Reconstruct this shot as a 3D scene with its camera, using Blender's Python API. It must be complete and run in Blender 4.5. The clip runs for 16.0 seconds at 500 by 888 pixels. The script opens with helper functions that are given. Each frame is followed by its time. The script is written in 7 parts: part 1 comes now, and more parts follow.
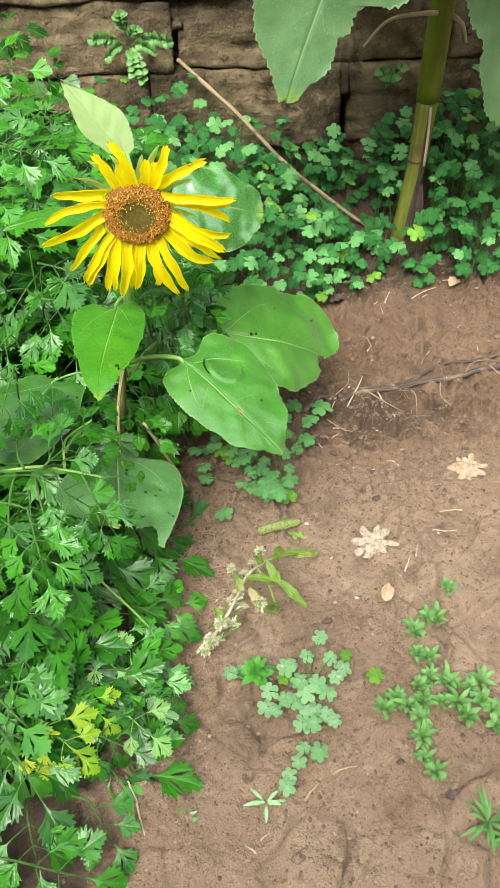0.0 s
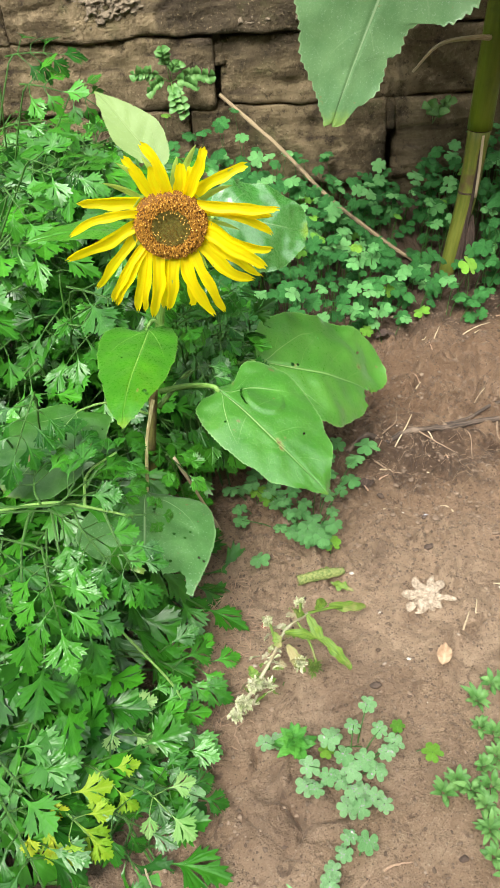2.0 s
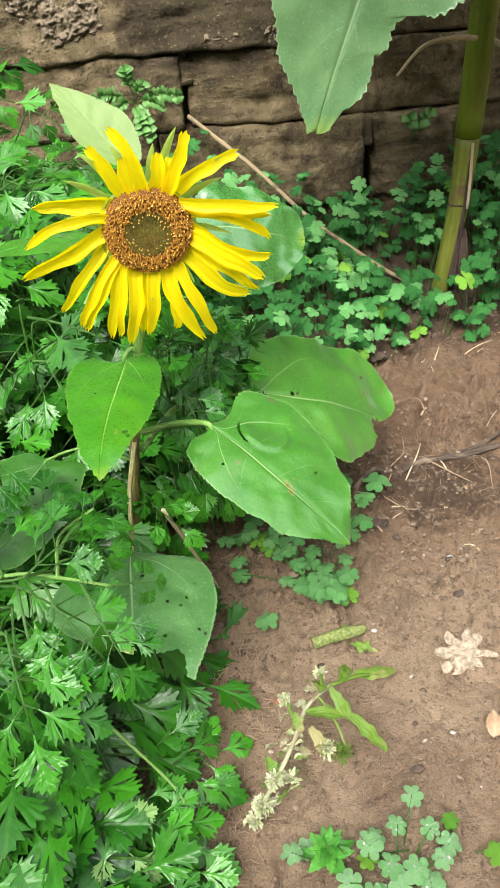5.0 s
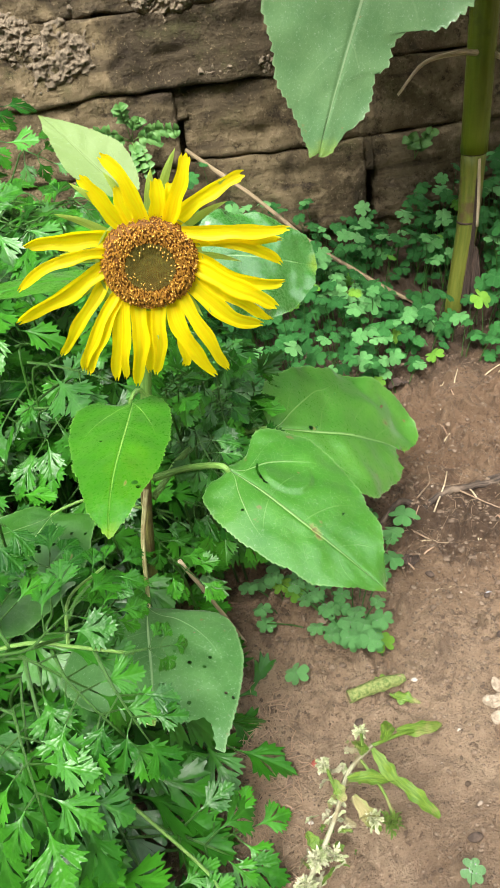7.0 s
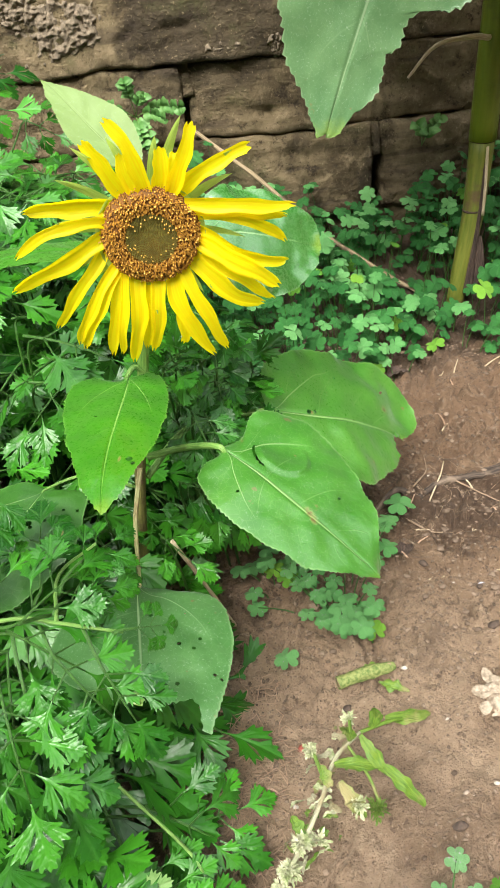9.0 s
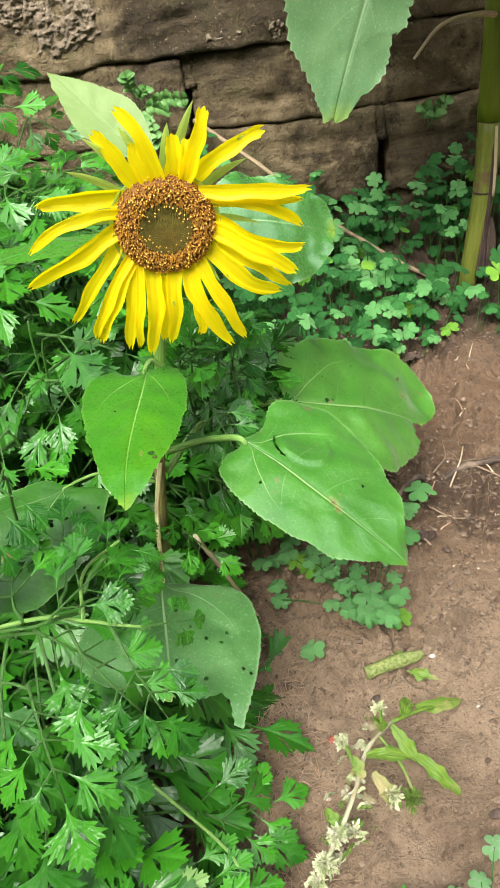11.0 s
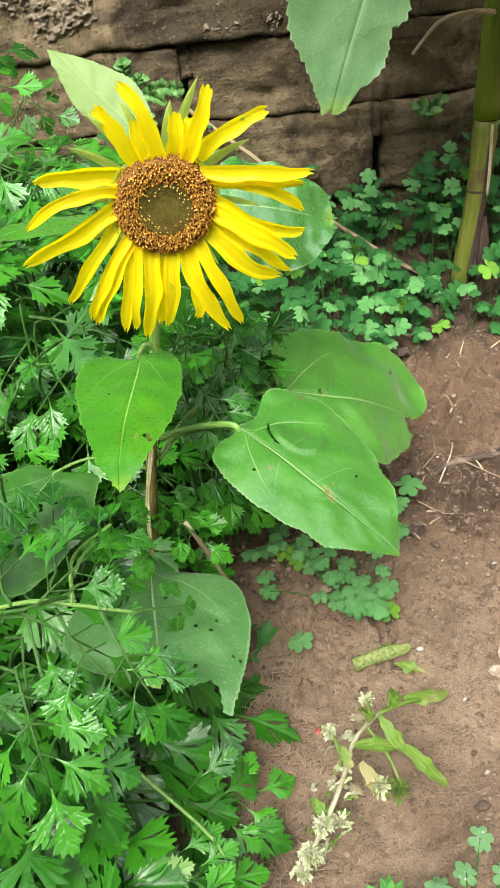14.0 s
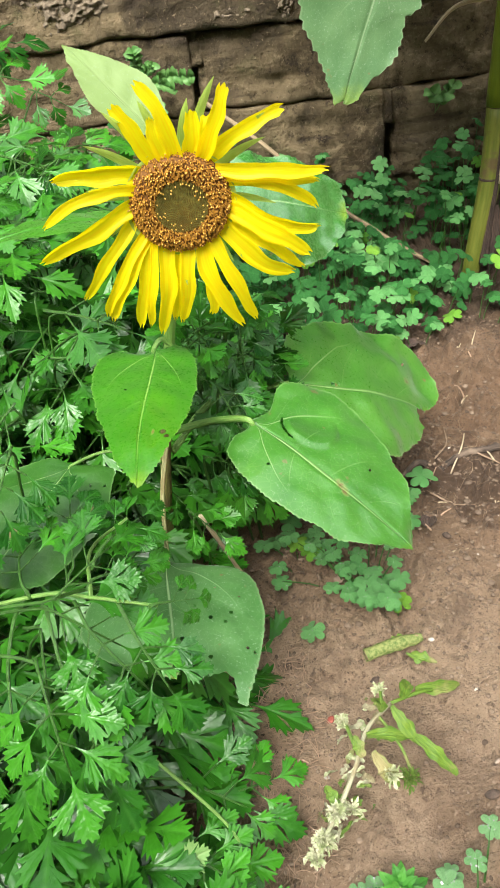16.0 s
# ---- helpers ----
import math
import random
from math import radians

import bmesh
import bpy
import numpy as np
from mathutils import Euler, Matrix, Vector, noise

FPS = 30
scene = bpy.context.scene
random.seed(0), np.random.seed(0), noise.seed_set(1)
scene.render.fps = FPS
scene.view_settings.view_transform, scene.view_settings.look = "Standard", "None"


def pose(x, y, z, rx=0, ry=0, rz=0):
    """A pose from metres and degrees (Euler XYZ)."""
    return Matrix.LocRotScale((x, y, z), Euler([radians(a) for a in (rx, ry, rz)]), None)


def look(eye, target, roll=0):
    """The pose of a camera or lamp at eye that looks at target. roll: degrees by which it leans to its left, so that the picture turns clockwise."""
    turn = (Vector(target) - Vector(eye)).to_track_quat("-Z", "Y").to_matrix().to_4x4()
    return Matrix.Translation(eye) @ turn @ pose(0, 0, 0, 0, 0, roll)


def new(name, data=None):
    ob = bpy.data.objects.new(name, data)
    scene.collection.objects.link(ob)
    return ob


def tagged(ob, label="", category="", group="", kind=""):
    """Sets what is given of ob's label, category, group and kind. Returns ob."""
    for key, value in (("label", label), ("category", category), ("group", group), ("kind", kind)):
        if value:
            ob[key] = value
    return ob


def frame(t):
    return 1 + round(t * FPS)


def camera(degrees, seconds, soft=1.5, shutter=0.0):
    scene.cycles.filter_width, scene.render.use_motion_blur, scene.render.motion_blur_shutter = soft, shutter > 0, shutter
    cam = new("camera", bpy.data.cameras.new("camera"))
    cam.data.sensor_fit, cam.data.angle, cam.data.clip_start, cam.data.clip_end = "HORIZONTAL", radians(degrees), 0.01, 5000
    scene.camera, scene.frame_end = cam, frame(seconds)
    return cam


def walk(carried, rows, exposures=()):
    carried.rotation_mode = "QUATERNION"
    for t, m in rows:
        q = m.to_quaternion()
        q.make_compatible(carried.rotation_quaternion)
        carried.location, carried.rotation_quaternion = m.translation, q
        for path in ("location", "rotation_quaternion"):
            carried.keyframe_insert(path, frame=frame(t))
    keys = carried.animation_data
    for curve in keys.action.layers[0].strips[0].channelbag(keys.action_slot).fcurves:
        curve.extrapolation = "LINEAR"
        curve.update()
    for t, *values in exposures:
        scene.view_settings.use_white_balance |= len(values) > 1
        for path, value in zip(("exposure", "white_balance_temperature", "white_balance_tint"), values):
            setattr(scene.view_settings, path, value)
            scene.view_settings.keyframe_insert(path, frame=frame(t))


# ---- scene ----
cam = camera(39.0, 16.0)
PATH = [
    (0, (0.014, -0.599, 0.716), (0.081, 0.827, -0.685), -4.5),
    (0.5, (0.036, -0.579, 0.661), (0.069, 0.92, -0.662), -5.5),
    (1, (0.02, -0.556, 0.649), (0.051, 0.914, -0.706), -6.1),
    (1.5, (0.004, -0.544, 0.652), (-0.016, 0.953, -0.674), -5.3),
    (2, (0.011, -0.552, 0.656), (-0.01, 0.973, -0.637), -6.0),
    (2.5, (0.005, -0.543, 0.65), (-0.027, 0.957, -0.672), -6.1),
    (3, (-0.009, -0.536, 0.648), (-0.019, 0.958, -0.682), -5.7),
    (3.5, (-0.008, -0.531, 0.639), (-0.011, 0.94, -0.716), -6.4),
    (4, (-0.008, -0.526, 0.628), (0.025, 0.988, -0.679), -7.0),
    (4.5, (-0.007, -0.504, 0.612), (0.041, 1.059, -0.636), -7.3),
    (4.7, (-0.009, -0.484, 0.603), (0.044, 1.087, -0.633), -7.1),
    (6.8, (-0.004, -0.427, 0.577), (0.049, 1.212, -0.569), -11.3),
    (7, (-0.012, -0.423, 0.575), (0.025, 1.215, -0.572), -10.7),
    (7.5, (-0.013, -0.426, 0.574), (0.005, 1.216, -0.567), -11.5),
    (8, (-0.014, -0.419, 0.57), (-0.003, 1.204, -0.598), -9.5),
    (8.5, (-0.014, -0.417, 0.566), (0.02, 1.191, -0.623), -9.1),
    (9, (-0.014, -0.419, 0.567), (0.03, 1.197, -0.612), -8.7),
    (9.2, (-0.02, -0.416, 0.566), (0.011, 1.202, -0.609), -9.4),
    (11.3, (-0.023, -0.414, 0.562), (-0.016, 1.194, -0.627), -11.5),
    (11.5, (-0.03, -0.414, 0.561), (-0.036, 1.202, -0.617), -11.3),
    (12, (-0.029, -0.414, 0.555), (-0.035, 1.197, -0.63), -11.6),
    (12.5, (-0.028, -0.413, 0.555), (-0.028, 1.199, -0.629), -11.2),
    (13, (-0.024, -0.417, 0.558), (0.007, 1.198, -0.622), -10.8),
    (13.5, (-0.026, -0.414, 0.551), (0.016, 1.185, -0.649), -10.0),
    (14, (-0.03, -0.415, 0.555), (0.023, 1.185, -0.644), -9.2),
    (14.5, (-0.032, -0.414, 0.55), (0.012, 1.182, -0.655), -9.5),
    (15, (-0.029, -0.415, 0.552), (0.011, 1.183, -0.651), -9.4),
    (15.5, (-0.031, -0.418, 0.554), (0.022, 1.184, -0.643), -9.0),
    (16, (-0.033, -0.415, 0.563), (-0.011, 1.165, -0.663), -9.9),
]
walk(cam, [(t, look(eye, target, roll)) for t, eye, target, roll in PATH])

# ---- world and light: bright overcast day ----
world = bpy.data.worlds.new("overcast")
scene.world = world
world.use_nodes = True
wn = world.node_tree
wn.nodes.clear()
sky = wn.nodes.new("ShaderNodeTexSky")
sky.sky_type, sky.sun_disc = "NISHITA", False
sky.sun_elevation, sky.sun_rotation = radians(62), radians(200)
sky.air_density, sky.dust_density = 1.0, 4.0
haze = wn.nodes.new("ShaderNodeMix")
haze.data_type = "RGBA"
haze.inputs["Factor"].default_value = 0.75
haze.inputs["B"].default_value = (7.0, 7.05, 6.9, 1)
wbg = wn.nodes.new("ShaderNodeBackground")
wbg.inputs["Strength"].default_value = 0.088
wout = wn.nodes.new("ShaderNodeOutputWorld")
wn.links.new(sky.outputs["Color"], haze.inputs["A"])
wn.links.new(haze.outputs["Result"], wbg.inputs["Color"])
wn.links.new(wbg.outputs["Background"], wout.inputs["Surface"])
sun_data = bpy.data.lights.new("sun", "SUN")
sun_data.energy, sun_data.angle, sun_data.color = 1.5, radians(30), (1.0, 0.97, 0.91)
scene.view_settings.exposure = 2.49
sun = new("sun", sun_data)
sun.matrix_world = look((-0.9, -2.2, 3.4), (0, 0.2, 0))


# ---- helpers of the scene ----
class Geo:
    """Vertices, faces and leaf coordinates gathered into one mesh."""

    def __init__(self):
        self.v, self.f, self.uv, self.mi = [], [], [], []

    def add(self, v, f, uv=None, m=None, mi=0):
        n = len(self.v)
        self.v += [tuple(m @ Vector(p)) for p in v] if m is not None else [tuple(p) for p in v]
        self.f += [tuple(i + n for i in q) for q in f]
        self.uv += uv if uv else [(0.5, 0.5)] * len(v)
        self.mi += [mi] * len(f)
        return self

    def mesh(self, name, mats, smooth=True):
        me = bpy.data.meshes.new(name)
        me.from_pydata(self.v, [], self.f)
        for mt in mats if isinstance(mats, (list, tuple)) else [mats]:
            me.materials.append(mt)
        if self.f:
            layer = me.uv_layers.new(name="leaf")
            idx = np.zeros(len(me.loops), dtype=np.int32)
            me.loops.foreach_get("vertex_index", idx)
            layer.data.foreach_set("uv", np.array(self.uv, dtype=np.float32)[idx].ravel())
            me.polygons.foreach_set("material_index", np.array(self.mi, dtype=np.int32))
            me.polygons.foreach_set("use_smooth", np.full(len(self.f), smooth))
        me.update()
        return me


def part(name, geo, mats, parent=None, label="", smooth=True):
    ob = new(name, geo if isinstance(geo, bpy.types.Mesh) else geo.mesh(name, mats, smooth))
    ob.parent = parent
    if label:
        ob["label"] = label
    return ob


def thing(name, at, label, category, group="", kind=""):
    ob = new(name)
    ob.empty_display_size = 0.02
    ob.location = at
    return tagged(ob, label, category, group, kind)


def under(ob, parent):
    """Hang ob, built in world places, below parent without moving it."""
    ob.parent = parent
    ob.matrix_parent_inverse = Matrix.Translation(parent.matrix_basis.translation).inverted()
    return ob


def tube(points, radii, sides=7, cap=True):
    """A tube with a smooth run of radii along points."""
    pts = [Vector(p) for p in points]
    if not isinstance(radii, (list, tuple)):
        radii = [radii] * len(pts)
    v, f, uv = [], [], []
    side = None
    for i, p in enumerate(pts):
        d = (pts[min(i + 1, len(pts) - 1)] - pts[max(i - 1, 0)]).normalized()
        if side is None:
            side = d.orthogonal().normalized()
        side = (side - d * side.dot(d)).normalized()
        up = d.cross(side)
        for k in range(sides):
            a = 2 * math.pi * k / sides
            v.append(p + (side * math.cos(a) + up * math.sin(a)) * radii[i])
            uv.append((i / (len(pts) - 1), k / sides))
    for i in range(len(pts) - 1):
        for k in range(sides):
            a, b = i * sides + k, i * sides + (k + 1) % sides
            f.append((a, b, b + sides, a + sides))
    if cap:
        f.append(tuple(range(sides - 1, -1, -1)))
        f.append(tuple(range((len(pts) - 1) * sides, len(pts) * sides)))
    return v, f, uv


def bend(a, b, sag=(0, 0, 0), n=8):
    """Points from a to b along an arc that is pushed by sag in its middle."""
    a, b, s = Vector(a), Vector(b), Vector(sag)
    return [a.lerp(b, i / n) + s * (4 * (i / n) * (1 - i / n)) for i in range(n + 1)]


def smooth_line(points, n=6):
    """A Catmull-Rom run through points."""
    p = [Vector(q) for q in points]
    p = [p[0] * 2 - p[1]] + p + [p[-1] * 2 - p[-2]]
    out = []
    for i in range(1, len(p) - 2):
        for k in range(n):
            t = k / n
            a, b, c, d = p[i - 1], p[i], p[i + 1], p[i + 2]
            out.append(0.5 * ((2 * b) + (c - a) * t + (2 * a - 5 * b + 4 * c - d) * t * t + (3 * b - a - 3 * c + d) * t ** 3))
    return out + [p[-2]]


def frame_of(base, tip, normal):
    """The pose whose x runs from base to tip and whose z is nearest to normal."""
    x = (Vector(tip) - Vector(base)).normalized()
    z = Vector(normal)
    z = (z - x * z.dot(x)).normalized()
    y = z.cross(x)
    m = Matrix((x, y, z)).transposed().to_4x4()
    m.translation = base
    return m


# ---- materials ----
class Mat:
    """A node material in the making."""

    def __init__(self, name):
        self.mat = bpy.data.materials.new(name)
        self.mat.use_nodes = True
        self.t = self.mat.node_tree
        self.bsdf = self.t.nodes["Principled BSDF"]
        self.out = self.t.nodes["Material Output"]
        self.co = self.t.nodes.new("ShaderNodeTexCoord")

    def link(self, a, b):
        if isinstance(a, bpy.types.NodeSocket):
            self.t.links.new(a, b)
        else:
            b.default_value = a

    def op(self, kind, a, b=0.0, c=0.0, clamp=False):
        n = self.t.nodes.new("ShaderNodeMath")
        n.operation, n.use_clamp = kind, clamp
        for s, v in zip(n.inputs, (a, b, c)):
            self.link(v, s)
        return n.outputs[0]

    def noise(self, scale, detail=4, rough=0.55, where="Object", dist=0.0):
        n = self.t.nodes.new("ShaderNodeTexNoise")
        n.inputs["Scale"].default_value, n.inputs["Detail"].default_value = scale, detail
        n.inputs["Roughness"].default_value, n.inputs["Distortion"].default_value = rough, dist
        self.t.links.new(self.co.outputs[where], n.inputs["Vector"])
        return n.outputs["Fac"]

    def cells(self, scale, feature="F1", where="Object", out="Distance"):
        n = self.t.nodes.new("ShaderNodeTexVoronoi")
        n.feature = feature
        n.inputs["Scale"].default_value = scale
        self.t.links.new(self.co.outputs[where], n.inputs["Vector"])
        return n.outputs[out]

    def ramp(self, fac, lo, hi, a=0.0, b=1.0):
        n = self.t.nodes.new("ShaderNodeMapRange")
        n.interpolation_type = "SMOOTHSTEP"
        self.link(fac, n.inputs["Value"])
        n.inputs["From Min"].default_value, n.inputs["From Max"].default_value = lo, hi
        n.inputs["To Min"].default_value, n.inputs["To Max"].default_value = a, b
        return n.outputs["Result"]

    def mix(self, fac, a, b, how="MIX"):
        n = self.t.nodes.new("ShaderNodeMix")
        n.data_type, n.blend_type = "RGBA", how
        self.link(fac, n.inputs["Factor"])
        self.link((*a, 1) if isinstance(a, tuple) else a, n.inputs["A"])
        self.link((*b, 1) if isinstance(b, tuple) else b, n.inputs["B"])
        return n.outputs["Result"]

    def random(self):
        n = self.t.nodes.new("ShaderNodeObjectInfo")
        return n.outputs["Random"]

    def island(self):
        n = self.t.nodes.new("ShaderNodeNewGeometry")
        return n.outputs["Random Per Island"]

    def uv(self):
        n = self.t.nodes.new("ShaderNodeSeparateXYZ")
        self.t.links.new(self.co.outputs["UV"], n.inputs[0])
        return n.outputs[0], n.outputs[1]

    def done(self, color, rough=0.6, bump=None, height=0.002, translucent=0.0, spec=0.5):
        self.link((*color, 1) if isinstance(color, tuple) else color, self.bsdf.inputs["Base Color"])
        self.link(rough, self.bsdf.inputs["Roughness"])
        self.bsdf.inputs["Specular IOR Level"].default_value = spec
        normal = None
        if bump is not None:
            n = self.t.nodes.new("ShaderNodeBump")
            n.inputs["Strength"].default_value, n.inputs["Distance"].default_value = 1.0, height
            self.link(bump, n.inputs["Height"])
            normal = n.outputs["Normal"]
            self.t.links.new(normal, self.bsdf.inputs["Normal"])
        if translucent:
            tr = self.t.nodes.new("ShaderNodeBsdfTranslucent")
            self.link((*color, 1) if isinstance(color, tuple) else color, tr.inputs["Color"])
            mx = self.t.nodes.new("ShaderNodeMixShader")
            mx.inputs[0].default_value = translucent
            self.t.links.new(self.bsdf.outputs[0], mx.inputs[1])
            self.t.links.new(tr.outputs[0], mx.inputs[2])
            self.t.links.new(mx.outputs[0], self.out.inputs["Surface"])
        return self.mat


def soil_material():
    m = Mat("garden_soil")
    big, mid, fine, grit = m.noise(5, 4, 0.6), m.noise(26, 7, 0.7), m.noise(120, 6, 0.75), m.noise(480, 3, 0.7)
    c = m.mix(m.ramp(big, 0.32, 0.68), (0.285, 0.195, 0.130), (0.400, 0.290, 0.205))
    c = m.mix(m.ramp(mid, 0.52, 0.68, 0, 0.55), c, (0.46, 0.345, 0.245))
    c = m.mix(m.ramp(mid, 0.46, 0.32, 0, 0.65), c, (0.165, 0.108, 0.072))
    c = m.mix(m.ramp(fine, 0.57, 0.72, 0, 0.5), c, (0.54, 0.42, 0.31))
    c = m.mix(m.ramp(fine, 0.46, 0.34, 0, 0.75), c, (0.105, 0.068, 0.045))
    c = m.mix(m.ramp(grit, 0.61, 0.68, 0, 0.6), c, (0.60, 0.49, 0.38))
    c = m.mix(m.ramp(grit, 0.41, 0.33, 0, 0.75), c, (0.06, 0.040, 0.028))
    c = m.mix(m.ramp(m.noise(62, 4, 0.6, dist=0.4), 0.37, 0.30, 0, 0.7), c, (0.085, 0.057, 0.040))
    damp = m.noise(3.1, 5, 0.65, dist=0.8)
    c = m.mix(m.ramp(damp, 0.52, 0.66, 0, 0.45), c, (0.150, 0.098, 0.068))
    c = m.mix(m.ramp(m.noise(11, 6, 0.7, dist=0.6), 0.55, 0.70, 0, 0.55), c, (0.125, 0.083, 0.058))
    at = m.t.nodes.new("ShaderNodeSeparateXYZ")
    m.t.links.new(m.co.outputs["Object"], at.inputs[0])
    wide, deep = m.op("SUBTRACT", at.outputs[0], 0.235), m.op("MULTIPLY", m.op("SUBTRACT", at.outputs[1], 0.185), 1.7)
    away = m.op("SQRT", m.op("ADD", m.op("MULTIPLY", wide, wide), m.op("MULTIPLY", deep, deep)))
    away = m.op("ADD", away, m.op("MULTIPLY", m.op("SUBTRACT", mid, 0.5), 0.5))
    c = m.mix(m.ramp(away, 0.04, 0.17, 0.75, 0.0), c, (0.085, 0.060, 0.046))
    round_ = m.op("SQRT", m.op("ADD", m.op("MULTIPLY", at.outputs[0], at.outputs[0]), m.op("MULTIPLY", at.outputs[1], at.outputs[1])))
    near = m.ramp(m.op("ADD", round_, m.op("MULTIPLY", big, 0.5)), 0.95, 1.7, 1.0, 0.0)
    # darker, redder soil towards the wall
    rear_tone = m.ramp(m.op("ADD", at.outputs[1], m.op("MULTIPLY", m.op("SUBTRACT", big, 0.5), 0.5)), -0.05, 0.18, 0.0, 0.9)
    c = m.mix(m.op("MULTIPLY", rear_tone, near), c, m.mix(1.0, c, (0.60, 0.53, 0.48), "MULTIPLY"))
    # shade below the clover painted into the soil, together with its humus
    clover_shade = m.ramp(m.op("ADD", at.outputs[1], m.op("MULTIPLY", m.op("SUBTRACT", mid, 0.5), 0.35)), 0.44, 0.54, 0.0, 0.8)
    c = m.mix(m.op("MULTIPLY", clover_shade, near), c, (0.060, 0.040, 0.028))
    # humus and the deep shade under the parsley, both put into the soil colour
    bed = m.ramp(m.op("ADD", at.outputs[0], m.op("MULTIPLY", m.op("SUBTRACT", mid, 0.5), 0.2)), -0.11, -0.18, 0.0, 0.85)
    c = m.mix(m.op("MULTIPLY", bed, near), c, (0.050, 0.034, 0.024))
    c = m.mix(1.0, c, (0.87, 0.865, 0.82), "MULTIPLY")
    h = m.op("ADD", m.op("MULTIPLY", mid, 0.9), m.op("ADD", m.op("MULTIPLY", fine, 1.05), m.op("ADD", m.op("MULTIPLY", grit, 0.75), m.op("MULTIPLY", m.noise(230, 4, 0.7), 0.8))))
    return m.done(c, m.ramp(mid, 0.3, 0.7, 0.42, 0.8), h, 0.0046, spec=0.32)


def stone_material():
    m = Mat("wall_stone")
    big, mid, fine = m.noise(6, 5, 0.65), m.noise(34, 7, 0.72), m.noise(170, 5, 0.7)
    r = m.random()
    c = m.mix(m.ramp(big, 0.32, 0.68), (0.078, 0.060, 0.034), (0.25, 0.195, 0.112))
    c = m.mix(m.op("MULTIPLY", r, 0.35), c, (0.28, 0.212, 0.128))
    c = m.mix(m.ramp(mid, 0.50, 0.66, 0, 0.8), c, (0.31, 0.240, 0.145))
    c = m.mix(m.ramp(mid, 0.47, 0.33, 0, 0.9), c, (0.042, 0.032, 0.023))
    stain, lime = m.noise(3.2, 5, 0.7, dist=0.8), m.noise(5.5, 4, 0.6, dist=0.5)
    c = m.mix(m.ramp(lime, 0.56, 0.68, 0, 0.75), c, (0.36, 0.280, 0.165))
    c = m.mix(m.ramp(stain, 0.50, 0.62, 0, 0.75), c, (0.050, 0.040, 0.028))
    c = m.mix(m.ramp(m.noise(9, 5, 0.7), 0.54, 0.70, 0, 0.55), c, (0.105, 0.110, 0.045))
    c = m.mix(m.ramp(fine, 0.58, 0.70, 0, 0.75), c, (0.36, 0.285, 0.18))
    c = m.mix(m.ramp(fine, 0.42, 0.30, 0, 0.75), c, (0.04, 0.03, 0.022))
    mp = m.t.nodes.new("ShaderNodeMapping")
    mp.inputs["Scale"].default_value = (6, 6, 55)
    m.t.links.new(m.co.outputs["Object"], mp.inputs["Vector"])
    bed = m.t.nodes.new("ShaderNodeTexNoise")
    bed.inputs["Scale"].default_value, bed.inputs["Detail"].default_value = 1.0, 6
    m.t.links.new(mp.outputs[0], bed.inputs["Vector"])
    c = m.mix(m.ramp(bed.outputs["Fac"], 0.42, 0.32, 0, 0.5), c, (0.06, 0.046, 0.036))
    h = m.op("ADD", m.op("MULTIPLY", mid, 1.2), m.op("ADD", m.op("MULTIPLY", fine, 0.5), m.op("MULTIPLY", bed.outputs["Fac"], 0.6)))
    return m.done(c, 0.9, h, 0.018, spec=0.1)


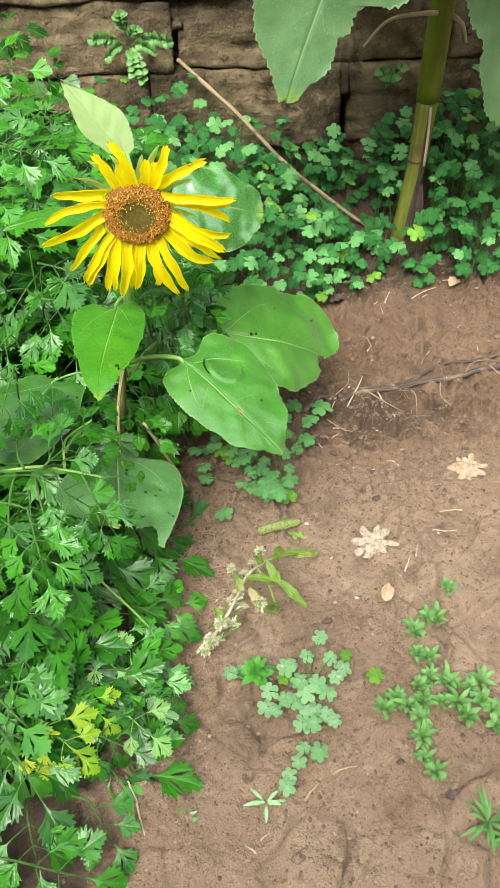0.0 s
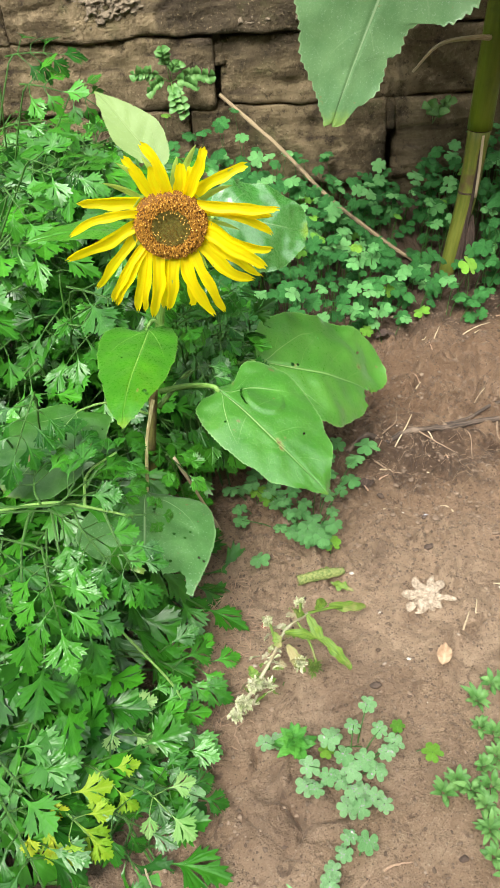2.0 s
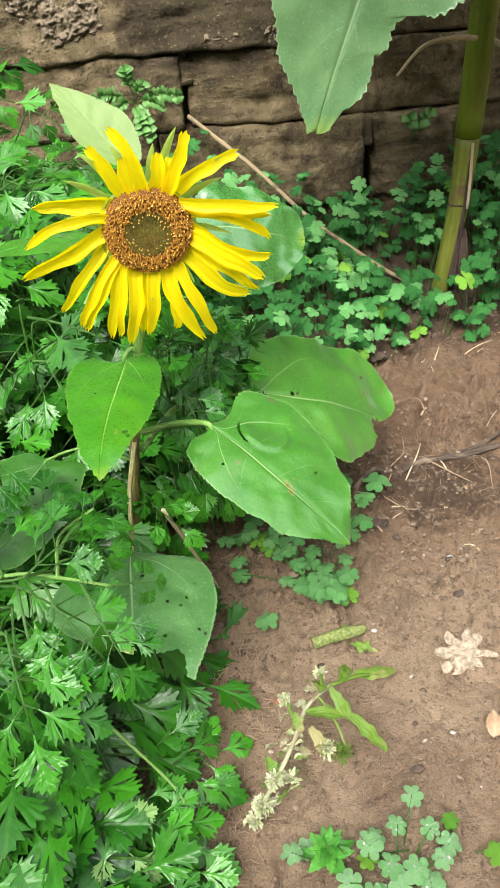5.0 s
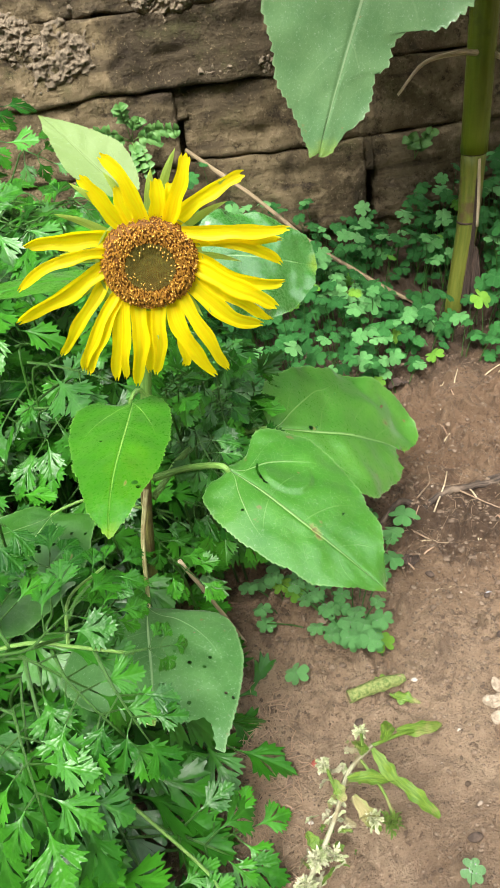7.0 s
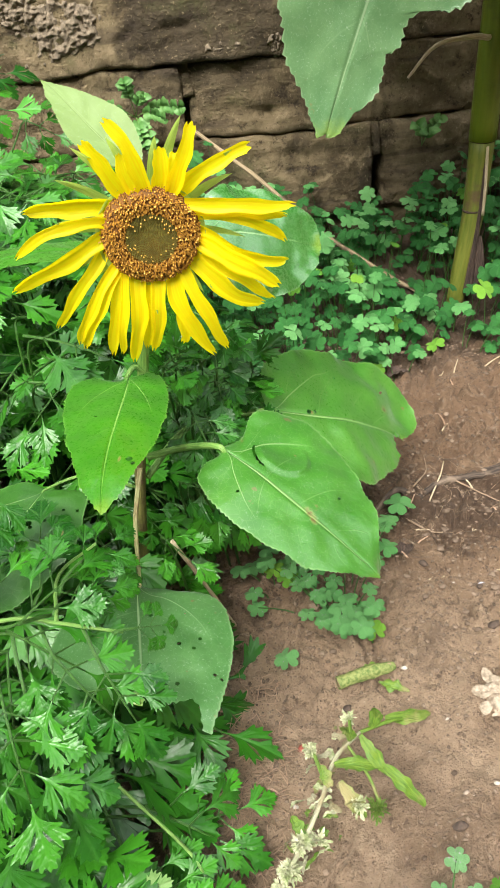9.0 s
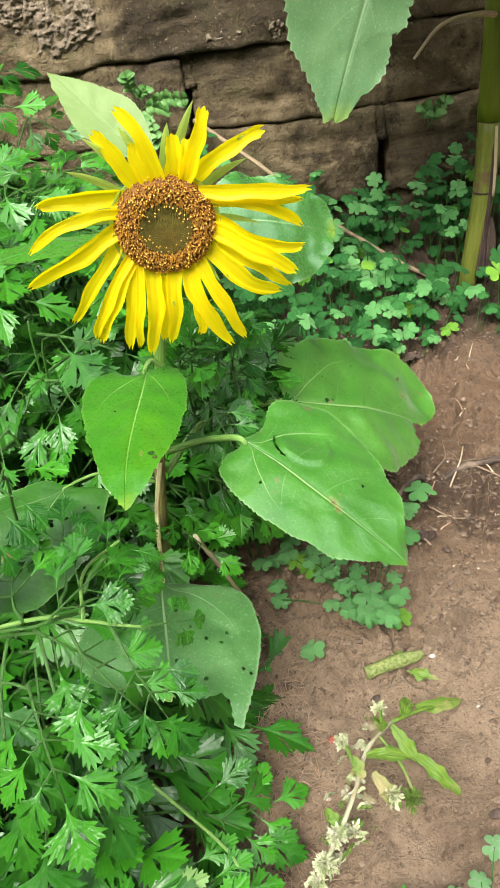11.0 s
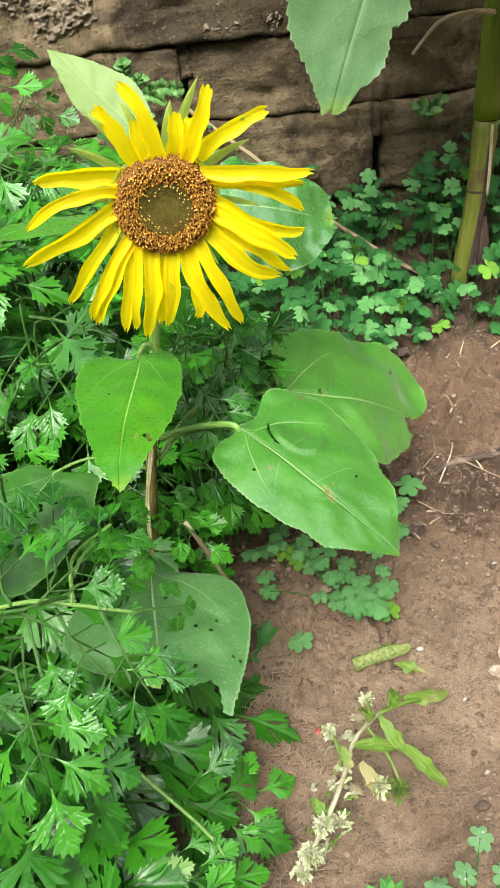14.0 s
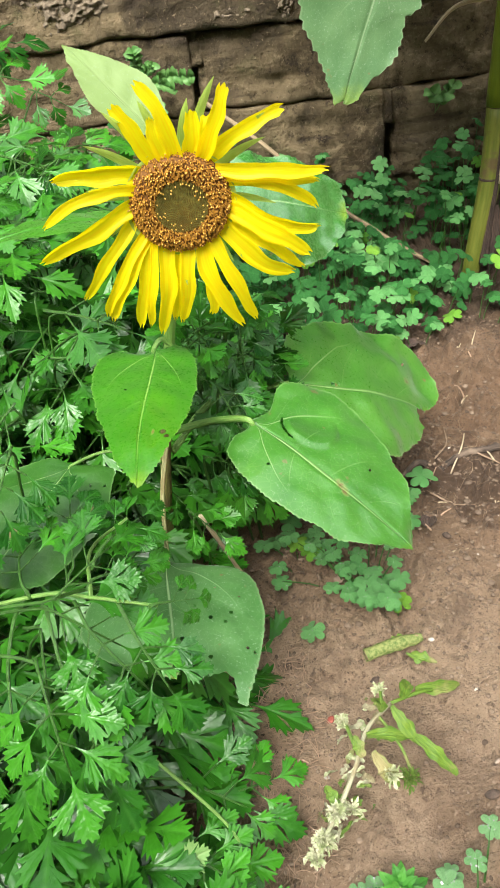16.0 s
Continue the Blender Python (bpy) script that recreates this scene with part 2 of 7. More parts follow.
def sunflower_leaf_material(name, dark, light, vein, dusty=0.16, ribs=5.0, rough=0.31, gloss=0.85, shine=0.85, burns=(), hairs=0.0):
    """burns: (u, v, radius) of browned spots; hairs: the pale bloom of the short hairs."""
    m = Mat(name)
    m.bsdf.inputs["Sheen Weight"].default_value, m.bsdf.inputs["Sheen Roughness"].default_value = hairs, 0.35
    m.bsdf.inputs["Sheen Tint"].default_value = (0.86, 1.0, 0.88, 1)
    m.bsdf.inputs["Coat Weight"].default_value, m.bsdf.inputs["Coat Roughness"].default_value = gloss, 0.24
    u, v = m.uv()
    a = m.op("ABSOLUTE", m.op("SUBTRACT", v, 0.5))
    mid = m.op("MULTIPLY", m.ramp(a, 0.002, 0.008, 0.9, 0.0), m.ramp(u, 0.0, 0.95, 1.0, 0.35))
    s = m.op("FRACT", m.op("MULTIPLY", m.op("SUBTRACT", u, m.op("MULTIPLY", a, 0.45)), ribs))
    s = m.op("ABSOLUTE", m.op("SUBTRACT", s, 0.5))
    side = m.op("MULTIPLY", m.ramp(s, 0.006, 0.022, 1.0, 0.0), m.op("MULTIPLY", m.ramp(a, 0.12, 0.42, 0.17, 0.02), m.ramp(m.noise(14, 3, 0.6), 0.4, 0.6)))
    net = m.cells(160, "DISTANCE_TO_EDGE")
    big, fine = m.noise(22, 4, 0.6), m.noise(420, 3, 0.7)
    c = m.mix(m.ramp(big, 0.2, 0.8), dark, light)
    c = m.mix(m.ramp(m.noise(8, 4, 0.6), 0.48, 0.70, 0.0, 0.35), c, dark)
    c = m.mix(m.ramp(net, 0.0, 0.05, 0.07, 0.0), c, vein)
    c = m.mix(m.ramp(fine, 0.56, 0.72, 0.0, dusty), c, (0.34, 0.42, 0.33))
    c = m.mix(m.ramp(m.noise(75, 3, 0.5), 0.70, 0.76, 0.0, 0.8), c, (0.16, 0.13, 0.05))
    basal = m.op("MULTIPLY", m.ramp(m.op("ABSOLUTE", m.op("SUBTRACT", a, m.op("MULTIPLY", u, 0.80))), 0.002, 0.007, 0.6, 0.0), m.ramp(u, 0.20, 0.50, 1.0, 0.0))
    mid = m.op("MAXIMUM", mid, basal)
    c = m.mix(m.op("MAXIMUM", mid, side), c, vein)
    c = m.mix(m.ramp(a, 0.482, 0.496, 0.0, 0.25), c, vein)
    c = m.mix(m.ramp(m.op("ADD", u, m.op("MULTIPLY", m.op("SUBTRACT", big, 0.5), 0.4)), 0.90, 1.02, 0.0, 0.55), c, (0.20, 0.30, 0.02))
    for bu, bv, br in burns:
        du, dv = m.op("SUBTRACT", u, bu), m.op("SUBTRACT", v, bv)
        far = m.op("SQRT", m.op("ADD", m.op("MULTIPLY", du, du), m.op("MULTIPLY", dv, dv)))
        far = m.op("ADD", far, m.op("MULTIPLY", m.op("SUBTRACT", m.noise(90, 4, 0.7), 0.5), br * 5.0))
        c = m.mix(m.ramp(far, br * 0.5, br * 1.5, 0.45, 0.0), c, (0.26, 0.27, 0.09))
        c = m.mix(m.ramp(far, br * 0.1, br * 0.9, 0.8, 0.0), c, (0.13, 0.075, 0.025))
    h = m.op("ADD", m.op("MULTIPLY", m.op("MAXIMUM", mid, side), 0.25), m.op("ADD", m.op("ADD", m.op("MULTIPLY", fine, 0.04), m.op("MULTIPLY", net, 0.08)), m.op("ADD", m.op("MULTIPLY", m.op("ADD", big, m.op("MULTIPLY", m.noise(45, 3, 0.5), 0.6)), 0.6), m.op("MULTIPLY", m.ramp(s, 0.0, 0.4, 0.0, 1.0), 0.16))))
    return m.done(c, m.ramp(fine, 0.3, 0.7, rough, rough + 0.15), h, 0.0022, 0.18, spec=shine)


def herb_material(name, dark, light, vein, rough=0.35, translucent=0.15, yellow=0.0, spec=0.28):
    """Small leaves: each leaf varies, each blade too."""
    m = Mat(name)
    u, v = m.uv()
    a = m.op("ABSOLUTE", m.op("SUBTRACT", v, 0.5))
    mid = m.ramp(a, 0.01, 0.05, 0.12, 0.0)
    c = m.mix(m.random(), dark, light)
    c = m.mix(m.op("MULTIPLY", m.island(), 0.35), c, light)
    big = m.noise(60, 3, 0.6)
    c = m.mix(m.ramp(big, 0.45, 0.7, 0.0, 0.45), c, dark)
    c = m.mix(mid, c, vein)
    if yellow:
        c = m.mix(m.ramp(m.random(), 1.0 - yellow, 1.0 - yellow + 0.01), c, (0.45, 0.40, 0.03))
    s = m.op("ABSOLUTE", m.op("SUBTRACT", m.op("FRACT", m.op("MULTIPLY", m.op("SUBTRACT", u, m.op("MULTIPLY", a, 1.1)), 6.0)), 0.5))
    c = m.mix(m.ramp(s, 0.02, 0.10, 0.03, 0.0), c, vein)
    h = m.op("ADD", m.op("MULTIPLY", mid, -1.0), m.op("ADD", m.op("MULTIPLY", big, 1.3), m.op("ADD", m.op("MULTIPLY", m.ramp(s, 0.0, 0.3), 0.05), m.op("MULTIPLY", m.noise(240, 3, 0.6), 0.16))))
    return m.done(c, m.ramp(m.noise(130, 3, 0.6), 0.4, 0.65, rough - 0.04, rough + 0.08), h, 0.0015, translucent, spec=spec)


def streak_material(name, a, b, c=None, scale=90, rough=0.5, height=0.0012, translucent=0.0, long=0.12):
    """Stalks, petals and dry straw: streaks along the length."""
    m = Mat(name)
    u, v = m.uv()
    mp = m.t.nodes.new("ShaderNodeCombineXYZ")
    m.link(m.op("MULTIPLY", u, long * scale), mp.inputs[0])
    m.link(m.op("MULTIPLY", v, scale * 0.35), mp.inputs[1])
    m.link(m.op("MULTIPLY", m.random(), 20.0), mp.inputs[2])
    n = m.t.nodes.new("ShaderNodeTexNoise")
    n.inputs["Scale"].default_value, n.inputs["Detail"].default_value = 1.0, 4
    m.t.links.new(mp.outputs[0], n.inputs["Vector"])
    f = n.outputs["Fac"]
    col = m.mix(m.ramp(f, 0.3, 0.7), a, b)
    if c:
        col = m.mix(m.ramp(m.noise(24, 4, 0.6), 0.52, 0.68), col, c)
    return m.done(col, rough, f, height, translucent)


def plain_material(name, a, b, scale=40, rough=0.6, height=0.001, translucent=0.0):
    m = Mat(name)
    n = m.noise(scale, 4, 0.6)
    return m.done(m.mix(m.ramp(n, 0.3, 0.7), a, b), rough, n, height, translucent)


SOIL, STONE = soil_material(), stone_material()
MORTAR = plain_material("crumbled_mortar", (0.090, 0.070, 0.046), (0.215, 0.170, 0.115), 150, 0.95, 0.004)
PLASTER = plain_material("weathered_plaster", (0.16, 0.13, 0.10), (0.27, 0.23, 0.18), 9, 0.9, 0.004)
LEAF_A = sunflower_leaf_material("sunflower_leaf_green", (0.024, 0.135, 0.008), (0.056, 0.210, 0.019), (0.32, 0.48, 0.20), 0.16, 5.0, 0.28, 0.55, 0.5, burns=((0.56, 0.50, 0.022), (0.60, 0.485, 0.020)), hairs=0.45)
LEAF_B = sunflower_leaf_material("sunflower_leaf_dull", (0.040, 0.135, 0.030), (0.080, 0.205, 0.058), (0.32, 0.46, 0.24), 0.34, 5.0, 0.32, 0.35, 0.5, hairs=0.3)
LEAF_C = sunflower_leaf_material("sunflower_leaf_pale", (0.135, 0.208, 0.062), (0.182, 0.268, 0.090), (0.27, 0.37, 0.14), 0.14, 5.0, 0.5, 0.0, 0.3)
LEAF_H = sunflower_leaf_material("sunflower_leaf_fresh", (0.020, 0.135, 0.003), (0.040, 0.200, 0.006), (0.26, 0.44, 0.10), 0.08, 5.0, 0.24, 0.4, 0.45, burns=((0.73, 0.66, 0.014),), hairs=0.15)
LEAF_F = sunflower_leaf_material("sunflower_leaf_mid", (0.036, 0.172, 0.012), (0.074, 0.250, 0.026), (0.30, 0.46, 0.18), 0.14, 5.0, 0.26, 0.7, 0.6, burns=((0.74, 0.68, 0.025), (0.90, 0.62, 0.022), (0.27, 0.52, 0.012)), hairs=0.22)
LEAF_G = sunflower_leaf_material("sunflower_leaf_glossy", (0.024, 0.125, 0.015), (0.046, 0.180, 0.030), (0.26, 0.42, 0.18), 0.10, 5.0, 0.20, 0.8, 0.8)
LEAF_E = sunflower_leaf_material("sunflower_leaf_old", (0.010, 0.068, 0.006), (0.032, 0.122, 0.012), (0.20, 0.34, 0.12), 0.06, 5.0, 0.36, 0.12, 0.3, burns=((0.55, 0.62, 0.035), (0.40, 0.57, 0.02), (0.62, 0.45, 0.03)))
LEAF_D = sunflower_leaf_material("sunflower_leaf_large", (0.070, 0.168, 0.060), (0.120, 0.235, 0.094), (0.34, 0.45, 0.26), 0.34, 5.0, 0.42, 0.25, 0.45)
PARSLEY = herb_material("parsley_leaf", (0.004, 0.048, 0.005), (0.045, 0.223, 0.011), (0.10, 0.30, 0.05), 0.33, spec=0.40)
PARSLEY_PALE = herb_material("parsley_leaf_yellow", (0.10, 0.26, 0.010), (0.34, 0.37, 0.012), (0.34, 0.38, 0.06), 0.5)
PARSLEY_DRY = herb_material("parsley_leaf_faded", (0.10, 0.26, 0.05), (0.28, 0.36, 0.16), (0.38, 0.42, 0.25), 0.6)
CLOVER = herb_material("clover_leaf", (0.017, 0.110, 0.022), (0.058, 0.240, 0.054), (0.15, 0.36, 0.12), 0.45)
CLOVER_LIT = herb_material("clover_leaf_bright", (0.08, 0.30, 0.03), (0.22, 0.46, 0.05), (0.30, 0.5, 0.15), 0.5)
CLOVER_DEW = herb_material("clover_leaf_dewy", (0.13, 0.38, 0.11), (0.31, 0.58, 0.27), (0.46, 0.64, 0.38), 0.30, spec=0.5)
STALK = streak_material("green_stalk", (0.10, 0.25, 0.04), (0.22, 0.38, 0.09), rough=0.45)
STALK_OLIVE = streak_material("olive_stalk", (0.27, 0.27, 0.10), (0.42, 0.41, 0.20), (0.25, 0.19, 0.08), 60, 0.6)
STALK_HERB = streak_material("herb_stalk", (0.022, 0.095, 0.010), (0.065, 0.180, 0.022), rough=0.45)
STALK_BROWN = streak_material("brown_stalk", (0.13, 0.13, 0.035), (0.24, 0.23, 0.07), (0.10, 0.070, 0.030))
BIG_STALK = streak_material("thick_green_stalk", (0.120, 0.165, 0.006), (0.160, 0.205, 0.012), (0.098, 0.130, 0.008), 60, 0.45)
BIG_DRY = streak_material("weathered_stalk", (0.092, 0.120, 0.010), (0.145, 0.160, 0.020), (0.100, 0.070, 0.026), 60, 0.6, 0.002)
SPLIT = streak_material("split_stalk_inside", (0.022, 0.014, 0.010), (0.11, 0.070, 0.050), (0.05, 0.030, 0.025), 50, 0.85, 0.003)
TWIG = streak_material("dry_twig", (0.18, 0.135, 0.075), (0.33, 0.25, 0.145), (0.12, 0.085, 0.05), 60, 0.8)
TWIG_DARK = streak_material("rotten_twig", (0.028, 0.020, 0.015), (0.100, 0.072, 0.052), (0.19, 0.140, 0.10), 60, 0.9, 0.002)
STRAW = streak_material("dry_straw", (0.42, 0.33, 0.20), (0.62, 0.52, 0.36), None, 60, 0.75)
ROOTS = streak_material("fine_roots", (0.34, 0.21, 0.135), (0.54, 0.39, 0.27), None, 60, 0.85)
FIBRES = streak_material("dry_fibres", (0.20, 0.135, 0.085), (0.42, 0.31, 0.21), None, 60, 0.85)
PETAL = streak_material("yellow_petal", (1.0, 0.77, 0.0), (1.0, 0.88, 0.003), None, 40, 0.5, 0.0004, 0.6, 0.03)
BRACT = streak_material("green_bract", (0.34, 0.52, 0.07), (0.48, 0.62, 0.14), None, 60, 0.5, 0.001, 0.6)
DISC = plain_material("disc_base", (0.12, 0.048, 0.005), (0.20, 0.085, 0.009), 300, 0.8)
FLORET = plain_material("floret_brown", (0.29, 0.125, 0.008), (0.50, 0.245, 0.018), 600, 0.8)
FLORET_IN = plain_material("floret_olive", (0.10, 0.090, 0.008), (0.20, 0.165, 0.018), 400, 0.7)
POLLEN = plain_material("pollen_tip", (0.74, 0.36, 0.03), (0.88, 0.56, 0.14), 300, 0.6)
PALE = plain_material("pale_dry_flower", (0.19, 0.145, 0.098), (0.44, 0.365, 0.275), 260, 0.8, 0.001, 0.1)
PALE_BROWN = plain_material("brown_dry_flower", (0.24, 0.165, 0.10), (0.42, 0.32, 0.215), 160, 0.8, 0.002, 0.1)
DRY_LEAF = plain_material("dry_leaf", (0.30, 0.19, 0.11), (0.46, 0.33, 0.21), 120, 0.7, 0.001, 0.1)
MOSSY = plain_material("mossy_stalk", (0.065, 0.115, 0.018), (0.235, 0.255, 0.085), 320, 0.8)
WILT = streak_material("wilted_green", (0.060, 0.135, 0.010), (0.135, 0.220, 0.022), (0.25, 0.22, 0.09), 30, 0.55, 0.0012)
PALE_STEM = streak_material("pale_stem", (0.27, 0.27, 0.15), (0.44, 0.42, 0.29), (0.24, 0.20, 0.10), 60, 0.6)
BLOSSOM = plain_material("withered_blossom", (0.25, 0.31, 0.12), (0.58, 0.57, 0.40), 160, 0.7, 0.001, 0.2)
PEBBLE = plain_material("pebble", (0.20, 0.15, 0.11), (0.40, 0.33, 0.26), 70, 0.85, 0.001)

# ---- ground ----
def cells(p, scale, at):
    """Nearness to the edge between two clods: 0 on the edge, 1 inside."""
    d = noise.voronoi(p * scale + at)[0]
    return min(1.0, (d[1] - d[0]) * 2.4)


def relief(x, y):
    """The height of the soil: mud with cracks in front, clods towards the wall."""
    p = Vector((x, y, 0))
    far = max(0.0, min(1.0, (y + 0.10 + 0.25 * noise.noise(p * 4.0)) / 0.20))
    warp = p + Vector((noise.noise(p * 22.0), noise.noise(p * 22.0 + Vector((9, 3, 1))), 0)) * 0.018
    h = 0.011 * noise.noise(p * 5.0) + 0.008 * noise.noise(p * 15.0 + Vector((7, 2, 0)))
    h += 0.0056 * noise.noise(p * 38.0) + 0.0036 * noise.noise(p * 85.0 + Vector((2, 8, 0))) + 0.0014 * noise.noise(p * 190.0)
    patch = max(0.0, min(1.0, 0.5 + 1.6 * noise.noise(p * 7.0 + Vector((1, 5, 8)))))
    h += (0.45 + 1.1 * far) * patch * (0.0085 * cells(warp, 48.0, Vector((3, 1, 0))) + 0.0028 * cells(warp, 105.0, Vector((8, 6, 0))) - 0.0055)
    clod = max(0.0, min(1.0, 0.45 + 1.5 * noise.noise(p * 5.0 + Vector((8, 1, 3)))))
    h += far * clod * (0.022 * cells(p + (warp - p) * 1.6, 21.0, Vector((2, 7, 0))) - 0.012)
    h -= 0.010 * max(0.0, noise.noise(p * 30.0 + Vector((6, 6, 2))) - 0.30) * (1.5 + far)
    plate = noise.voronoi(warp * 13.0 + Vector((5, 2, 0)))[0]
    crack = max(0.0, 1 - (plate[1] - plate[0]) / 0.07)
    h -= 0.009 * crack * max(0.0, min(1.0, 0.35 + 2.2 * noise.noise(p * 6.0 + Vector((4, 4, 4)))))
    h += 0.035 * max(0.0, min(1.0, (y - 0.45) / 0.4))
    return h * max(0.0, 1.0 - max(0.0, math.hypot(x, y) - 1.5) / 3.0) - 0.004


def axis(lo, hi, step, far):
    out = list(np.arange(lo, hi, step))
    d = step
    a, b = lo, hi
    left, right = [], []
    while b < far:
        d *= 1.35
        a, b = a - d, b + d
        left.append(a), right.append(b)
    return left[::-1] + out + right


def ground():
    xs, ys = axis(-0.26, 0.66, 0.0022, 60), axis(-0.47, 0.62, 0.0022, 60)
    g = Geo()
    nx = len(xs)
    v = [(x, y, relief(x, y)) for y in ys for x in xs]
    f = [(j * nx + i, j * nx + i + 1, j * nx + nx + i + 1, j * nx + nx + i) for j in range(len(ys) - 1) for i in range(nx - 1)]
    g.add(v, f)
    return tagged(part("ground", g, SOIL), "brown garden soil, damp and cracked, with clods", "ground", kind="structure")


ground()

# ---- the stone wall ----
WALL_Y, COURSE_SLOPE = 0.96, math.tan(radians(-2.6))
# courses from 1.26 up are unseen, added to block the low sky
COURSES = [-0.08, 0.10, 0.258, 0.385, 0.505, 0.66, 0.79, 0.95, 1.10, 1.26, 1.40, 1.57, 1.72, 1.88, 2.05]


def stone_block(x0, x1, z0, z1, proud, rnd, gap=0.0004):
    """A rough squared stone with a hacked face and rounded edges."""
    step = 0.0075 if x1 > -0.6 and x0 < 0.8 and z0 < 0.7 else 0.03
    nx, nz = max(4, int((x1 - x0) / step)), max(4, int((z1 - z0) / step))
    beds = [(rnd.uniform(0.2, 0.8), rnd.uniform(0.004, 0.011)) for k in range(2)]
    v, f = [], []
    off = Vector((rnd.uniform(0, 50), rnd.uniform(0, 50), rnd.uniform(0, 50)))
    a, b = 0.004 / (x1 - x0), 0.004 / (z1 - z0)
    cols = [0.0] + [a + (1 - 2 * a) * k / nx for k in range(nx + 1)] + [1.0]
    rows = [0.0] + [b + (1 - 2 * b) * k / nz for k in range(nz + 1)] + [1.0]
    nx, nz = nx + 2, nz + 2
    for j in range(nz + 1):
        for i in range(nx + 1):
            u, w = cols[i], rows[j]
            x, z = x0 + gap + (x1 - x0 - 2 * gap) * u, z0 + gap + (z1 - z0 - 2 * gap) * w
            q = Vector((x, z, 0))
            e = min(u, 1 - u) * (x1 - x0), min(w, 1 - w) * (z1 - z0)
            edge = 1.0 if min(e) < 0.001 else 0.0
            bedding = Vector((x * 5, z * 45, 0))
            y = -proud + 0.012 * noise.noise(q * 5 + off) + 0.007 * noise.noise(q * 24 + off) + 0.005 * noise.noise(q * 60 + off) + 0.0035 * noise.noise(bedding + off) + (0.007 + 0.009 * noise.noise(q * 14)) * edge
            for bed, deep in beds:
                d = (z - z0) - (z1 - z0) * bed - 0.020 * noise.noise(Vector((x * 7, bed * 30, off.x))) - 0.006 * noise.noise(Vector((x * 40, bed * 30, off.x)))
                y += deep * math.exp(-(d / 0.006) ** 2) * max(0.0, min(1.0, 0.4 + 2.5 * noise.noise(Vector((x * 6, off.y, bed * 9)))))
                y += 0.006 * (d > 0) * max(0.0, min(1.0, 0.3 + 2.0 * noise.noise(Vector((x * 5, off.z, bed * 9)))))
            x += 0.010 * noise.noise(q * 12 + off * 2)
            z += 0.012 * noise.noise(Vector((x * 5, z * 3, 5))) + 0.006 * noise.noise(q * 22 + off * 3) + COURSE_SLOPE * x
            v.append((x, WALL_Y + y, z))
    n = nx + 1
    for j in range(nz):
        for i in range(nx):
            f.append((j * n + i, j * n + i + 1, (j + 1) * n + i + 1, (j + 1) * n + i))
    rim = list(range(n)) + [j * n + nx for j in range(1, nz + 1)] + [nz * n + i for i in range(nx - 1, -1, -1)] + [j * n for j in range(nz - 1, 0, -1)]
    base = len(v)
    for k in rim:
        v.append((v[k][0], WALL_Y + 0.10, v[k][2]))
    for k in range(len(rim)):
        k2 = (k + 1) % len(rim)
        f.append((rim[k2], rim[k], base + k, base + k2))
    f.append(tuple(base + k for k in range(len(rim))))
    return v, f


def wall():
    core = Geo()
    b = 3.0
    core.add([(-b, WALL_Y + 0.075, -0.2), (b, WALL_Y + 0.075, -0.2), (b, WALL_Y + 0.33, -0.2), (-b, WALL_Y + 0.33, -0.2),
              (-b, WALL_Y + 0.075, 2.12), (b, WALL_Y + 0.075, 1.97), (b, WALL_Y + 0.33, 1.97), (-b, WALL_Y + 0.33, 2.12)],
             [(0, 1, 5, 4), (1, 2, 6, 5), (2, 3, 7, 6), (3, 0, 4, 7), (4, 5, 6, 7), (3, 2, 1, 0)])
    wob = tagged(part("wall_north", core, MORTAR, smooth=False), "old weathered wall of rough brown stone blocks", "wall", kind="structure")
    rnd = random.Random(4)
    joints = {1: [-0.48, -0.06, 0.335, 0.74], 2: [-0.46, 0.0, 0.56], 3: [-0.38, 0.21, 0.72], 4: [-0.14, 0.40, 0.85]}
    for c in range(len(COURSES) - 1):
        xs = list(joints.get(c, [-0.25 + rnd.uniform(-0.1, 0.1), 0.1, 0.45]))
        while xs[0] > -2.9:
            xs.insert(0, xs[0] - rnd.uniform(0.3, 0.5))
        while xs[-1] < 2.9:
            xs.append(xs[-1] + rnd.uniform(0.24, 0.42))
        for a, d in zip(xs, xs[1:]):
            wide = 0.018 if abs(a - 0.335) < 0.001 else 0.0
            left = 0.012 if abs(a) < 0.001 else 0.0
            v, f = stone_block(a + wide + left, d, COURSES[c], COURSES[c + 1], rnd.uniform(-0.003, 0.010), rnd)
            part("stone", Geo().add(v, f), STONE, wob)
    for x0, x1, z0, z1 in ((-0.006, 0.018, 0.335, 0.390), (0.328, 0.356, 0.200, 0.262), (-0.075, -0.045, 0.100, 0.150)):
        v, f = stone_block(x0, x1, z0, z1, 0.002, rnd)
        part("stone", Geo().add(v, f), STONE, wob)


def plain_wall(name, lo, hi):
    """A plain rendered wall that closes the garden."""
    (a, b, c), (d, e, f) = lo, hi
    v = [(a, b, c), (d, b, c), (d, e, c), (a, e, c), (a, b, f), (d, b, f), (d, e, f), (a, e, f)]
    g = Geo().add(v, [(0, 1, 5, 4), (1, 2, 6, 5), (2, 3, 7, 6), (3, 0, 4, 7), (4, 5, 6, 7), (3, 2, 1, 0)])
    return tagged(part(name, g, PLASTER, smooth=False), "plain weathered garden wall", "wall", kind="structure")


wall()
plain_wall("wall_south", (-3.3, -2.3, -0.2), (3.3, -2.0, 2.2))
plain_wall("wall_west", (-3.3, -2.0, -0.2), (-3.0, 1.6, 2.2))
plain_wall("wall_east", (3.0, -2.0, -0.2), (3.3, 1.6, 2.2))


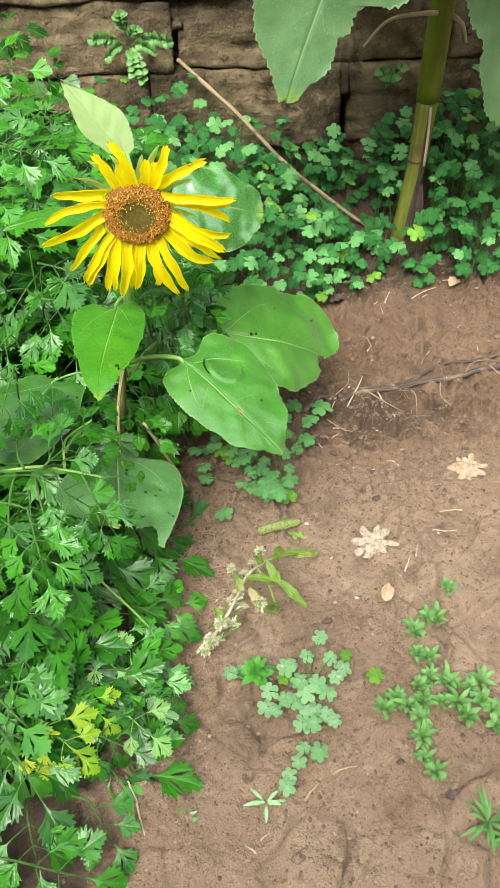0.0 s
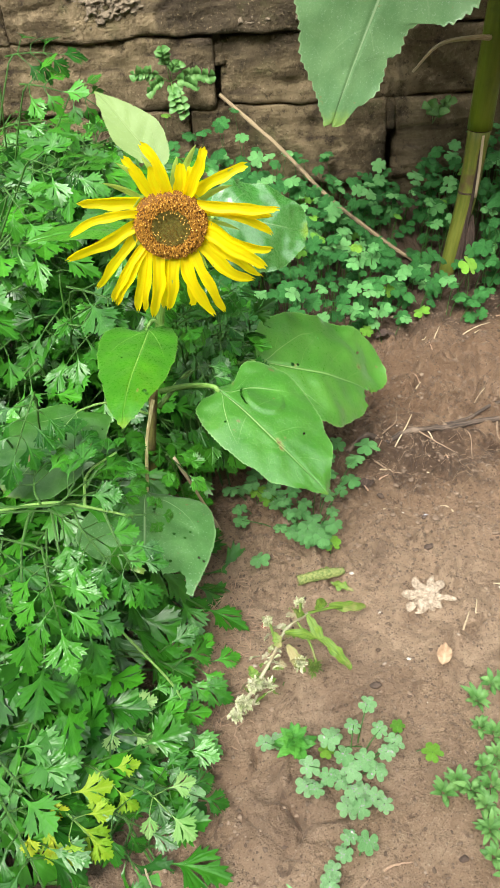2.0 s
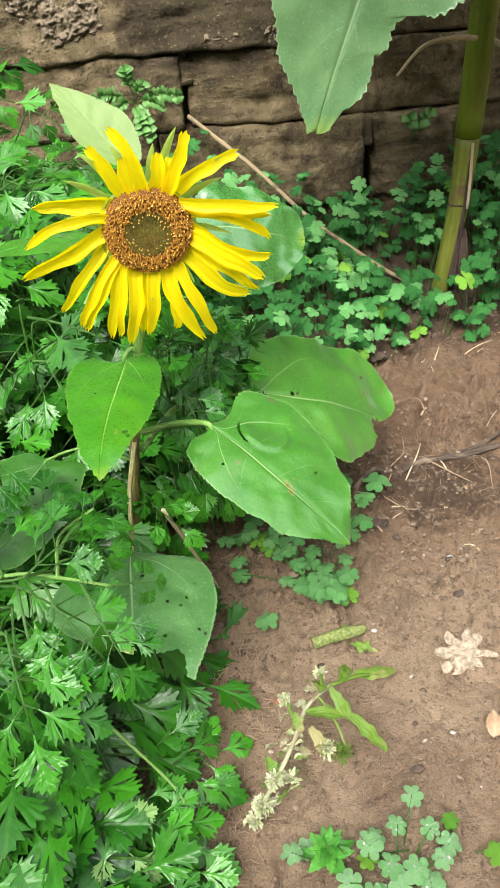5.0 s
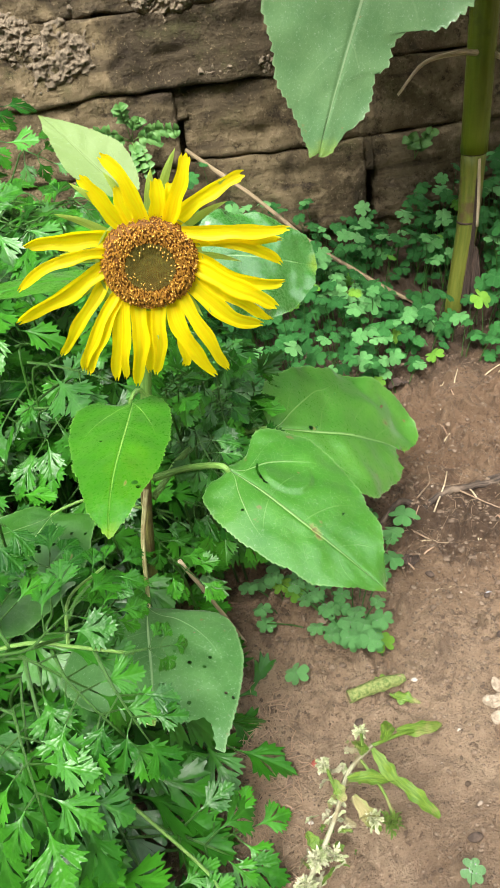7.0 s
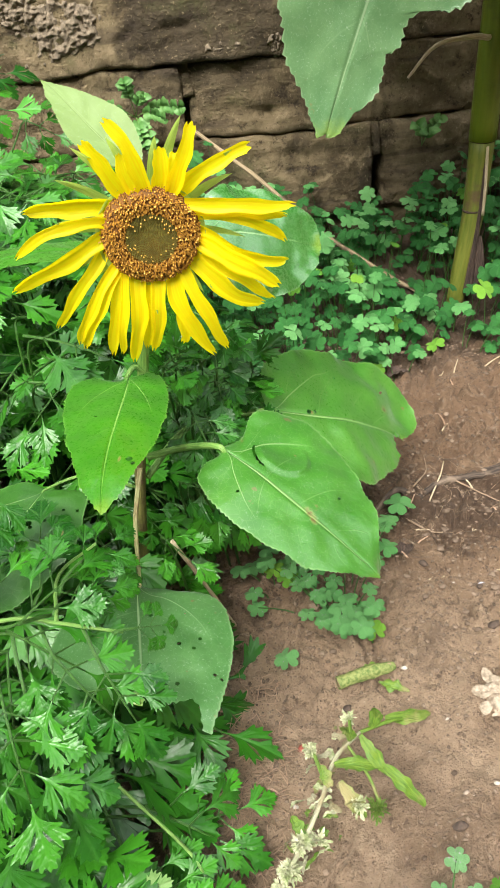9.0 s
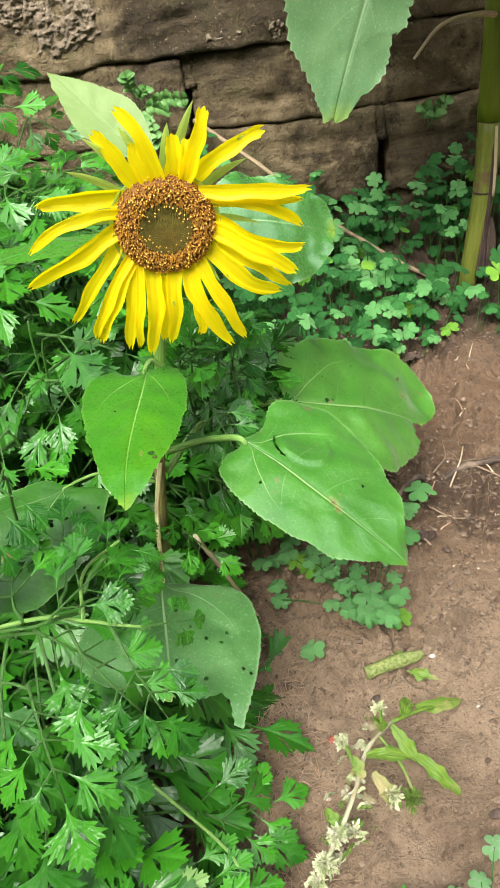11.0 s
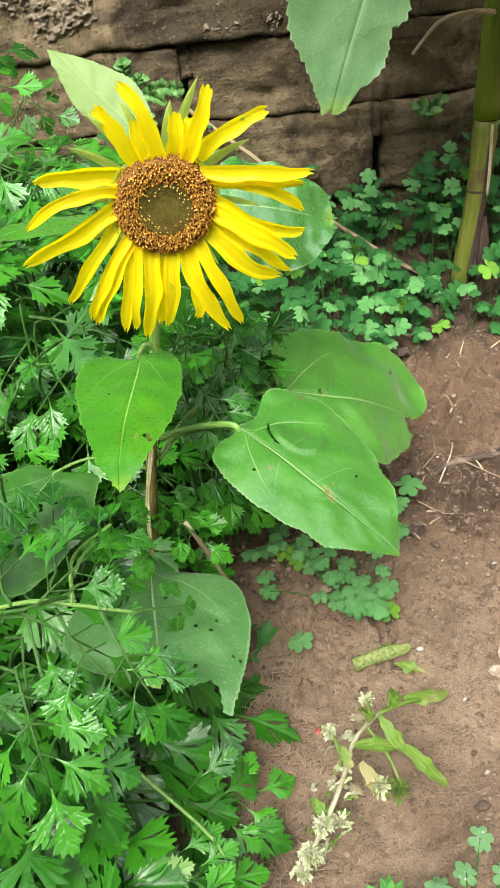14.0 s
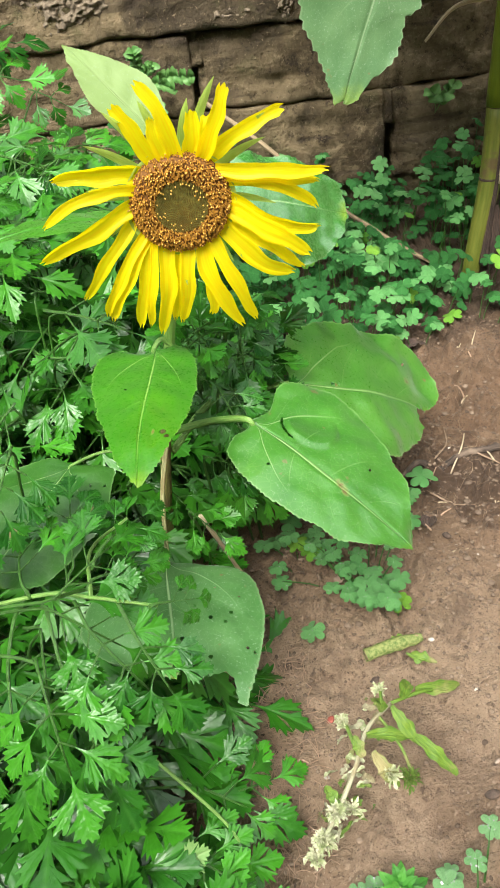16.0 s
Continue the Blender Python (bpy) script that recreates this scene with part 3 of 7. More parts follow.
# ---- sunflower leaves ----
def leaf_blade(length, half, seed, lobe=0.14, arch=0.08, cup=0.10, teeth=30, ruffle=0.02, nu=64, nv=28, peak=0.35, jag=1.0):
    """A heart-shaped, toothed leaf blade: x along the midrib, z up."""
    rnd = random.Random(seed)
    off = Vector((rnd.uniform(0, 99), rnd.uniform(0, 99), 0))
    v, uv = [], []
    for i in range(nu + 1):
        u = i / nu
        w = half * (math.sqrt(max(0.0, 1 - (1 - u / peak) ** 2)) if u < peak else (1 - ((u - peak) / (1 - peak)) ** 1.35) ** 0.95)
        tooth = (u * teeth + 0.9 * noise.noise(Vector((u * 11, seed * 3.1, 4)))) % 1.0 - 0.5
        saw = 1 + (0.045 * jag * tooth * (0.6 + 1.2 * abs(noise.noise(Vector((u * 17, seed, 9))))) + 0.040 * jag * noise.noise(Vector((u * 9, seed, 0)))) * (1 if u < 0.97 else 0)
        for j in range(nv + 1):
            s = -1 + 2 * j / nv
            edge = abs(s)
            x = length * (u - lobe * edge ** 1.3 * (1 - u) ** 4)
            y = w * s * (saw if edge > 0.97 else 1.0) + length * 0.02 * math.sin(u * 4 + seed)
            q = Vector((x, y, 0)) / length
            z = length * (arch * 4 * u * (1 - u) + cup * (edge ** 1.6) * math.sin(math.pi * min(1, u + 0.12)) * half / length)
            z += length * ruffle * (noise.noise(q * 3.5 + off) * (0.35 + edge) + 0.5 * edge * math.sin(u * 21 + s * 2 + seed))
            z -= length * 0.012 * (1 - min(1.0, edge * 9))
            v.append((x, y, z))
            uv.append((u, s * 0.5 + 0.5))
    n = nv + 1
    f = [(i * n + j, (i + 1) * n + j, (i + 1) * n + j + 1, i * n + j + 1) for i in range(nu) for j in range(nv)]
    return v, f, uv


def ragged_blade(length, left, right, seed, arch=0.05, cup=0.05, teeth=44, jag=1.0, ruffle=0.02, holes=(), dome=None, droop=None):
    """A leaf blade between two rims that run from the foot round to the tip, in lengths of the midrib.
    holes: (x, y, radius) eaten through it; dome: (x, y, radius, height) of a blister; droop: (angle, from, amount)."""
    nu, nv = 170, 72
    off = Vector((seed * 7.3, seed * 3.1, 0))
    rims = []
    for sign, rim in ((-1, left), (1, right)):
        line = smooth_line([(x, y, 0) for x, y in rim], 10)
        run = [0.0]
        for p, q in zip(line, line[1:]):
            run.append(run[-1] + (q - p).length)
        at = np.linspace(0, run[-1], nu + 1)
        xs, ys = np.interp(at, run, [p.x for p in line]), np.interp(at, run, [p.y for p in line])
        out = []
        for i in range(nu + 1):
            a, b = max(0, i - 2), min(nu, i + 2)
            d = Vector((xs[b] - xs[a], ys[b] - ys[a], 0)).normalized()
            n = Vector((-d.y, d.x, 0)) * sign
            u = i / nu
            tooth = (u * teeth + 1.3 * noise.noise(Vector((u * 13, seed * 3.1, sign)))) % 1.0
            amount = 0.014 * jag * (tooth - 0.4) * (0.5 + 1.6 * abs(noise.noise(Vector((u * 19, seed, 9)))))
            amount += 0.016 * jag * noise.noise(Vector((u * 12, seed, sign * 5)))
            out.append(Vector((xs[i], ys[i], 0)) + n * amount * min(1.0, u * 12, (1 - u) * 25))
        rims.append((out, [Vector((x, y, 0)) for x, y in zip(xs, ys)]))
    v, uv, f = [], [], []
    for i in range(nu + 1):
        u = i / nu
        m = Vector((u, 0.012 * math.sin(u * 5 + seed), 0))
        for j in range(nv + 1):
            t = -1 + 2 * j / nv
            e = abs(t)
            toothed, plain = rims[t > 0]
            p = m.lerp(plain[i].lerp(toothed[i], max(0.0, (e - 0.90) / 0.10)), e ** 0.92)
            z = arch * 4 * u * (1 - u) + cup * e ** 1.6 * math.sin(math.pi * min(1, u + 0.12))
            z += ruffle * (noise.noise(p * 3.5 + off) * (0.35 + e) + 0.35 * noise.noise(p * 9 + off) * e)
            z -= 0.005 * max(0.0, 1 - e * 22) + 0.0028 * math.cos((u - e * 0.18) * 38) * min(1.0, e * 4) * (1 - e)
            if dome:
                d = Vector((p.x - dome[0], p.y - dome[1], 0))
                facing = max(0.0, min(1.0, 0.55 + (d.x - d.y) / dome[2] * 0.7))
                k = max(0.0, min(1.0, (1.05 - d.length / dome[2]) / 0.16))
                z += dome[3] * k * facing
            if droop:
                k = p.x * math.cos(radians(droop[0])) + p.y * math.sin(radians(droop[0])) - droop[1]
                z -= droop[2] * max(0.0, k) ** 1.3
            v.append((p.x * length, p.y * length, z * length))
            uv.append((u, t * 0.5 + 0.5))
    n = nv + 1
    kept, gone = set(), {}
    for i in range(nu):
        for j in range(nv):
            q = (i * n + j, (i + 1) * n + j, (i + 1) * n + j + 1, i * n + j + 1)
            c = (Vector(v[q[0]]) + Vector(v[q[2]])) / (2 * length)
            wob = 1 + 0.35 * noise.noise(c * 26 + off)
            bite = [h for h in holes if (c.x - h[0]) ** 2 + (c.y - h[1]) ** 2 < (h[2] * wob) ** 2]
            if bite:
                gone.update({k: bite[0] for k in q})
            else:
                f.append(q)
                kept.update(q)
    for k in kept & set(gone):
        a, b, r = gone[k]
        d = Vector((v[k][0] / length - a, v[k][1] / length - b, 0))
        if 1e-6 < d.length < r * 1.6:
            d = d.normalized() * r * (1 + 0.25 * noise.noise(d.normalized() * 2.5 + off))
            v[k] = ((a + d.x) * length, (b + d.y) * length, v[k][2])
    return v, f, uv


def sunflower_leaf(parent, base, tip, normal, half, material, seed, petiole=None, thick=0.0028, label="", brown=False, **more):
    """A leaf of the sunflower with its leaf stalk as a part of it."""
    m = frame_of(base, tip, normal)
    length = (Vector(tip) - Vector(base)).length
    v, f, uv = ragged_blade(length, seed=seed, **more) if "left" in more else leaf_blade(length, half, seed, **more)
    ob = under(part("leaf", Geo().add(v, f, uv, m), material, label=label), parent)
    if petiole:
        pts = smooth_line(list(petiole) + [base, m @ Vector((length * 0.06, 0, -length * 0.004))], 5)
        pv, pf, puv = tube(pts, [thick * (1.1 - 0.4 * i / (len(pts) - 1)) for i in range(len(pts))], 8)
        under(part("leaf_stalk", Geo().add(pv, pf, puv), STALK_OLIVE if brown else STALK, label="thin brownish leaf stalk" if brown else "pale green leaf stalk"), parent)
    return ob


# ---- the flowering sunflower ----
HEAD = Vector((-0.043, 0.012, 0.420))
HEAD_N = Vector((0.02, -0.990, -0.10)).normalized()
HEAD_X = Vector((0.983, 0.0, -0.150))
HEAD_X = (HEAD_X - HEAD_N * HEAD_X.dot(HEAD_N)).normalized()
HEAD_Y = HEAD_N.cross(HEAD_X)
HEAD_M = Matrix((HEAD_X, HEAD_Y, HEAD_N)).transposed().to_4x4()
HEAD_M.translation = HEAD
DISC_R = 0.0310
# petals in the plane of the head, in disc radii: foot, middle, tip, half width and how far each bends forward
PETALS = [
    ((-0.09, 0.90), (-0.30, 1.64), (-0.72, 2.24), 0.145, 0.5), ((-0.51, 0.84), (-0.80, 1.36), (-1.14, 1.84), 0.170, 0.5), ((-0.78, 0.58), (-1.58, 0.63), (-2.38, 0.51), 0.200, 0.25),
    ((-0.88, 0.30), (-1.77, 0.26), (-2.66, -0.35), 0.125, 0.1), ((-0.95, -0.02), (-1.82, -0.50), (-2.83, -1.08), 0.195, 0.2), ((-0.95, -0.32), (-1.54, -1.14), (-2.07, -2.04), 0.140, 0.1),
    ((-0.80, -0.62), (-1.36, -1.58), (-1.65, -2.40), 0.120, 0.0), ((-0.74, -0.70), (-1.22, -1.59), (-1.56, -2.52), 0.150, 0.15), ((-0.66, -0.76), (-0.80, -1.63), (-0.99, -2.79), 0.155, 0.1),
    ((-0.60, -0.85), (-0.70, -2.00), (-0.76, -2.72), 0.100, -0.05), ((-0.35, -0.90), (-0.37, -1.84), (-0.55, -2.93), 0.180, 0.15), ((-0.16, -0.92), (-0.19, -1.95), (-0.19, -2.68), 0.130, 0.0),
    ((0.07, -0.92), (0.06, -1.70), (-0.05, -2.64), 0.160, 0.1), ((0.38, -0.84), (0.66, -1.75), (1.30, -2.82), 0.180, 0.15), ((0.45, -0.85), (0.61, -2.02), (0.61, -2.60), 0.130, -0.05),
    ((0.64, -0.78), (1.10, -1.70), (1.57, -2.67), 0.150, 0.05), ((0.86, -0.50), (1.55, -1.20), (2.34, -1.60), 0.195, 0.15), ((0.95, -0.35), (1.95, -1.02), (2.59, -1.56), 0.145, 0.0),
    ((0.94, -0.10), (1.78, -0.55), (2.65, -1.13), 0.195, 0.15), ((0.95, 0.09), (1.93, -0.44), (2.79, -0.56), 0.175, 0.2), ((0.85, 0.44), (1.92, 0.34), (2.73, -0.21), 0.140, 0.1),
    ((0.72, 0.70), (1.76, 0.68), (2.81, 0.62), 0.150, 0.25), ((0.80, 0.55), (1.91, 0.51), (2.69, 0.35), 0.130, 0.1), ((0.55, 0.86), (1.19, 1.40), (1.90, 1.72), 0.155, 0.4),
    ((0.44, 0.92), (0.64, 1.56), (0.82, 2.18), 0.150, 0.5), ((0.20, 0.90), (0.25, 1.31), (0.21, 1.72), 0.170, 0.6), ((0.30, 0.88), (0.47, 1.30), (0.53, 1.60), 0.150, 0.4), ((-0.27, 0.84), (-0.44, 1.28), (-0.51, 1.62), 0.130, 0.2),
]


def petal_blade(foot, middle, tip, wide, rnd, forward, deep):
    """A long narrow petal in the plane of the head, rolled along its keel, with a notched tip."""
    a, b, c = (Vector((*q, 0)) * DISC_R for q in (foot, middle, tip))
    a *= 0.94
    b = b * 2 - (a + c) * 0.5
    length = (c - a).length
    twist, curl = rnd.uniform(-0.35, 0.35), rnd.uniform(0.25, 0.6)
    phase, notch = rnd.uniform(0, 6), rnd.uniform(-0.5, 0.5)
    v, uv = [], []
    nu, nv = 22, 8
    for i in range(nu + 1):
        u = i / nu
        p = a * (1 - u) ** 2 + b * (2 * u * (1 - u)) + c * u * u
        d = ((b - a) * (1 - u) + (c - b) * u).normalized()
        side = Vector((-d.y, d.x, 0))
        w = 0.97 * wide * DISC_R * float(np.interp(u, [0, 0.12, 0.35, 0.62, 0.82, 0.94, 1.0], [0.82, 0.98, 1.05, 0.98, 0.78, 0.62, 0.30] if forward < 0.35 else [0.95, 1.05, 1.05, 0.92, 0.80, 0.78, 0.48]))
        w *= 1 + 0.09 * math.sin(u * 15 + phase)
        sway = length * 0.008 * math.sin(u * 11 + phase * 2)
        for j in range(nv + 1):
            t = -1 + 2 * j / nv
            roll = twist * u * 1.4
            y, z = w * math.sin(t * (0.9 + curl * 0.6)) / math.sin(0.9 + curl * 0.6), w * curl * (t * t - 0.4) + w * 0.10 * math.cos(t * 9)
            y, z = y * math.cos(roll) - z * math.sin(roll), y * math.sin(roll) + z * math.cos(roll)
            q = p + side * (y + sway)
            if i == nu:
                q += d * length * 0.03 * math.cos((t + notch) * 5)
            v.append((q.x, q.y, deep + z + length * (0.10 * math.sin(math.pi * u) + forward * 0.20 * u * u)))
            uv.append((u, t * 0.5 + 0.5))
    n = nv + 1
    return v, [(i * n + j, (i + 1) * n + j, (i + 1) * n + j + 1, i * n + j + 1) for i in range(nu) for j in range(nv)], uv


def sunflower():
    rnd = random.Random(11)
    plant = thing("sunflower", (-0.128, 0.104, relief(-0.128, 0.104)), "young sunflower with one yellow head and ragged green leaves", "sunflower")
    pts = smooth_line([(-0.128, 0.104, -0.02), (-0.119, 0.088, 0.08), (-0.098, 0.062, 0.20), (-0.072, 0.060, 0.31), (-0.056, 0.060, 0.375), (-0.044, 0.052, 0.412), (-0.043, 0.030, 0.420)], 7)
    lo = [p for p in pts if p.z < 0.235]
    hi = [lo[-1]] + [p for p in pts[len(lo):]]
    v, f, uv = tube(lo, [0.0052 - 0.0006 * i / len(lo) for i in range(len(lo))], 12)
    under(part("lower_stem", Geo().add(v, f, uv), STALK_BROWN, label="brownish lower stem"), plant)
    v, f, uv = tube(hi, [0.0046 - 0.0003 * i / len(hi) for i in range(len(hi))], 12)
    under(part("stem", Geo().add(v, f, uv), STALK, label="pale green hairy stem"), plant)
    # back of the head
    g = Geo()
    ring = [(0.0065, -0.024), (0.016, -0.020), (0.028, -0.012), (0.034, -0.003)]
    vv, ff = [], []
    for r, z in ring:
        vv += [HEAD_M @ Vector((r * math.cos(a * math.pi / 14), r * math.sin(a * math.pi / 14), z)) for a in range(28)]
    for k in range(3):
        ff += [(k * 28 + a, k * 28 + (a + 1) % 28, (k + 1) * 28 + (a + 1) % 28, (k + 1) * 28 + a) for a in range(28)]
    ff.append(tuple(range(28)))
    under(part("receptacle", g.add(vv, ff), BRACT, label="green cup behind the flower head"), plant)
    # bracts
    for k in range(20):
        a = 2 * math.pi * k / 20 + rnd.uniform(-0.1, 0.1)
        out = Vector((math.cos(a), math.sin(a), 0))
        top = max(0.0, math.sin(a))
        length = rnd.uniform(0.018, 0.027) * (1 + 0.8 * top)
        b = out * 0.026 + Vector((0, 0, -0.014))
        t = out * (0.030 + length) + Vector((rnd.uniform(-0.006, 0.006), 0, rnd.uniform(-0.006, 0.010) + 0.012 * top))
        mm = HEAD_M @ frame_of(b, t, (0, 0, 1))
        L = (t - b).length
        v, uv, f = [], [], []
        for i in range(9):
            u = i / 8
            w = (0.0032 + 0.0010 * top) * (1 - u) ** 0.9 * (0.7 + u)
            for s in (-1, -0.4, 0, 0.4, 1):
                v.append(mm @ Vector((L * u, w * s, abs(s) * w * 0.35 - L * 0.10 * math.sin(math.pi * u))))
                uv.append((u, s / 2 + 0.5))
        f = [(i * 5 + j, i * 5 + 5 + j, i * 5 + 6 + j, i * 5 + 1 + j) for i in range(8) for j in range(4)]
        under(part("bract", Geo().add(v, f, uv), BRACT), plant)
    # petals
    for k, (foot, middle, tip, wide, forward) in enumerate(PETALS):
        v, f, uv = petal_blade(foot, middle, tip, wide, rnd, forward, -0.0016 - 0.0022 * (k % 3))
        under(part("petal", Geo().add([HEAD_M @ Vector(p) for p in v], f, uv), PETAL), plant)
    # disc
    vv, ff = [], []
    prof = [(0.0, 0.0002), (0.25, 0.0006), (0.45, 0.0020), (0.70, 0.0034), (0.90, 0.0008), (1.0, -0.0048)]
    n = 40
    vv.append(HEAD_M @ Vector((0, 0, 0.0004)))
    for r, z in prof[1:]:
        vv += [HEAD_M @ Vector((r * DISC_R * math.cos(2 * math.pi * a / n), r * DISC_R * math.sin(2 * math.pi * a / n), z)) for a in range(n)]
    ff += [(0, 1 + a, 1 + (a + 1) % n) for a in range(n)]
    for k in range(len(prof) - 2):
        o = 1 + k * n
        ff += [(o + a, o + n + a, o + n + (a + 1) % n, o + (a + 1) % n) for a in range(n)]
    disc = under(part("disc", Geo().add(vv, ff), DISC, label="brown seed disc with an olive centre"), plant)
    inner, outer, tips = Geo(), Geo(), Geo()
    total = 3000
    for k in range(total):
        r = math.sqrt((k + 0.5) / total)
        a = k * 2.399963
        z = float(np.interp(r, [p[0] for p in prof], [p[1] for p in prof]))
        p = Vector((r * DISC_R * math.cos(a), r * DISC_R * math.sin(a), z))
        out = Vector((math.cos(a), math.sin(a), 0))
        if r < 0.52:
            h, w = 0.0010 + 0.0012 * r, 0.00046
            d = (Vector((0, 0, 1)) - out * 0.35).normalized()
            v, f, uv = tube([p, p + d * h * 0.6, p + d * h], [w, w * 0.9, w * 0.25], 5)
            inner.add(v, f, uv, HEAD_M)
            if 0.36 < r and rnd.random() < 0.10:
                e = p + d * h
                v, f, uv = tube([e, e + d * 0.0007, e + d * 0.0012], [0.0003, 0.00045, 0.0002], 5)
                tips.add(v, f, uv, HEAD_M)
        elif rnd.random() < 0.66:
            h = rnd.uniform(0.0014, 0.0030) * (1.1 - 0.3 * r)
            d = (Vector((0, 0, 1)) + out * (0.55 * (r - 0.6)) + Vector((rnd.uniform(-0.3, 0.3), rnd.uniform(-0.3, 0.3), 0))).normalized()
            v, f, uv = tube([p, p + d * h * 0.7, p + d * h], [0.00052, 0.00046, 0.00040], 5)
            outer.add(v, f, uv, HEAD_M)
            if rnd.random() < 0.17:
                e = p + d * h
                s = rnd.uniform(0.0003, 0.0006)
                v, f, uv = tube([e, e + d * s, e + d * s * 2], [s * 0.7, s, s * 0.5], 5)
                tips.add(v, f, uv, HEAD_M)
    for name, gg, mt in (("floret_centre", inner, FLORET_IN), ("floret_ring", outer, FLORET), ("pollen", tips, POLLEN)):
        ob = under(part(name, gg, mt), plant)
        ob["kind"] = "stuff"
    # leaves
    sunflower_leaf(plant, (-0.0848, 0.0513, 0.3057), (-0.0942, -0.1122, 0.3145), (0.10, -0.25, 1), 0, LEAF_H, 1,
                   [(-0.070, 0.058, 0.300), (-0.078, 0.056, 0.310)], 0.0022, arch=0.03, cup=-0.03, teeth=42, jag=0.8, ruffle=0.014, droop=(0, 0.82, 0.12),
                   left=[(0, 0), (0.041, -0.051), (0.006, -0.164), (0.087, -0.239), (0.255, -0.251), (0.43, -0.216), (0.645, -0.159), (0.812, -0.104), (0.931, -0.045), (1, 0)],
                   right=[(0, 0), (0.015, 0.023), (-0.024, 0.098), (0.035, 0.160), (0.184, 0.196), (0.379, 0.191), (0.593, 0.159), (0.755, 0.115), (0.889, 0.062), (0.971, 0.023), (1, 0)],
                   holes=[(0.72, 0.075, 0.013), (0.745, 0.09, 0.010), (0.40, -0.09, 0.007)])
    sunflower_leaf(plant, (-0.0275, 0.0182, 0.2513), (0.0734, -0.0769, 0.1816), (0.25, -0.10, 1), 0, LEAF_A, 2,
                   [(-0.086, 0.060, 0.222), (-0.055, 0.045, 0.236)], 0.003, arch=0.05, cup=-0.05, teeth=46, jag=0.9, ruffle=0.034,
                   label="broad leaf with a blister and a wilted spot", dome=(0.275, 0.205, 0.135, 0.016),
                   left=[(0, 0), (0.039, -0.020), (0.028, -0.107), (0.049, -0.196), (0.124, -0.260), (0.231, -0.296), (0.374, -0.301), (0.538, -0.292), (0.683, -0.256), (0.807, -0.185), (0.907, -0.095), (1, 0)],
                   right=[(0, 0), (0.047, 0.143), (0.0, 0.282), (0.022, 0.413), (0.13, 0.495), (0.269, 0.528), (0.419, 0.507), (0.568, 0.444), (0.683, 0.367), (0.779, 0.305), (0.885, 0.181), (0.945, 0.096), (1, 0)],
                   holes=[(0.26 + 0.145 * math.cos(radians(a)), 0.20 + 0.145 * math.sin(radians(a)), 0.0095 - 0.00012 * abs(a - 228)) for a in range(204, 262, 2)] + [(0.62, 0.20, 0.009), (0.25, -0.17, 0.008)])
    sunflower_leaf(plant, (0.0193, 0.1159, 0.2110), (0.1686, 0.1751, 0.1091), (0.0, -0.42, 1), 0, LEAF_F, 3,
                   [(-0.092, 0.062, 0.200), (-0.05, 0.105, 0.215)], 0.003, arch=0.05, cup=-0.02, teeth=44, jag=1.0, ruffle=0.045, droop=(-35, 0.40, 0.12),
                   label="broad leaf with a torn, browned tip",
                   left=[(0, 0), (0.05, -0.12), (0.15, -0.25), (0.30, -0.34), (0.485, -0.385), (0.623, -0.328), (0.788, -0.237), (0.888, -0.148), (0.96, -0.08), (1, 0)],
                   right=[(0, 0), (-0.002, 0.093), (0.02, 0.204), (0.087, 0.308), (0.217, 0.389), (0.394, 0.463), (0.5, 0.454), (0.700, 0.495), (0.870, 0.488), (1.030, 0.440), (1.145, 0.345), (1.190, 0.210), (1.150, 0.090), (1, 0)],
                   holes=[(0.96, -0.070, 0.080), (1.04, -0.04, 0.06), (0.90, 0.27, 0.011), (0.915, 0.285, 0.008), (0.25, 0.012, 0.014), (0.29, 0.018, 0.010), (0.52, 0.27, 0.006)])
    sunflower_leaf(plant, (-0.1102, -0.0020, 0.1433), (-0.1085, -0.1202, 0.1463), (0.14, -0.15, 1), 0, LEAF_B, 4,
                   [(-0.094, 0.052, 0.218), (-0.105, 0.026, 0.184)], 0.0020, arch=0.03, cup=-0.04, teeth=40, jag=0.8, ruffle=0.03,
                   label="dull leaf eaten full of holes", brown=True,
                   left=[(0, 0), (0.042, -0.079), (0.121, -0.257), (0.23, -0.428), (0.407, -0.539), (0.613, -0.56), (0.799, -0.448), (0.91, -0.248), (1, 0)],
                   right=[(0, 0), (0.067, 0.075), (0.128, 0.277), (0.157, 0.454), (0.304, 0.564), (0.492, 0.600), (0.676, 0.585), (0.897, 0.529), (1.06, 0.472), (1.17, 0.425), (1.25, 0.395), (1.16, 0.27), (1.10, 0.12), (1, 0)],
                   holes=[(0.92, 0.085, 0.090), (1.05, 0.085, 0.085), (1.13, 0.255, 0.100), (1.20, 0.315, 0.045), (1.12, 0.16, 0.09), (0.244, 0.079, 0.018), (0.30, 0.072, 0.016), (0.344, 0.075, 0.014), (0.608, 0.25, 0.015), (0.568, 0.384, 0.014), (0.652, 0.34, 0.015),
                          (0.755, 0.066, 0.018), (0.858, 0.455, 0.012), (0.899, 0.226, 0.015), (0.892, 0.496, 0.011), (0.50, 0.16, 0.009), (0.45, 0.45, 0.009), (0.35, 0.30, 0.008)])
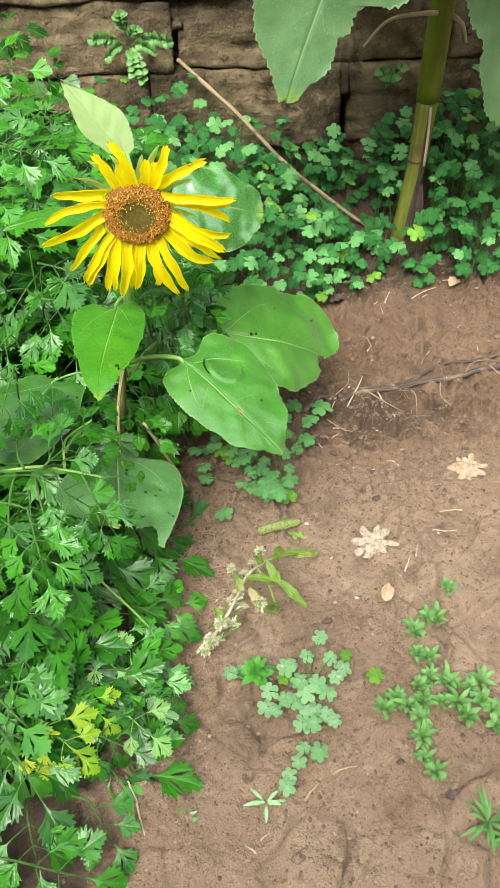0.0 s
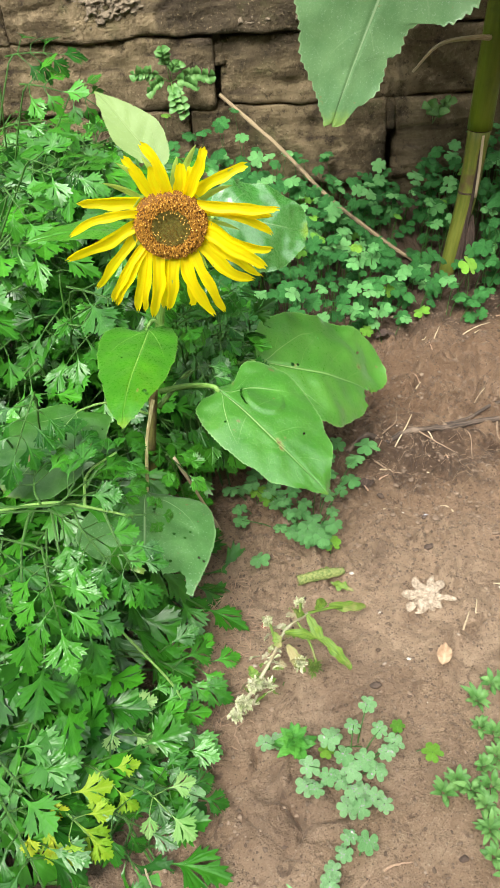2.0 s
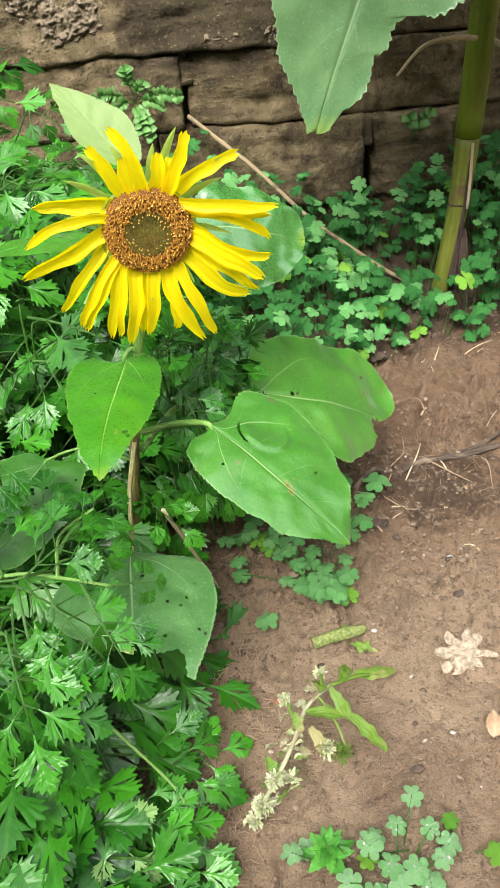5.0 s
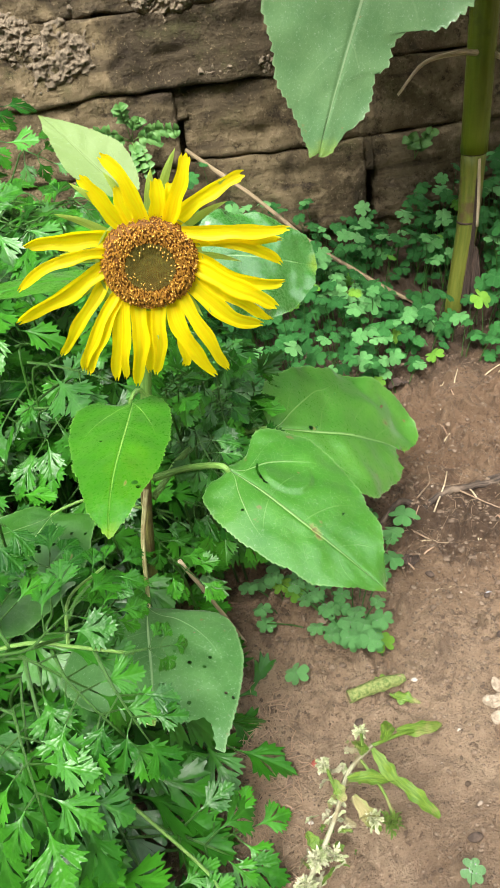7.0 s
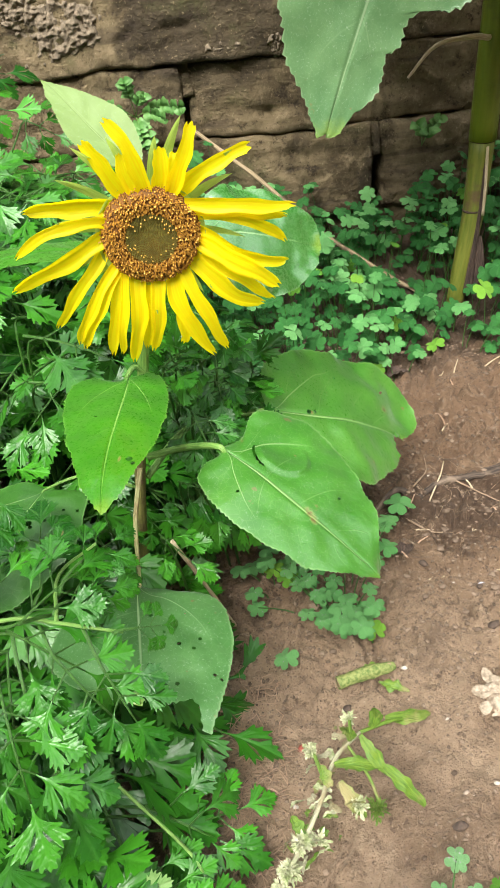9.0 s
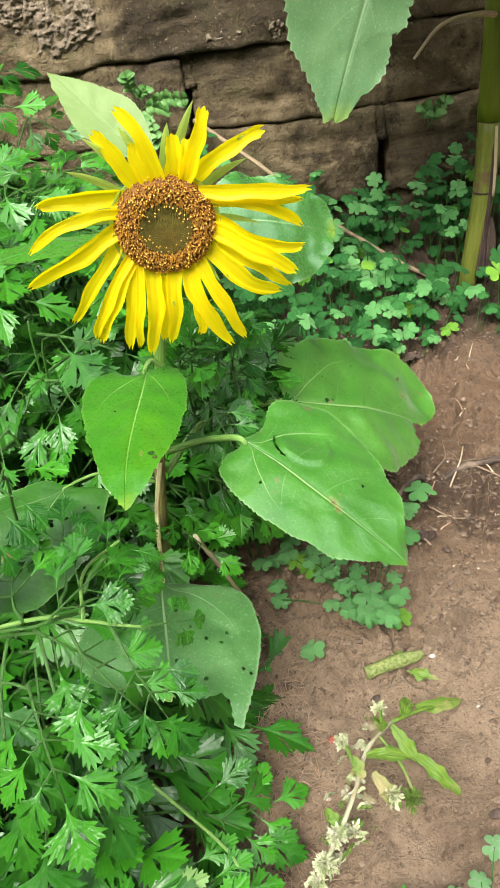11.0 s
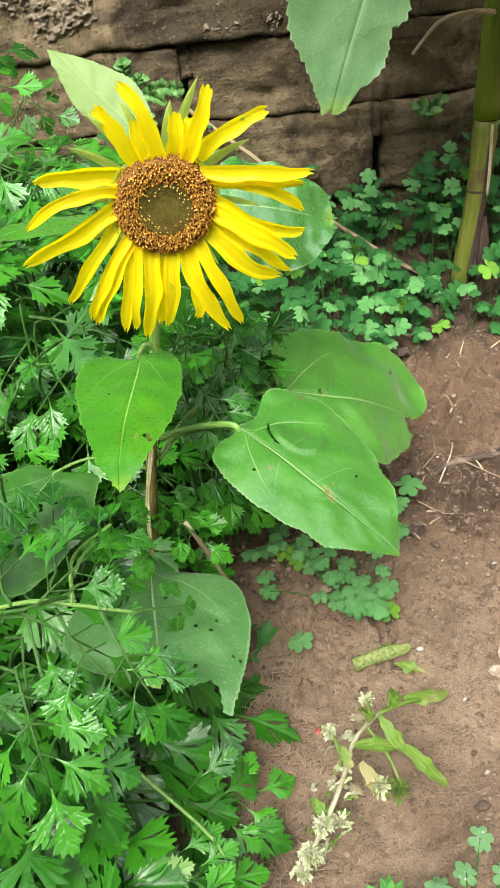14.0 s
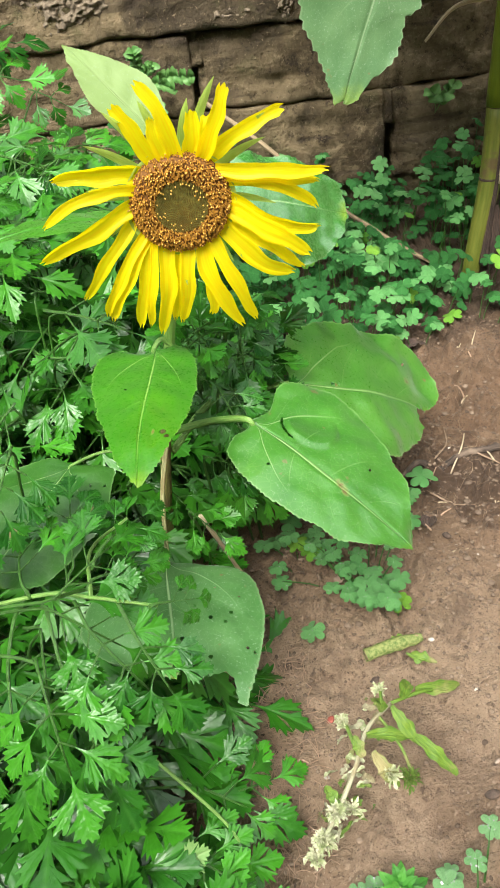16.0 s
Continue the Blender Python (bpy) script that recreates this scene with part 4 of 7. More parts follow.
    sunflower_leaf(plant, (-0.1716, 0.0479, 0.2159), (-0.2406, -0.0442, 0.1883), (0.0, -0.30, 1), 0, LEAF_E, 5,
                   [(-0.100, 0.061, 0.190), (-0.14, 0.058, 0.215)], 0.0014, arch=0.04, cup=-0.05, teeth=36, jag=0.8, ruffle=0.03, label="dark leaf eaten full of holes",
                   left=[(0, 0), (0.027, -0.192), (0.206, -0.388), (0.504, -0.481), (0.803, -0.325), (1, 0)],
                   right=[(0, 0), (-0.097, 0.241), (-0.013, 0.316), (0.197, 0.415), (0.356, 0.462), (0.457, 0.428), (0.636, 0.406), (0.866, 0.312), (1, 0)],
                   holes=[(0.292, 0.073, 0.022), (0.31, 0.10, 0.014), (0.392, 0.053, 0.024), (0.40, 0.025, 0.018), (0.567, -0.078, 0.028), (0.557, 0.102, 0.014), (0.555, 0.183, 0.016), (0.225, 0.159, 0.012), (0.10, 0.22, 0.012), (0.06, 0.30, 0.010)])
    sunflower_leaf(plant, (-0.0504, 0.1043, 0.4377), (-0.1056, 0.1475, 0.4966), (0.35, -0.75, 0.6), 0, LEAF_C, 6,
                   [(-0.056, 0.062, 0.385), (-0.048, 0.085, 0.415)], 0.002, arch=0.03, cup=0.05, teeth=34, jag=0.9, ruffle=0.015,
                   left=[(0, 0), (0.029, -0.105), (0.136, -0.181), (0.335, -0.253), (0.507, -0.230), (0.703, -0.151), (0.889, -0.070), (1, 0)],
                   right=[(0, 0), (0.075, 0.119), (0.159, 0.165), (0.316, 0.225), (0.455, 0.237), (0.682, 0.156), (0.85, 0.078), (1, 0)])
    sunflower_leaf(plant, (-0.0116, 0.0974, 0.3892), (0.0832, 0.1384, 0.3485), (-0.05, -0.7, 0.75), 0, LEAF_G, 7,
                   [(-0.062, 0.064, 0.352), (-0.035, 0.078, 0.375)], 0.0022, arch=0.05, cup=-0.04, teeth=36, jag=0.9, ruffle=0.07,
                   left=[(0, 0), (-0.032, -0.247), (0.071, -0.403), (0.291, -0.455), (0.51, -0.443), (0.693, -0.365), (0.885, -0.195), (1, 0)],
                   right=[(0, 0), (0.055, 0.228), (0.206, 0.366), (0.398, 0.408), (0.609, 0.366), (0.812, 0.267), (0.969, 0.16), (1, 0)])
    sunflower_leaf(plant, (-0.085, 0.060, 0.402), (-0.170, 0.030, 0.410), (0.0, 0.05, 1), 0.026, LEAF_H, 8,
                   [(-0.060, 0.062, 0.365), (-0.07, 0.062, 0.39)], 0.002, lobe=0.10, arch=0.06, cup=-0.05, ruffle=0.015)


sunflower()


# ---- the tall sunflower by the wall ----
def tall_sunflower():
    plant = thing("tall_sunflower", (0.398, 0.650, relief(0.398, 0.650)), "tall sunflower, thick green stalk split and brown at its foot", "sunflower")
    foot = smooth_line([(0.392, 0.650, -0.02), (0.401, 0.650, 0.05), (0.418, 0.650, 0.16), (0.425, 0.650, 0.268)], 6)
    v, f, uv = tube(foot, [0.0130 + 0.0055 * i / (len(foot) - 1) for i in range(len(foot))], 16)
    under(part("stalk_foot", Geo().add(v, f, uv), BIG_DRY, label="weathered yellow-brown foot of the stalk"), plant)
    top = smooth_line([(0.425, 0.650, 0.268), (0.435, 0.650, 0.46), (0.452, 0.652, 0.72), (0.486, 0.655, 1.22)], 7)
    v, f, uv = tube(top, [0.0200] + [0.0198] * (len(top) - 1), 16)
    under(part("stalk", Geo().add(v, f, uv), BIG_STALK, label="thick smooth green stalk"), plant)
    for z, x, r in ((0.268, 0.4255, 0.0194), (0.165, 0.4180, 0.0174)):
        v, f, uv = tube([(x, 0.650, z - 0.0018), (x, 0.650, z), (x, 0.650, z + 0.0018)], [r - 0.0008, r, r - 0.0008], 16)
        under(part("node_ring", Geo().add(v, f, uv), SPLIT), plant)
    v, f, uv = tube(smooth_line([(0.424, 0.6335, 0.262), (0.4225, 0.6338, 0.17), (0.4165, 0.6348, 0.10), (0.410, 0.6360, 0.03)], 5), [0.0012, 0.0016, 0.002, 0.0026, 0.003, 0.003, 0.0035, 0.0035, 0.004, 0.004, 0.005, 0.005, 0.006, 0.006, 0.007, 0.007], 7)
    under(part("split", Geo().add(v, f, uv), SPLIT, label="dark split in the stalk"), plant)
    v, f, uv = tube(smooth_line([(0.4265, 0.6322, 0.262), (0.4270, 0.6310, 0.21), (0.426, 0.6308, 0.16)], 5), 0.0024, 6)
    under(part("peeled_strip", Geo().add(v, f, uv), STRAW, label="pale peeled strip of bark"), plant)
    v, f, uv = tube(smooth_line([(0.427, 0.636, 0.125), (0.426, 0.632, 0.075), (0.420, 0.630, 0.02)], 5), [0.002, 0.004, 0.006, 0.007, 0.008, 0.008, 0.007, 0.006, 0.005, 0.004, 0.003], 7)
    under(part("dead_sheath", Geo().add(v, f, uv), SPLIT, label="shrivelled brown sheath"), plant)
    for pts in ([(0.418, 0.634, 0.404), (0.380, 0.602, 0.413), (0.330, 0.592, 0.410), (0.293, 0.590, 0.378)], [(0.446, 0.640, 0.398), (0.462, 0.630, 0.385), (0.470, 0.625, 0.36)]):
        p = smooth_line(pts, 6)
        v, f, uv = tube(p, [0.0042 - 0.0024 * i / len(p) for i in range(len(p))], 7)
        under(part("dry_leaf_stalk", Geo().add(v, f, uv), STRAW, label="withered bare leaf stalk"), plant)
    sunflower_leaf(plant, (0.300, 0.475, 0.735), (0.1565, 0.4510, 0.3530), (-0.15, -1, 0.25), 0, LEAF_D, 12,
                   [(0.449, 0.645, 0.66), (0.40, 0.56, 0.74)], 0.006, arch=0.03, cup=0.03, teeth=52, jag=1.1, ruffle=0.03,
                   left=[(0, 0), (-0.06, -0.13), (0.05, -0.28), (0.25, -0.34), (0.48, -0.30), (0.646, -0.25), (0.707, -0.223), (0.778, -0.192), (0.843, -0.162), (0.889, -0.119), (0.929, -0.085), (0.968, -0.064), (1.006, -0.034), (0.992, -0.012), (1, 0)],
                   right=[(0, 0), (-0.06, 0.13), (0.05, 0.28), (0.25, 0.34), (0.42, 0.34), (0.546, 0.291), (0.586, 0.266), (0.616, 0.238), (0.633, 0.204), (0.640, 0.160), (0.662, 0.128), (0.694, 0.117), (0.735, 0.117), (0.765, 0.090), (0.821, 0.096), (0.880, 0.080), (0.920, 0.055), (0.980, 0.028), (1, 0)],
                   label="large drooping grey-green leaf with a toothed edge")
    sunflower_leaf(plant, (0.500, 0.530, 0.660), (0.5027, 0.4600, 0.2711), (0.1, -1, 0.25), 0, LEAF_D, 13,
                   [(0.452, 0.650, 0.64), (0.478, 0.60, 0.68)], 0.005, arch=0.03, cup=0.03, teeth=48, jag=1.1, ruffle=0.03,
                   left=[(0, 0), (-0.06, -0.10), (0.05, -0.22), (0.25, -0.29), (0.42, -0.30), (0.529, -0.268), (0.598, -0.247), (0.665, -0.192), (0.736, -0.196), (0.824, -0.159), (0.906, -0.116), (0.97, -0.051), (1, 0)],
                   right=[(0, 0), (-0.06, 0.10), (0.05, 0.22), (0.25, 0.29), (0.45, 0.30), (0.62, 0.25), (0.78, 0.17), (0.92, 0.08), (1, 0)],
                   label="large drooping grey-green leaf with a toothed edge")

    # unseen leaves overhead, added to shade the clover and the wall on the right
    for k, (z, ang, length) in enumerate(((0.86, 200, 0.34), (0.92, 60, 0.34), (0.96, -40, 0.36), (1.02, 140, 0.34), (1.08, 250, 0.34), (1.12, 10, 0.32), (1.18, 310, 0.28), (0.90, 160, 0.36), (0.98, 215, 0.36), (0.94, -80, 0.36), (1.04, -10, 0.36), (1.10, 190, 0.34), (1.06, -110, 0.34), (0.88, -60, 0.40), (0.84, -95, 0.40), (0.90, -30, 0.40), (0.96, -75, 0.40), (1.00, -45, 0.40), (0.92, -120, 0.36), (0.86, -128, 0.42), (0.90, -142, 0.42), (0.82, -108, 0.42), (0.95, -134, 0.40), (0.88, -100, 0.42))):
        d = Vector((math.cos(radians(ang)), math.sin(radians(ang)), 0))
        c = Vector((0.462 + (z - 0.86) * 0.07, 0.654, z - 0.02))
        b = c + d * 0.13 + Vector((0, 0, 0.06))
        t = b + d * length * 0.85 + Vector((0, 0, -length * 0.5))
        if t.y > 0.90:
            continue
        sunflower_leaf(plant, b, t, (0, 0, 1), 0.14, LEAF_D, 20 + k, [c, c + d * 0.06 + Vector((0, 0, 0.04))], 0.006, lobe=0.12, arch=0.10, cup=0.05, teeth=30, ruffle=0.02, nu=48, peak=0.32, label="large drooping grey-green leaf with a toothed edge")


tall_sunflower()


# ---- parsley ----
HALF_LEAFLET = [(0, 0.012), (0.12, 0.020), (0.22, 0.050), (0.30, 0.130), (0.350, 0.215), (0.385, 0.300), (0.420, 0.388), (0.458, 0.305), (0.505, 0.370), (0.555, 0.440), (0.562, 0.338), (0.622, 0.376), (0.685, 0.400), (0.648, 0.290), (0.710, 0.290), (0.760, 0.272), (0.600, 0.165), (0.390, 0.040),
                (0.570, 0.085), (0.655, 0.135), (0.700, 0.200), (0.752, 0.250), (0.758, 0.160), (0.820, 0.185), (0.880, 0.200), (0.862, 0.112), (0.920, 0.115), (0.965, 0.092), (0.945, 0.040), (1.02, 0.0)]


def leaflet(g, m, size, rnd):
    """A parsley leaflet: a lobed blade with blunt teeth on both sides of its midrib."""
    size *= 1.22
    fold, drop, roll = rnd.uniform(-0.05, 0.28), rnd.uniform(0.0, 0.55), rnd.uniform(-0.35, 0.35)
    wave = Vector((rnd.uniform(0, 50), rnd.uniform(0, 50), 0))
    for s in (-1, 1):
        wide = rnd.uniform(0.82, 1.18)
        v, uv = [], []

        def put(x, y):
            q = Vector((x * 3.2, s * y * 3.2, 0)) + wave
            z = -drop * x * x + fold * y - 0.5 * abs(drop) * y * y + roll * s * y * x + 0.05 * noise.noise(q) * (0.3 + y * 2)
            v.append((size * x, size * y * s, size * z))
            uv.append((x, 0.5 + y * s))
            return len(v) - 1

        f = []
        edge = []
        for x, y in HALF_LEAFLET:
            k = rnd.uniform(0.93, 1.07) if 0.02 < y else 1.0
            edge.append((x * (0.5 + 0.5 * k), y * wide * k))
        edge = [(p.x, max(0.0, p.y)) for p in smooth_line([(x, y, 0) for x, y in edge], 2)]
        fans = [((0.26, 0.0), edge[:35]), ((0.50, 0.0), edge[34:])]
        for (cx, cy), run in fans:
            c = put(cx, cy)
            mid = [put(cx + (x - cx) * 0.55, cy + (y - cy) * 0.55) for x, y in run]
            rim = [put(x, y) for x, y in run]
            for i in range(len(run) - 1):
                f.append((c, mid[i + 1], mid[i]))
                f.append((mid[i], mid[i + 1], rim[i + 1], rim[i]))
        f.append((put(0.26, 0.0), put(0.50, 0.0), put(*edge[34])))
        f.append((put(0.0, 0.0), put(0.26, 0.0), put(*edge[0])))
        if s < 0:
            f = [tuple(reversed(q)) for q in f]
        g.add(v, f, uv, m)


def frond(size, rnd, pairs=2):
    """A parsley leaf: leaflets in pairs along a thin rib, and one at its end. Local x runs outward."""
    g = Geo()
    ribs = Geo()
    rib = size * (0.70 + 0.50 * pairs)
    gap = 0.72 / pairs
    droop = rnd.uniform(0.1, 0.35)

    def at(u):
        return Vector((rib * u, 0, -droop * rib * u * u))

    v, f, uv = tube([at(k / 4) for k in range(5)], [0.0011, 0.001, 0.0009, 0.0008, 0.0006], 5)
    ribs.add(v, f, uv)
    # the green core of the rib holds the leaflets together
    core = [at(0.24 + gap * k) for k in range(pairs)] + [at(1.0)]
    for p, q in zip(core, core[1:]):
        g.add([p, p + Vector((0, 0, 0.0003)), q], [(0, 1, 2)], [(0, 0.5)] * 3, None)
    leaflet(g, Matrix.Translation(at(1.0)) @ pose(0, 0, 0, 0, rnd.uniform(0, 25), 0), size, rnd)
    for k in range(pairs):
        u = 0.24 + gap * k
        for s in (-1, 1):
            d = size * (0.55 - 0.36 * k / pairs) * rnd.uniform(0.8, 1.2)
            m = Matrix.Translation(at(u)) @ pose(0, 0, 0, 0, 0, s * rnd.uniform(48, 68))
            v, f, uv = tube([m @ Vector((0, 0, 0)), m @ Vector((d, 0, 0.1 * d))], [0.0008, 0.0006], 5)
            ribs.add(v, f, uv)
            p = at(u)
            g.add([p, p + Vector((0, 0, 0.0003)), m @ Vector((d, 0, 0.1 * d))], [(0, 1, 2)], [(0, 0.5)] * 3, None)
            leaflet(g, m @ Matrix.Translation((d, 0, 0.1 * d)) @ pose(0, 0, 0, rnd.uniform(-25, 25), rnd.uniform(-5, 25), -s * 8), size * rnd.uniform(0.75, 0.95), rnd)
    return g, ribs


PRND = random.Random(21)
FRONDS = []
for k in range(14):
    g1, g2 = frond(1.0 * PRND.uniform(0.027, 0.035), PRND, 2 + (k % 3 == 2))
    FRONDS.append((g1.mesh("leaf", [PARSLEY]), g2.mesh("rib", [STALK_HERB])))
YELLOWS = [frond(0.030, PRND, 1) for k in range(2)]
YELLOWS = [(a.mesh("leaf", [mt]), b.mesh("rib", [STALK])) for (a, b), mt in zip(YELLOWS, (PARSLEY_PALE, PARSLEY_DRY))]


def parsley_leaf(plant, root, head, rnd, size=1.0, variant=None, out=None, normal=None):
    """One leaf on its stalk, from root up to head, with the blade spread towards out."""
    fm, rm = variant or FRONDS[rnd.randrange(len(FRONDS))]
    root, head = Vector(root), Vector(head)
    d = head - root
    if out is None:
        out = Vector((d.x, d.y, 0)).normalized() * 0.6 + Vector((rnd.uniform(-1, 1), rnd.uniform(-1.1, 0.7), rnd.uniform(-0.5, 0.25)))
    if normal is None:
        normal = Vector((rnd.uniform(-0.5, 0.5), rnd.uniform(-0.9, 0.1), 1.0))
    m = frame_of(head, head + Vector(out), normal) @ Matrix.Scale(size, 4)
    ob = new("leaf", fm)
    under(ob, plant)
    ob.matrix_basis = m
    rib = new("rib", rm)
    rib.parent = ob
    sag = Vector((-d.x, -d.y, 0)) * 0.12 + Vector((0, 0, 0.10 * d.length))
    end = head + Vector(out).normalized() * 0.010 * size
    line = smooth_line([root, root.lerp(head, 0.5) + sag, head.lerp(root, 0.06), end], 3)
    v, f, uv = tube(line, [0.0015 - 0.0005 * i / (len(line) - 1) for i in range(len(line))], 5)
    under(part("stalk", Geo().add(v, f, uv), STALK_HERB), plant)


def parsley_height(x, y):
    """How tall the parsley stands; nothing below zero."""
    back = float(np.interp(y, [-0.45, -0.30, -0.15, -0.05, 0.05, 0.14, 0.25, 0.45, 0.65, 0.85], [0.02, 0.05, 0.095, 0.12, 0.16, 0.27, 0.35, 0.36, 0.31, 0.24]))
    edge = float(np.interp(y, [-0.45, -0.36, -0.30, -0.20, -0.10, -0.02, 0.06, 0.14, 0.30, 0.50, 0.75, 0.9], [-0.24, -0.20, -0.145, -0.12, -0.115, -0.135, -0.125, -0.06, 0.0, -0.05, -0.16, -0.2]))
    room = edge - x
    if room < 0:
        return -1.0
    return back * min(1.0, 0.45 + room / 0.16)


def parsley_bed():
    rnd = random.Random(31)
    crowns = []
    for y in np.arange(-0.40, 0.86, 0.135):
        for x in (-0.36, -0.235, -0.12):
            cx, cy = x + rnd.uniform(-0.04, 0.04), y + rnd.uniform(-0.04, 0.04)
            if parsley_height(cx, cy) > 0:
                crowns.append((cx, cy, thing("parsley_plant", (cx, cy, relief(cx, cy)), "bushy flat-leaved parsley plant with glossy green leaves", "parsley", "parsley in the bed")))
    for layer, (lo, hi, step) in enumerate(((0.88, 1.04, 0.046), (0.62, 0.85, 0.044), (0.36, 0.60, 0.046), (0.12, 0.34, 0.052))):
        for gy in np.arange(-0.44, 0.88, step):
            for gx in np.arange(-0.44, 0.08, step):
                x, y = gx + rnd.uniform(-0.022, 0.022), gy + rnd.uniform(-0.022, 0.022)
                h = parsley_height(x, y)
                if h < 0 or (layer > 2 and (y < -0.1 or y > 0.4)) or (layer == 2 and (y < -0.32 or y > 0.5)) or (layer == 1 and y < -0.25):
                    continue
                z = relief(x, y) + max(0.014, h * rnd.uniform(lo, hi))
                if y < -0.33 and rnd.random() < 0.35 or (layer < 2 and rnd.random() < 0.14):
                    continue
                if math.hypot(x + 0.085, y - 0.06) < 0.035 or (layer == 0 and math.hypot(x + 0.085, y) < 0.05):
                    continue
                if (x > -0.125 and -0.02 < y < 0.17 and z < 0.21) or (x > -0.16 and -0.06 < y < 0.05 and z > 0.11):
                    continue
                cx, cy, plant = min(crowns, key=lambda c: math.hypot(c[0] - x, c[1] - y))
                fx, fy = x + (cx - x) * 0.45, y + (cy - y) * 0.45 + 0.02
                pale = None
                if y < -0.26 and x > -0.24 and rnd.random() < 0.02:
                    pale = YELLOWS[rnd.randrange(2)]
                parsley_leaf(plant, (fx, fy, relief(fx, fy) - 0.004), (x, y, z), rnd, rnd.uniform(0.8, 1.2) * float(np.interp(y, [-0.3, -0.15, 0.05, 0.2, 0.5], [1.38, 1.55, 1.35, 1.32, 1.40])), pale)

    # single leaves that lean out over the sunflower's lower leaves and the soil
    plant = min(crowns, key=lambda c: math.hypot(c[0] + 0.2, c[1] + 0.08))[2]
    hero = [((-0.32, -0.10, 0.20), (-0.165, -0.112, 0.236), (0.5, 0.45, 0.15), (0, -0.6, 1), 0.85), ((-0.32, -0.11, 0.20), (-0.178, -0.105, 0.225), (0.8, -0.35, -0.5), (0.1, -0.6, 1), 1.0), ((-0.165, -0.112, 0.236), (-0.140, -0.075, 0.200), (0.4, 0.8, -0.1), (0, -0.8, 1), 0.75),
            ((-0.32, -0.10, 0.20), (-0.185, -0.130, 0.205), (0.2, -0.9, -0.5), (0, -0.5, 1), 1.0), ((-0.26, -0.12, 0.02), (-0.125, -0.140, 0.050), (0.9, -0.5, -0.2), (0, -0.4, 1), 1.05), ((-0.24, -0.14, 0.02), (-0.100, -0.152, 0.030), (1, 0.2, 0), (0, -0.4, 1), 0.95),
            ((-0.24, -0.16, 0.02), (-0.140, -0.178, 0.040), (0.8, -0.6, 0), (0, -0.4, 1), 1.1), ((-0.22, 0.03, 0.10), (-0.190, -0.010, 0.285), (-0.3, -1, -0.4), (0.2, -0.7, 1), 1.0), ((-0.24, 0.03, 0.10), (-0.235, -0.030, 0.28), (-0.6, -0.6, -0.3), (0, -0.7, 1), 1.0),
            ((-0.24, -0.05, 0.05), (-0.195, -0.085, 0.18), (0.0, -1, -0.6), (0, -0.5, 1), 1.1), ((-0.27, -0.05, 0.05), (-0.23, -0.10, 0.19), (-0.2, -1, -0.6), (0, -0.5, 1), 1.2),
           ((-0.03, 0.12, 0.02), (-0.045, 0.070, 0.215), (0.5, -0.3, -0.1), (0, -0.8, 1), 0.9)]
    hero += [((-0.33, 0.45, 0.05), (-0.235, 0.400, 0.455), (0.9, -0.3, 0.0), (0.1, -0.7, 1), 1.1), ((-0.36, 0.45, 0.05), (-0.26, 0.46, 0.475), (0.8, 0.2, 0.1), (0, -0.8, 1), 1.1), ((-0.34, 0.25, 0.05), (-0.205, 0.215, 0.425), (0.9, -0.4, -0.1), (0, -0.7, 1), 1.0),
             ((-0.34, 0.20, 0.05), (-0.215, 0.160, 0.415), (0.5, -0.8, -0.3), (0.1, -0.8, 1), 1.0), ((-0.34, 0.55, 0.05), (-0.29, 0.52, 0.46), (-0.5, -0.5, 0.0), (0, -0.8, 1), 1.1), ((-0.34, 0.55, 0.05), (-0.21, 0.55, 0.41), (0.9, -0.4, -0.3), (0, -0.8, 1), 1.0)]
    hero += [((-0.06, 0.14, 0.02), (-0.045, 0.075, 0.250), (0.3, -1, -0.3), (0, -0.8, 1), 0.8), ((-0.05, 0.15, 0.02), (-0.035, 0.095, 0.235), (0.3, -0.9, -0.3), (0, -0.8, 1), 0.75), ((-0.03, 0.18, 0.02), (-0.010, 0.170, 0.270), (0.1, -0.6, 0.3), (0, -0.8, 0.8), 0.8), ((-0.04, 0.17, 0.02), (-0.030, 0.110, 0.285), (-0.4, -0.6, 0.2), (0, -0.8, 0.8), 0.9),
            ]
    hero += [((-0.20, -0.33, 0.01), (-0.150, -0.345, 0.030), (0.5, -0.9, -0.1), (0, -0.4, 1), 0.9), ((-0.21, -0.33, 0.01), (-0.205, -0.350, 0.035), (0.2, -1, -0.2), (0, -0.4, 1), 0.9), ((-0.24, -0.38, 0.01), (-0.205, -0.392, 0.035), (0.8, -0.3, 0), (0, -0.4, 1), 1.0),
             ((-0.21, -0.27, 0.01), (-0.150, -0.285, 0.040), (0.9, -0.5, -0.1), (0, -0.4, 1), 0.9), ((-0.19, -0.24, 0.01), (-0.120, -0.262, 0.035), (0.9, -0.3, -0.1), (0, -0.4, 1), 0.9), ((-0.19, -0.21, 0.01), (-0.125, -0.225, 0.045), (0.9, -0.3, -0.1), (0, -0.4, 1), 1.0)]
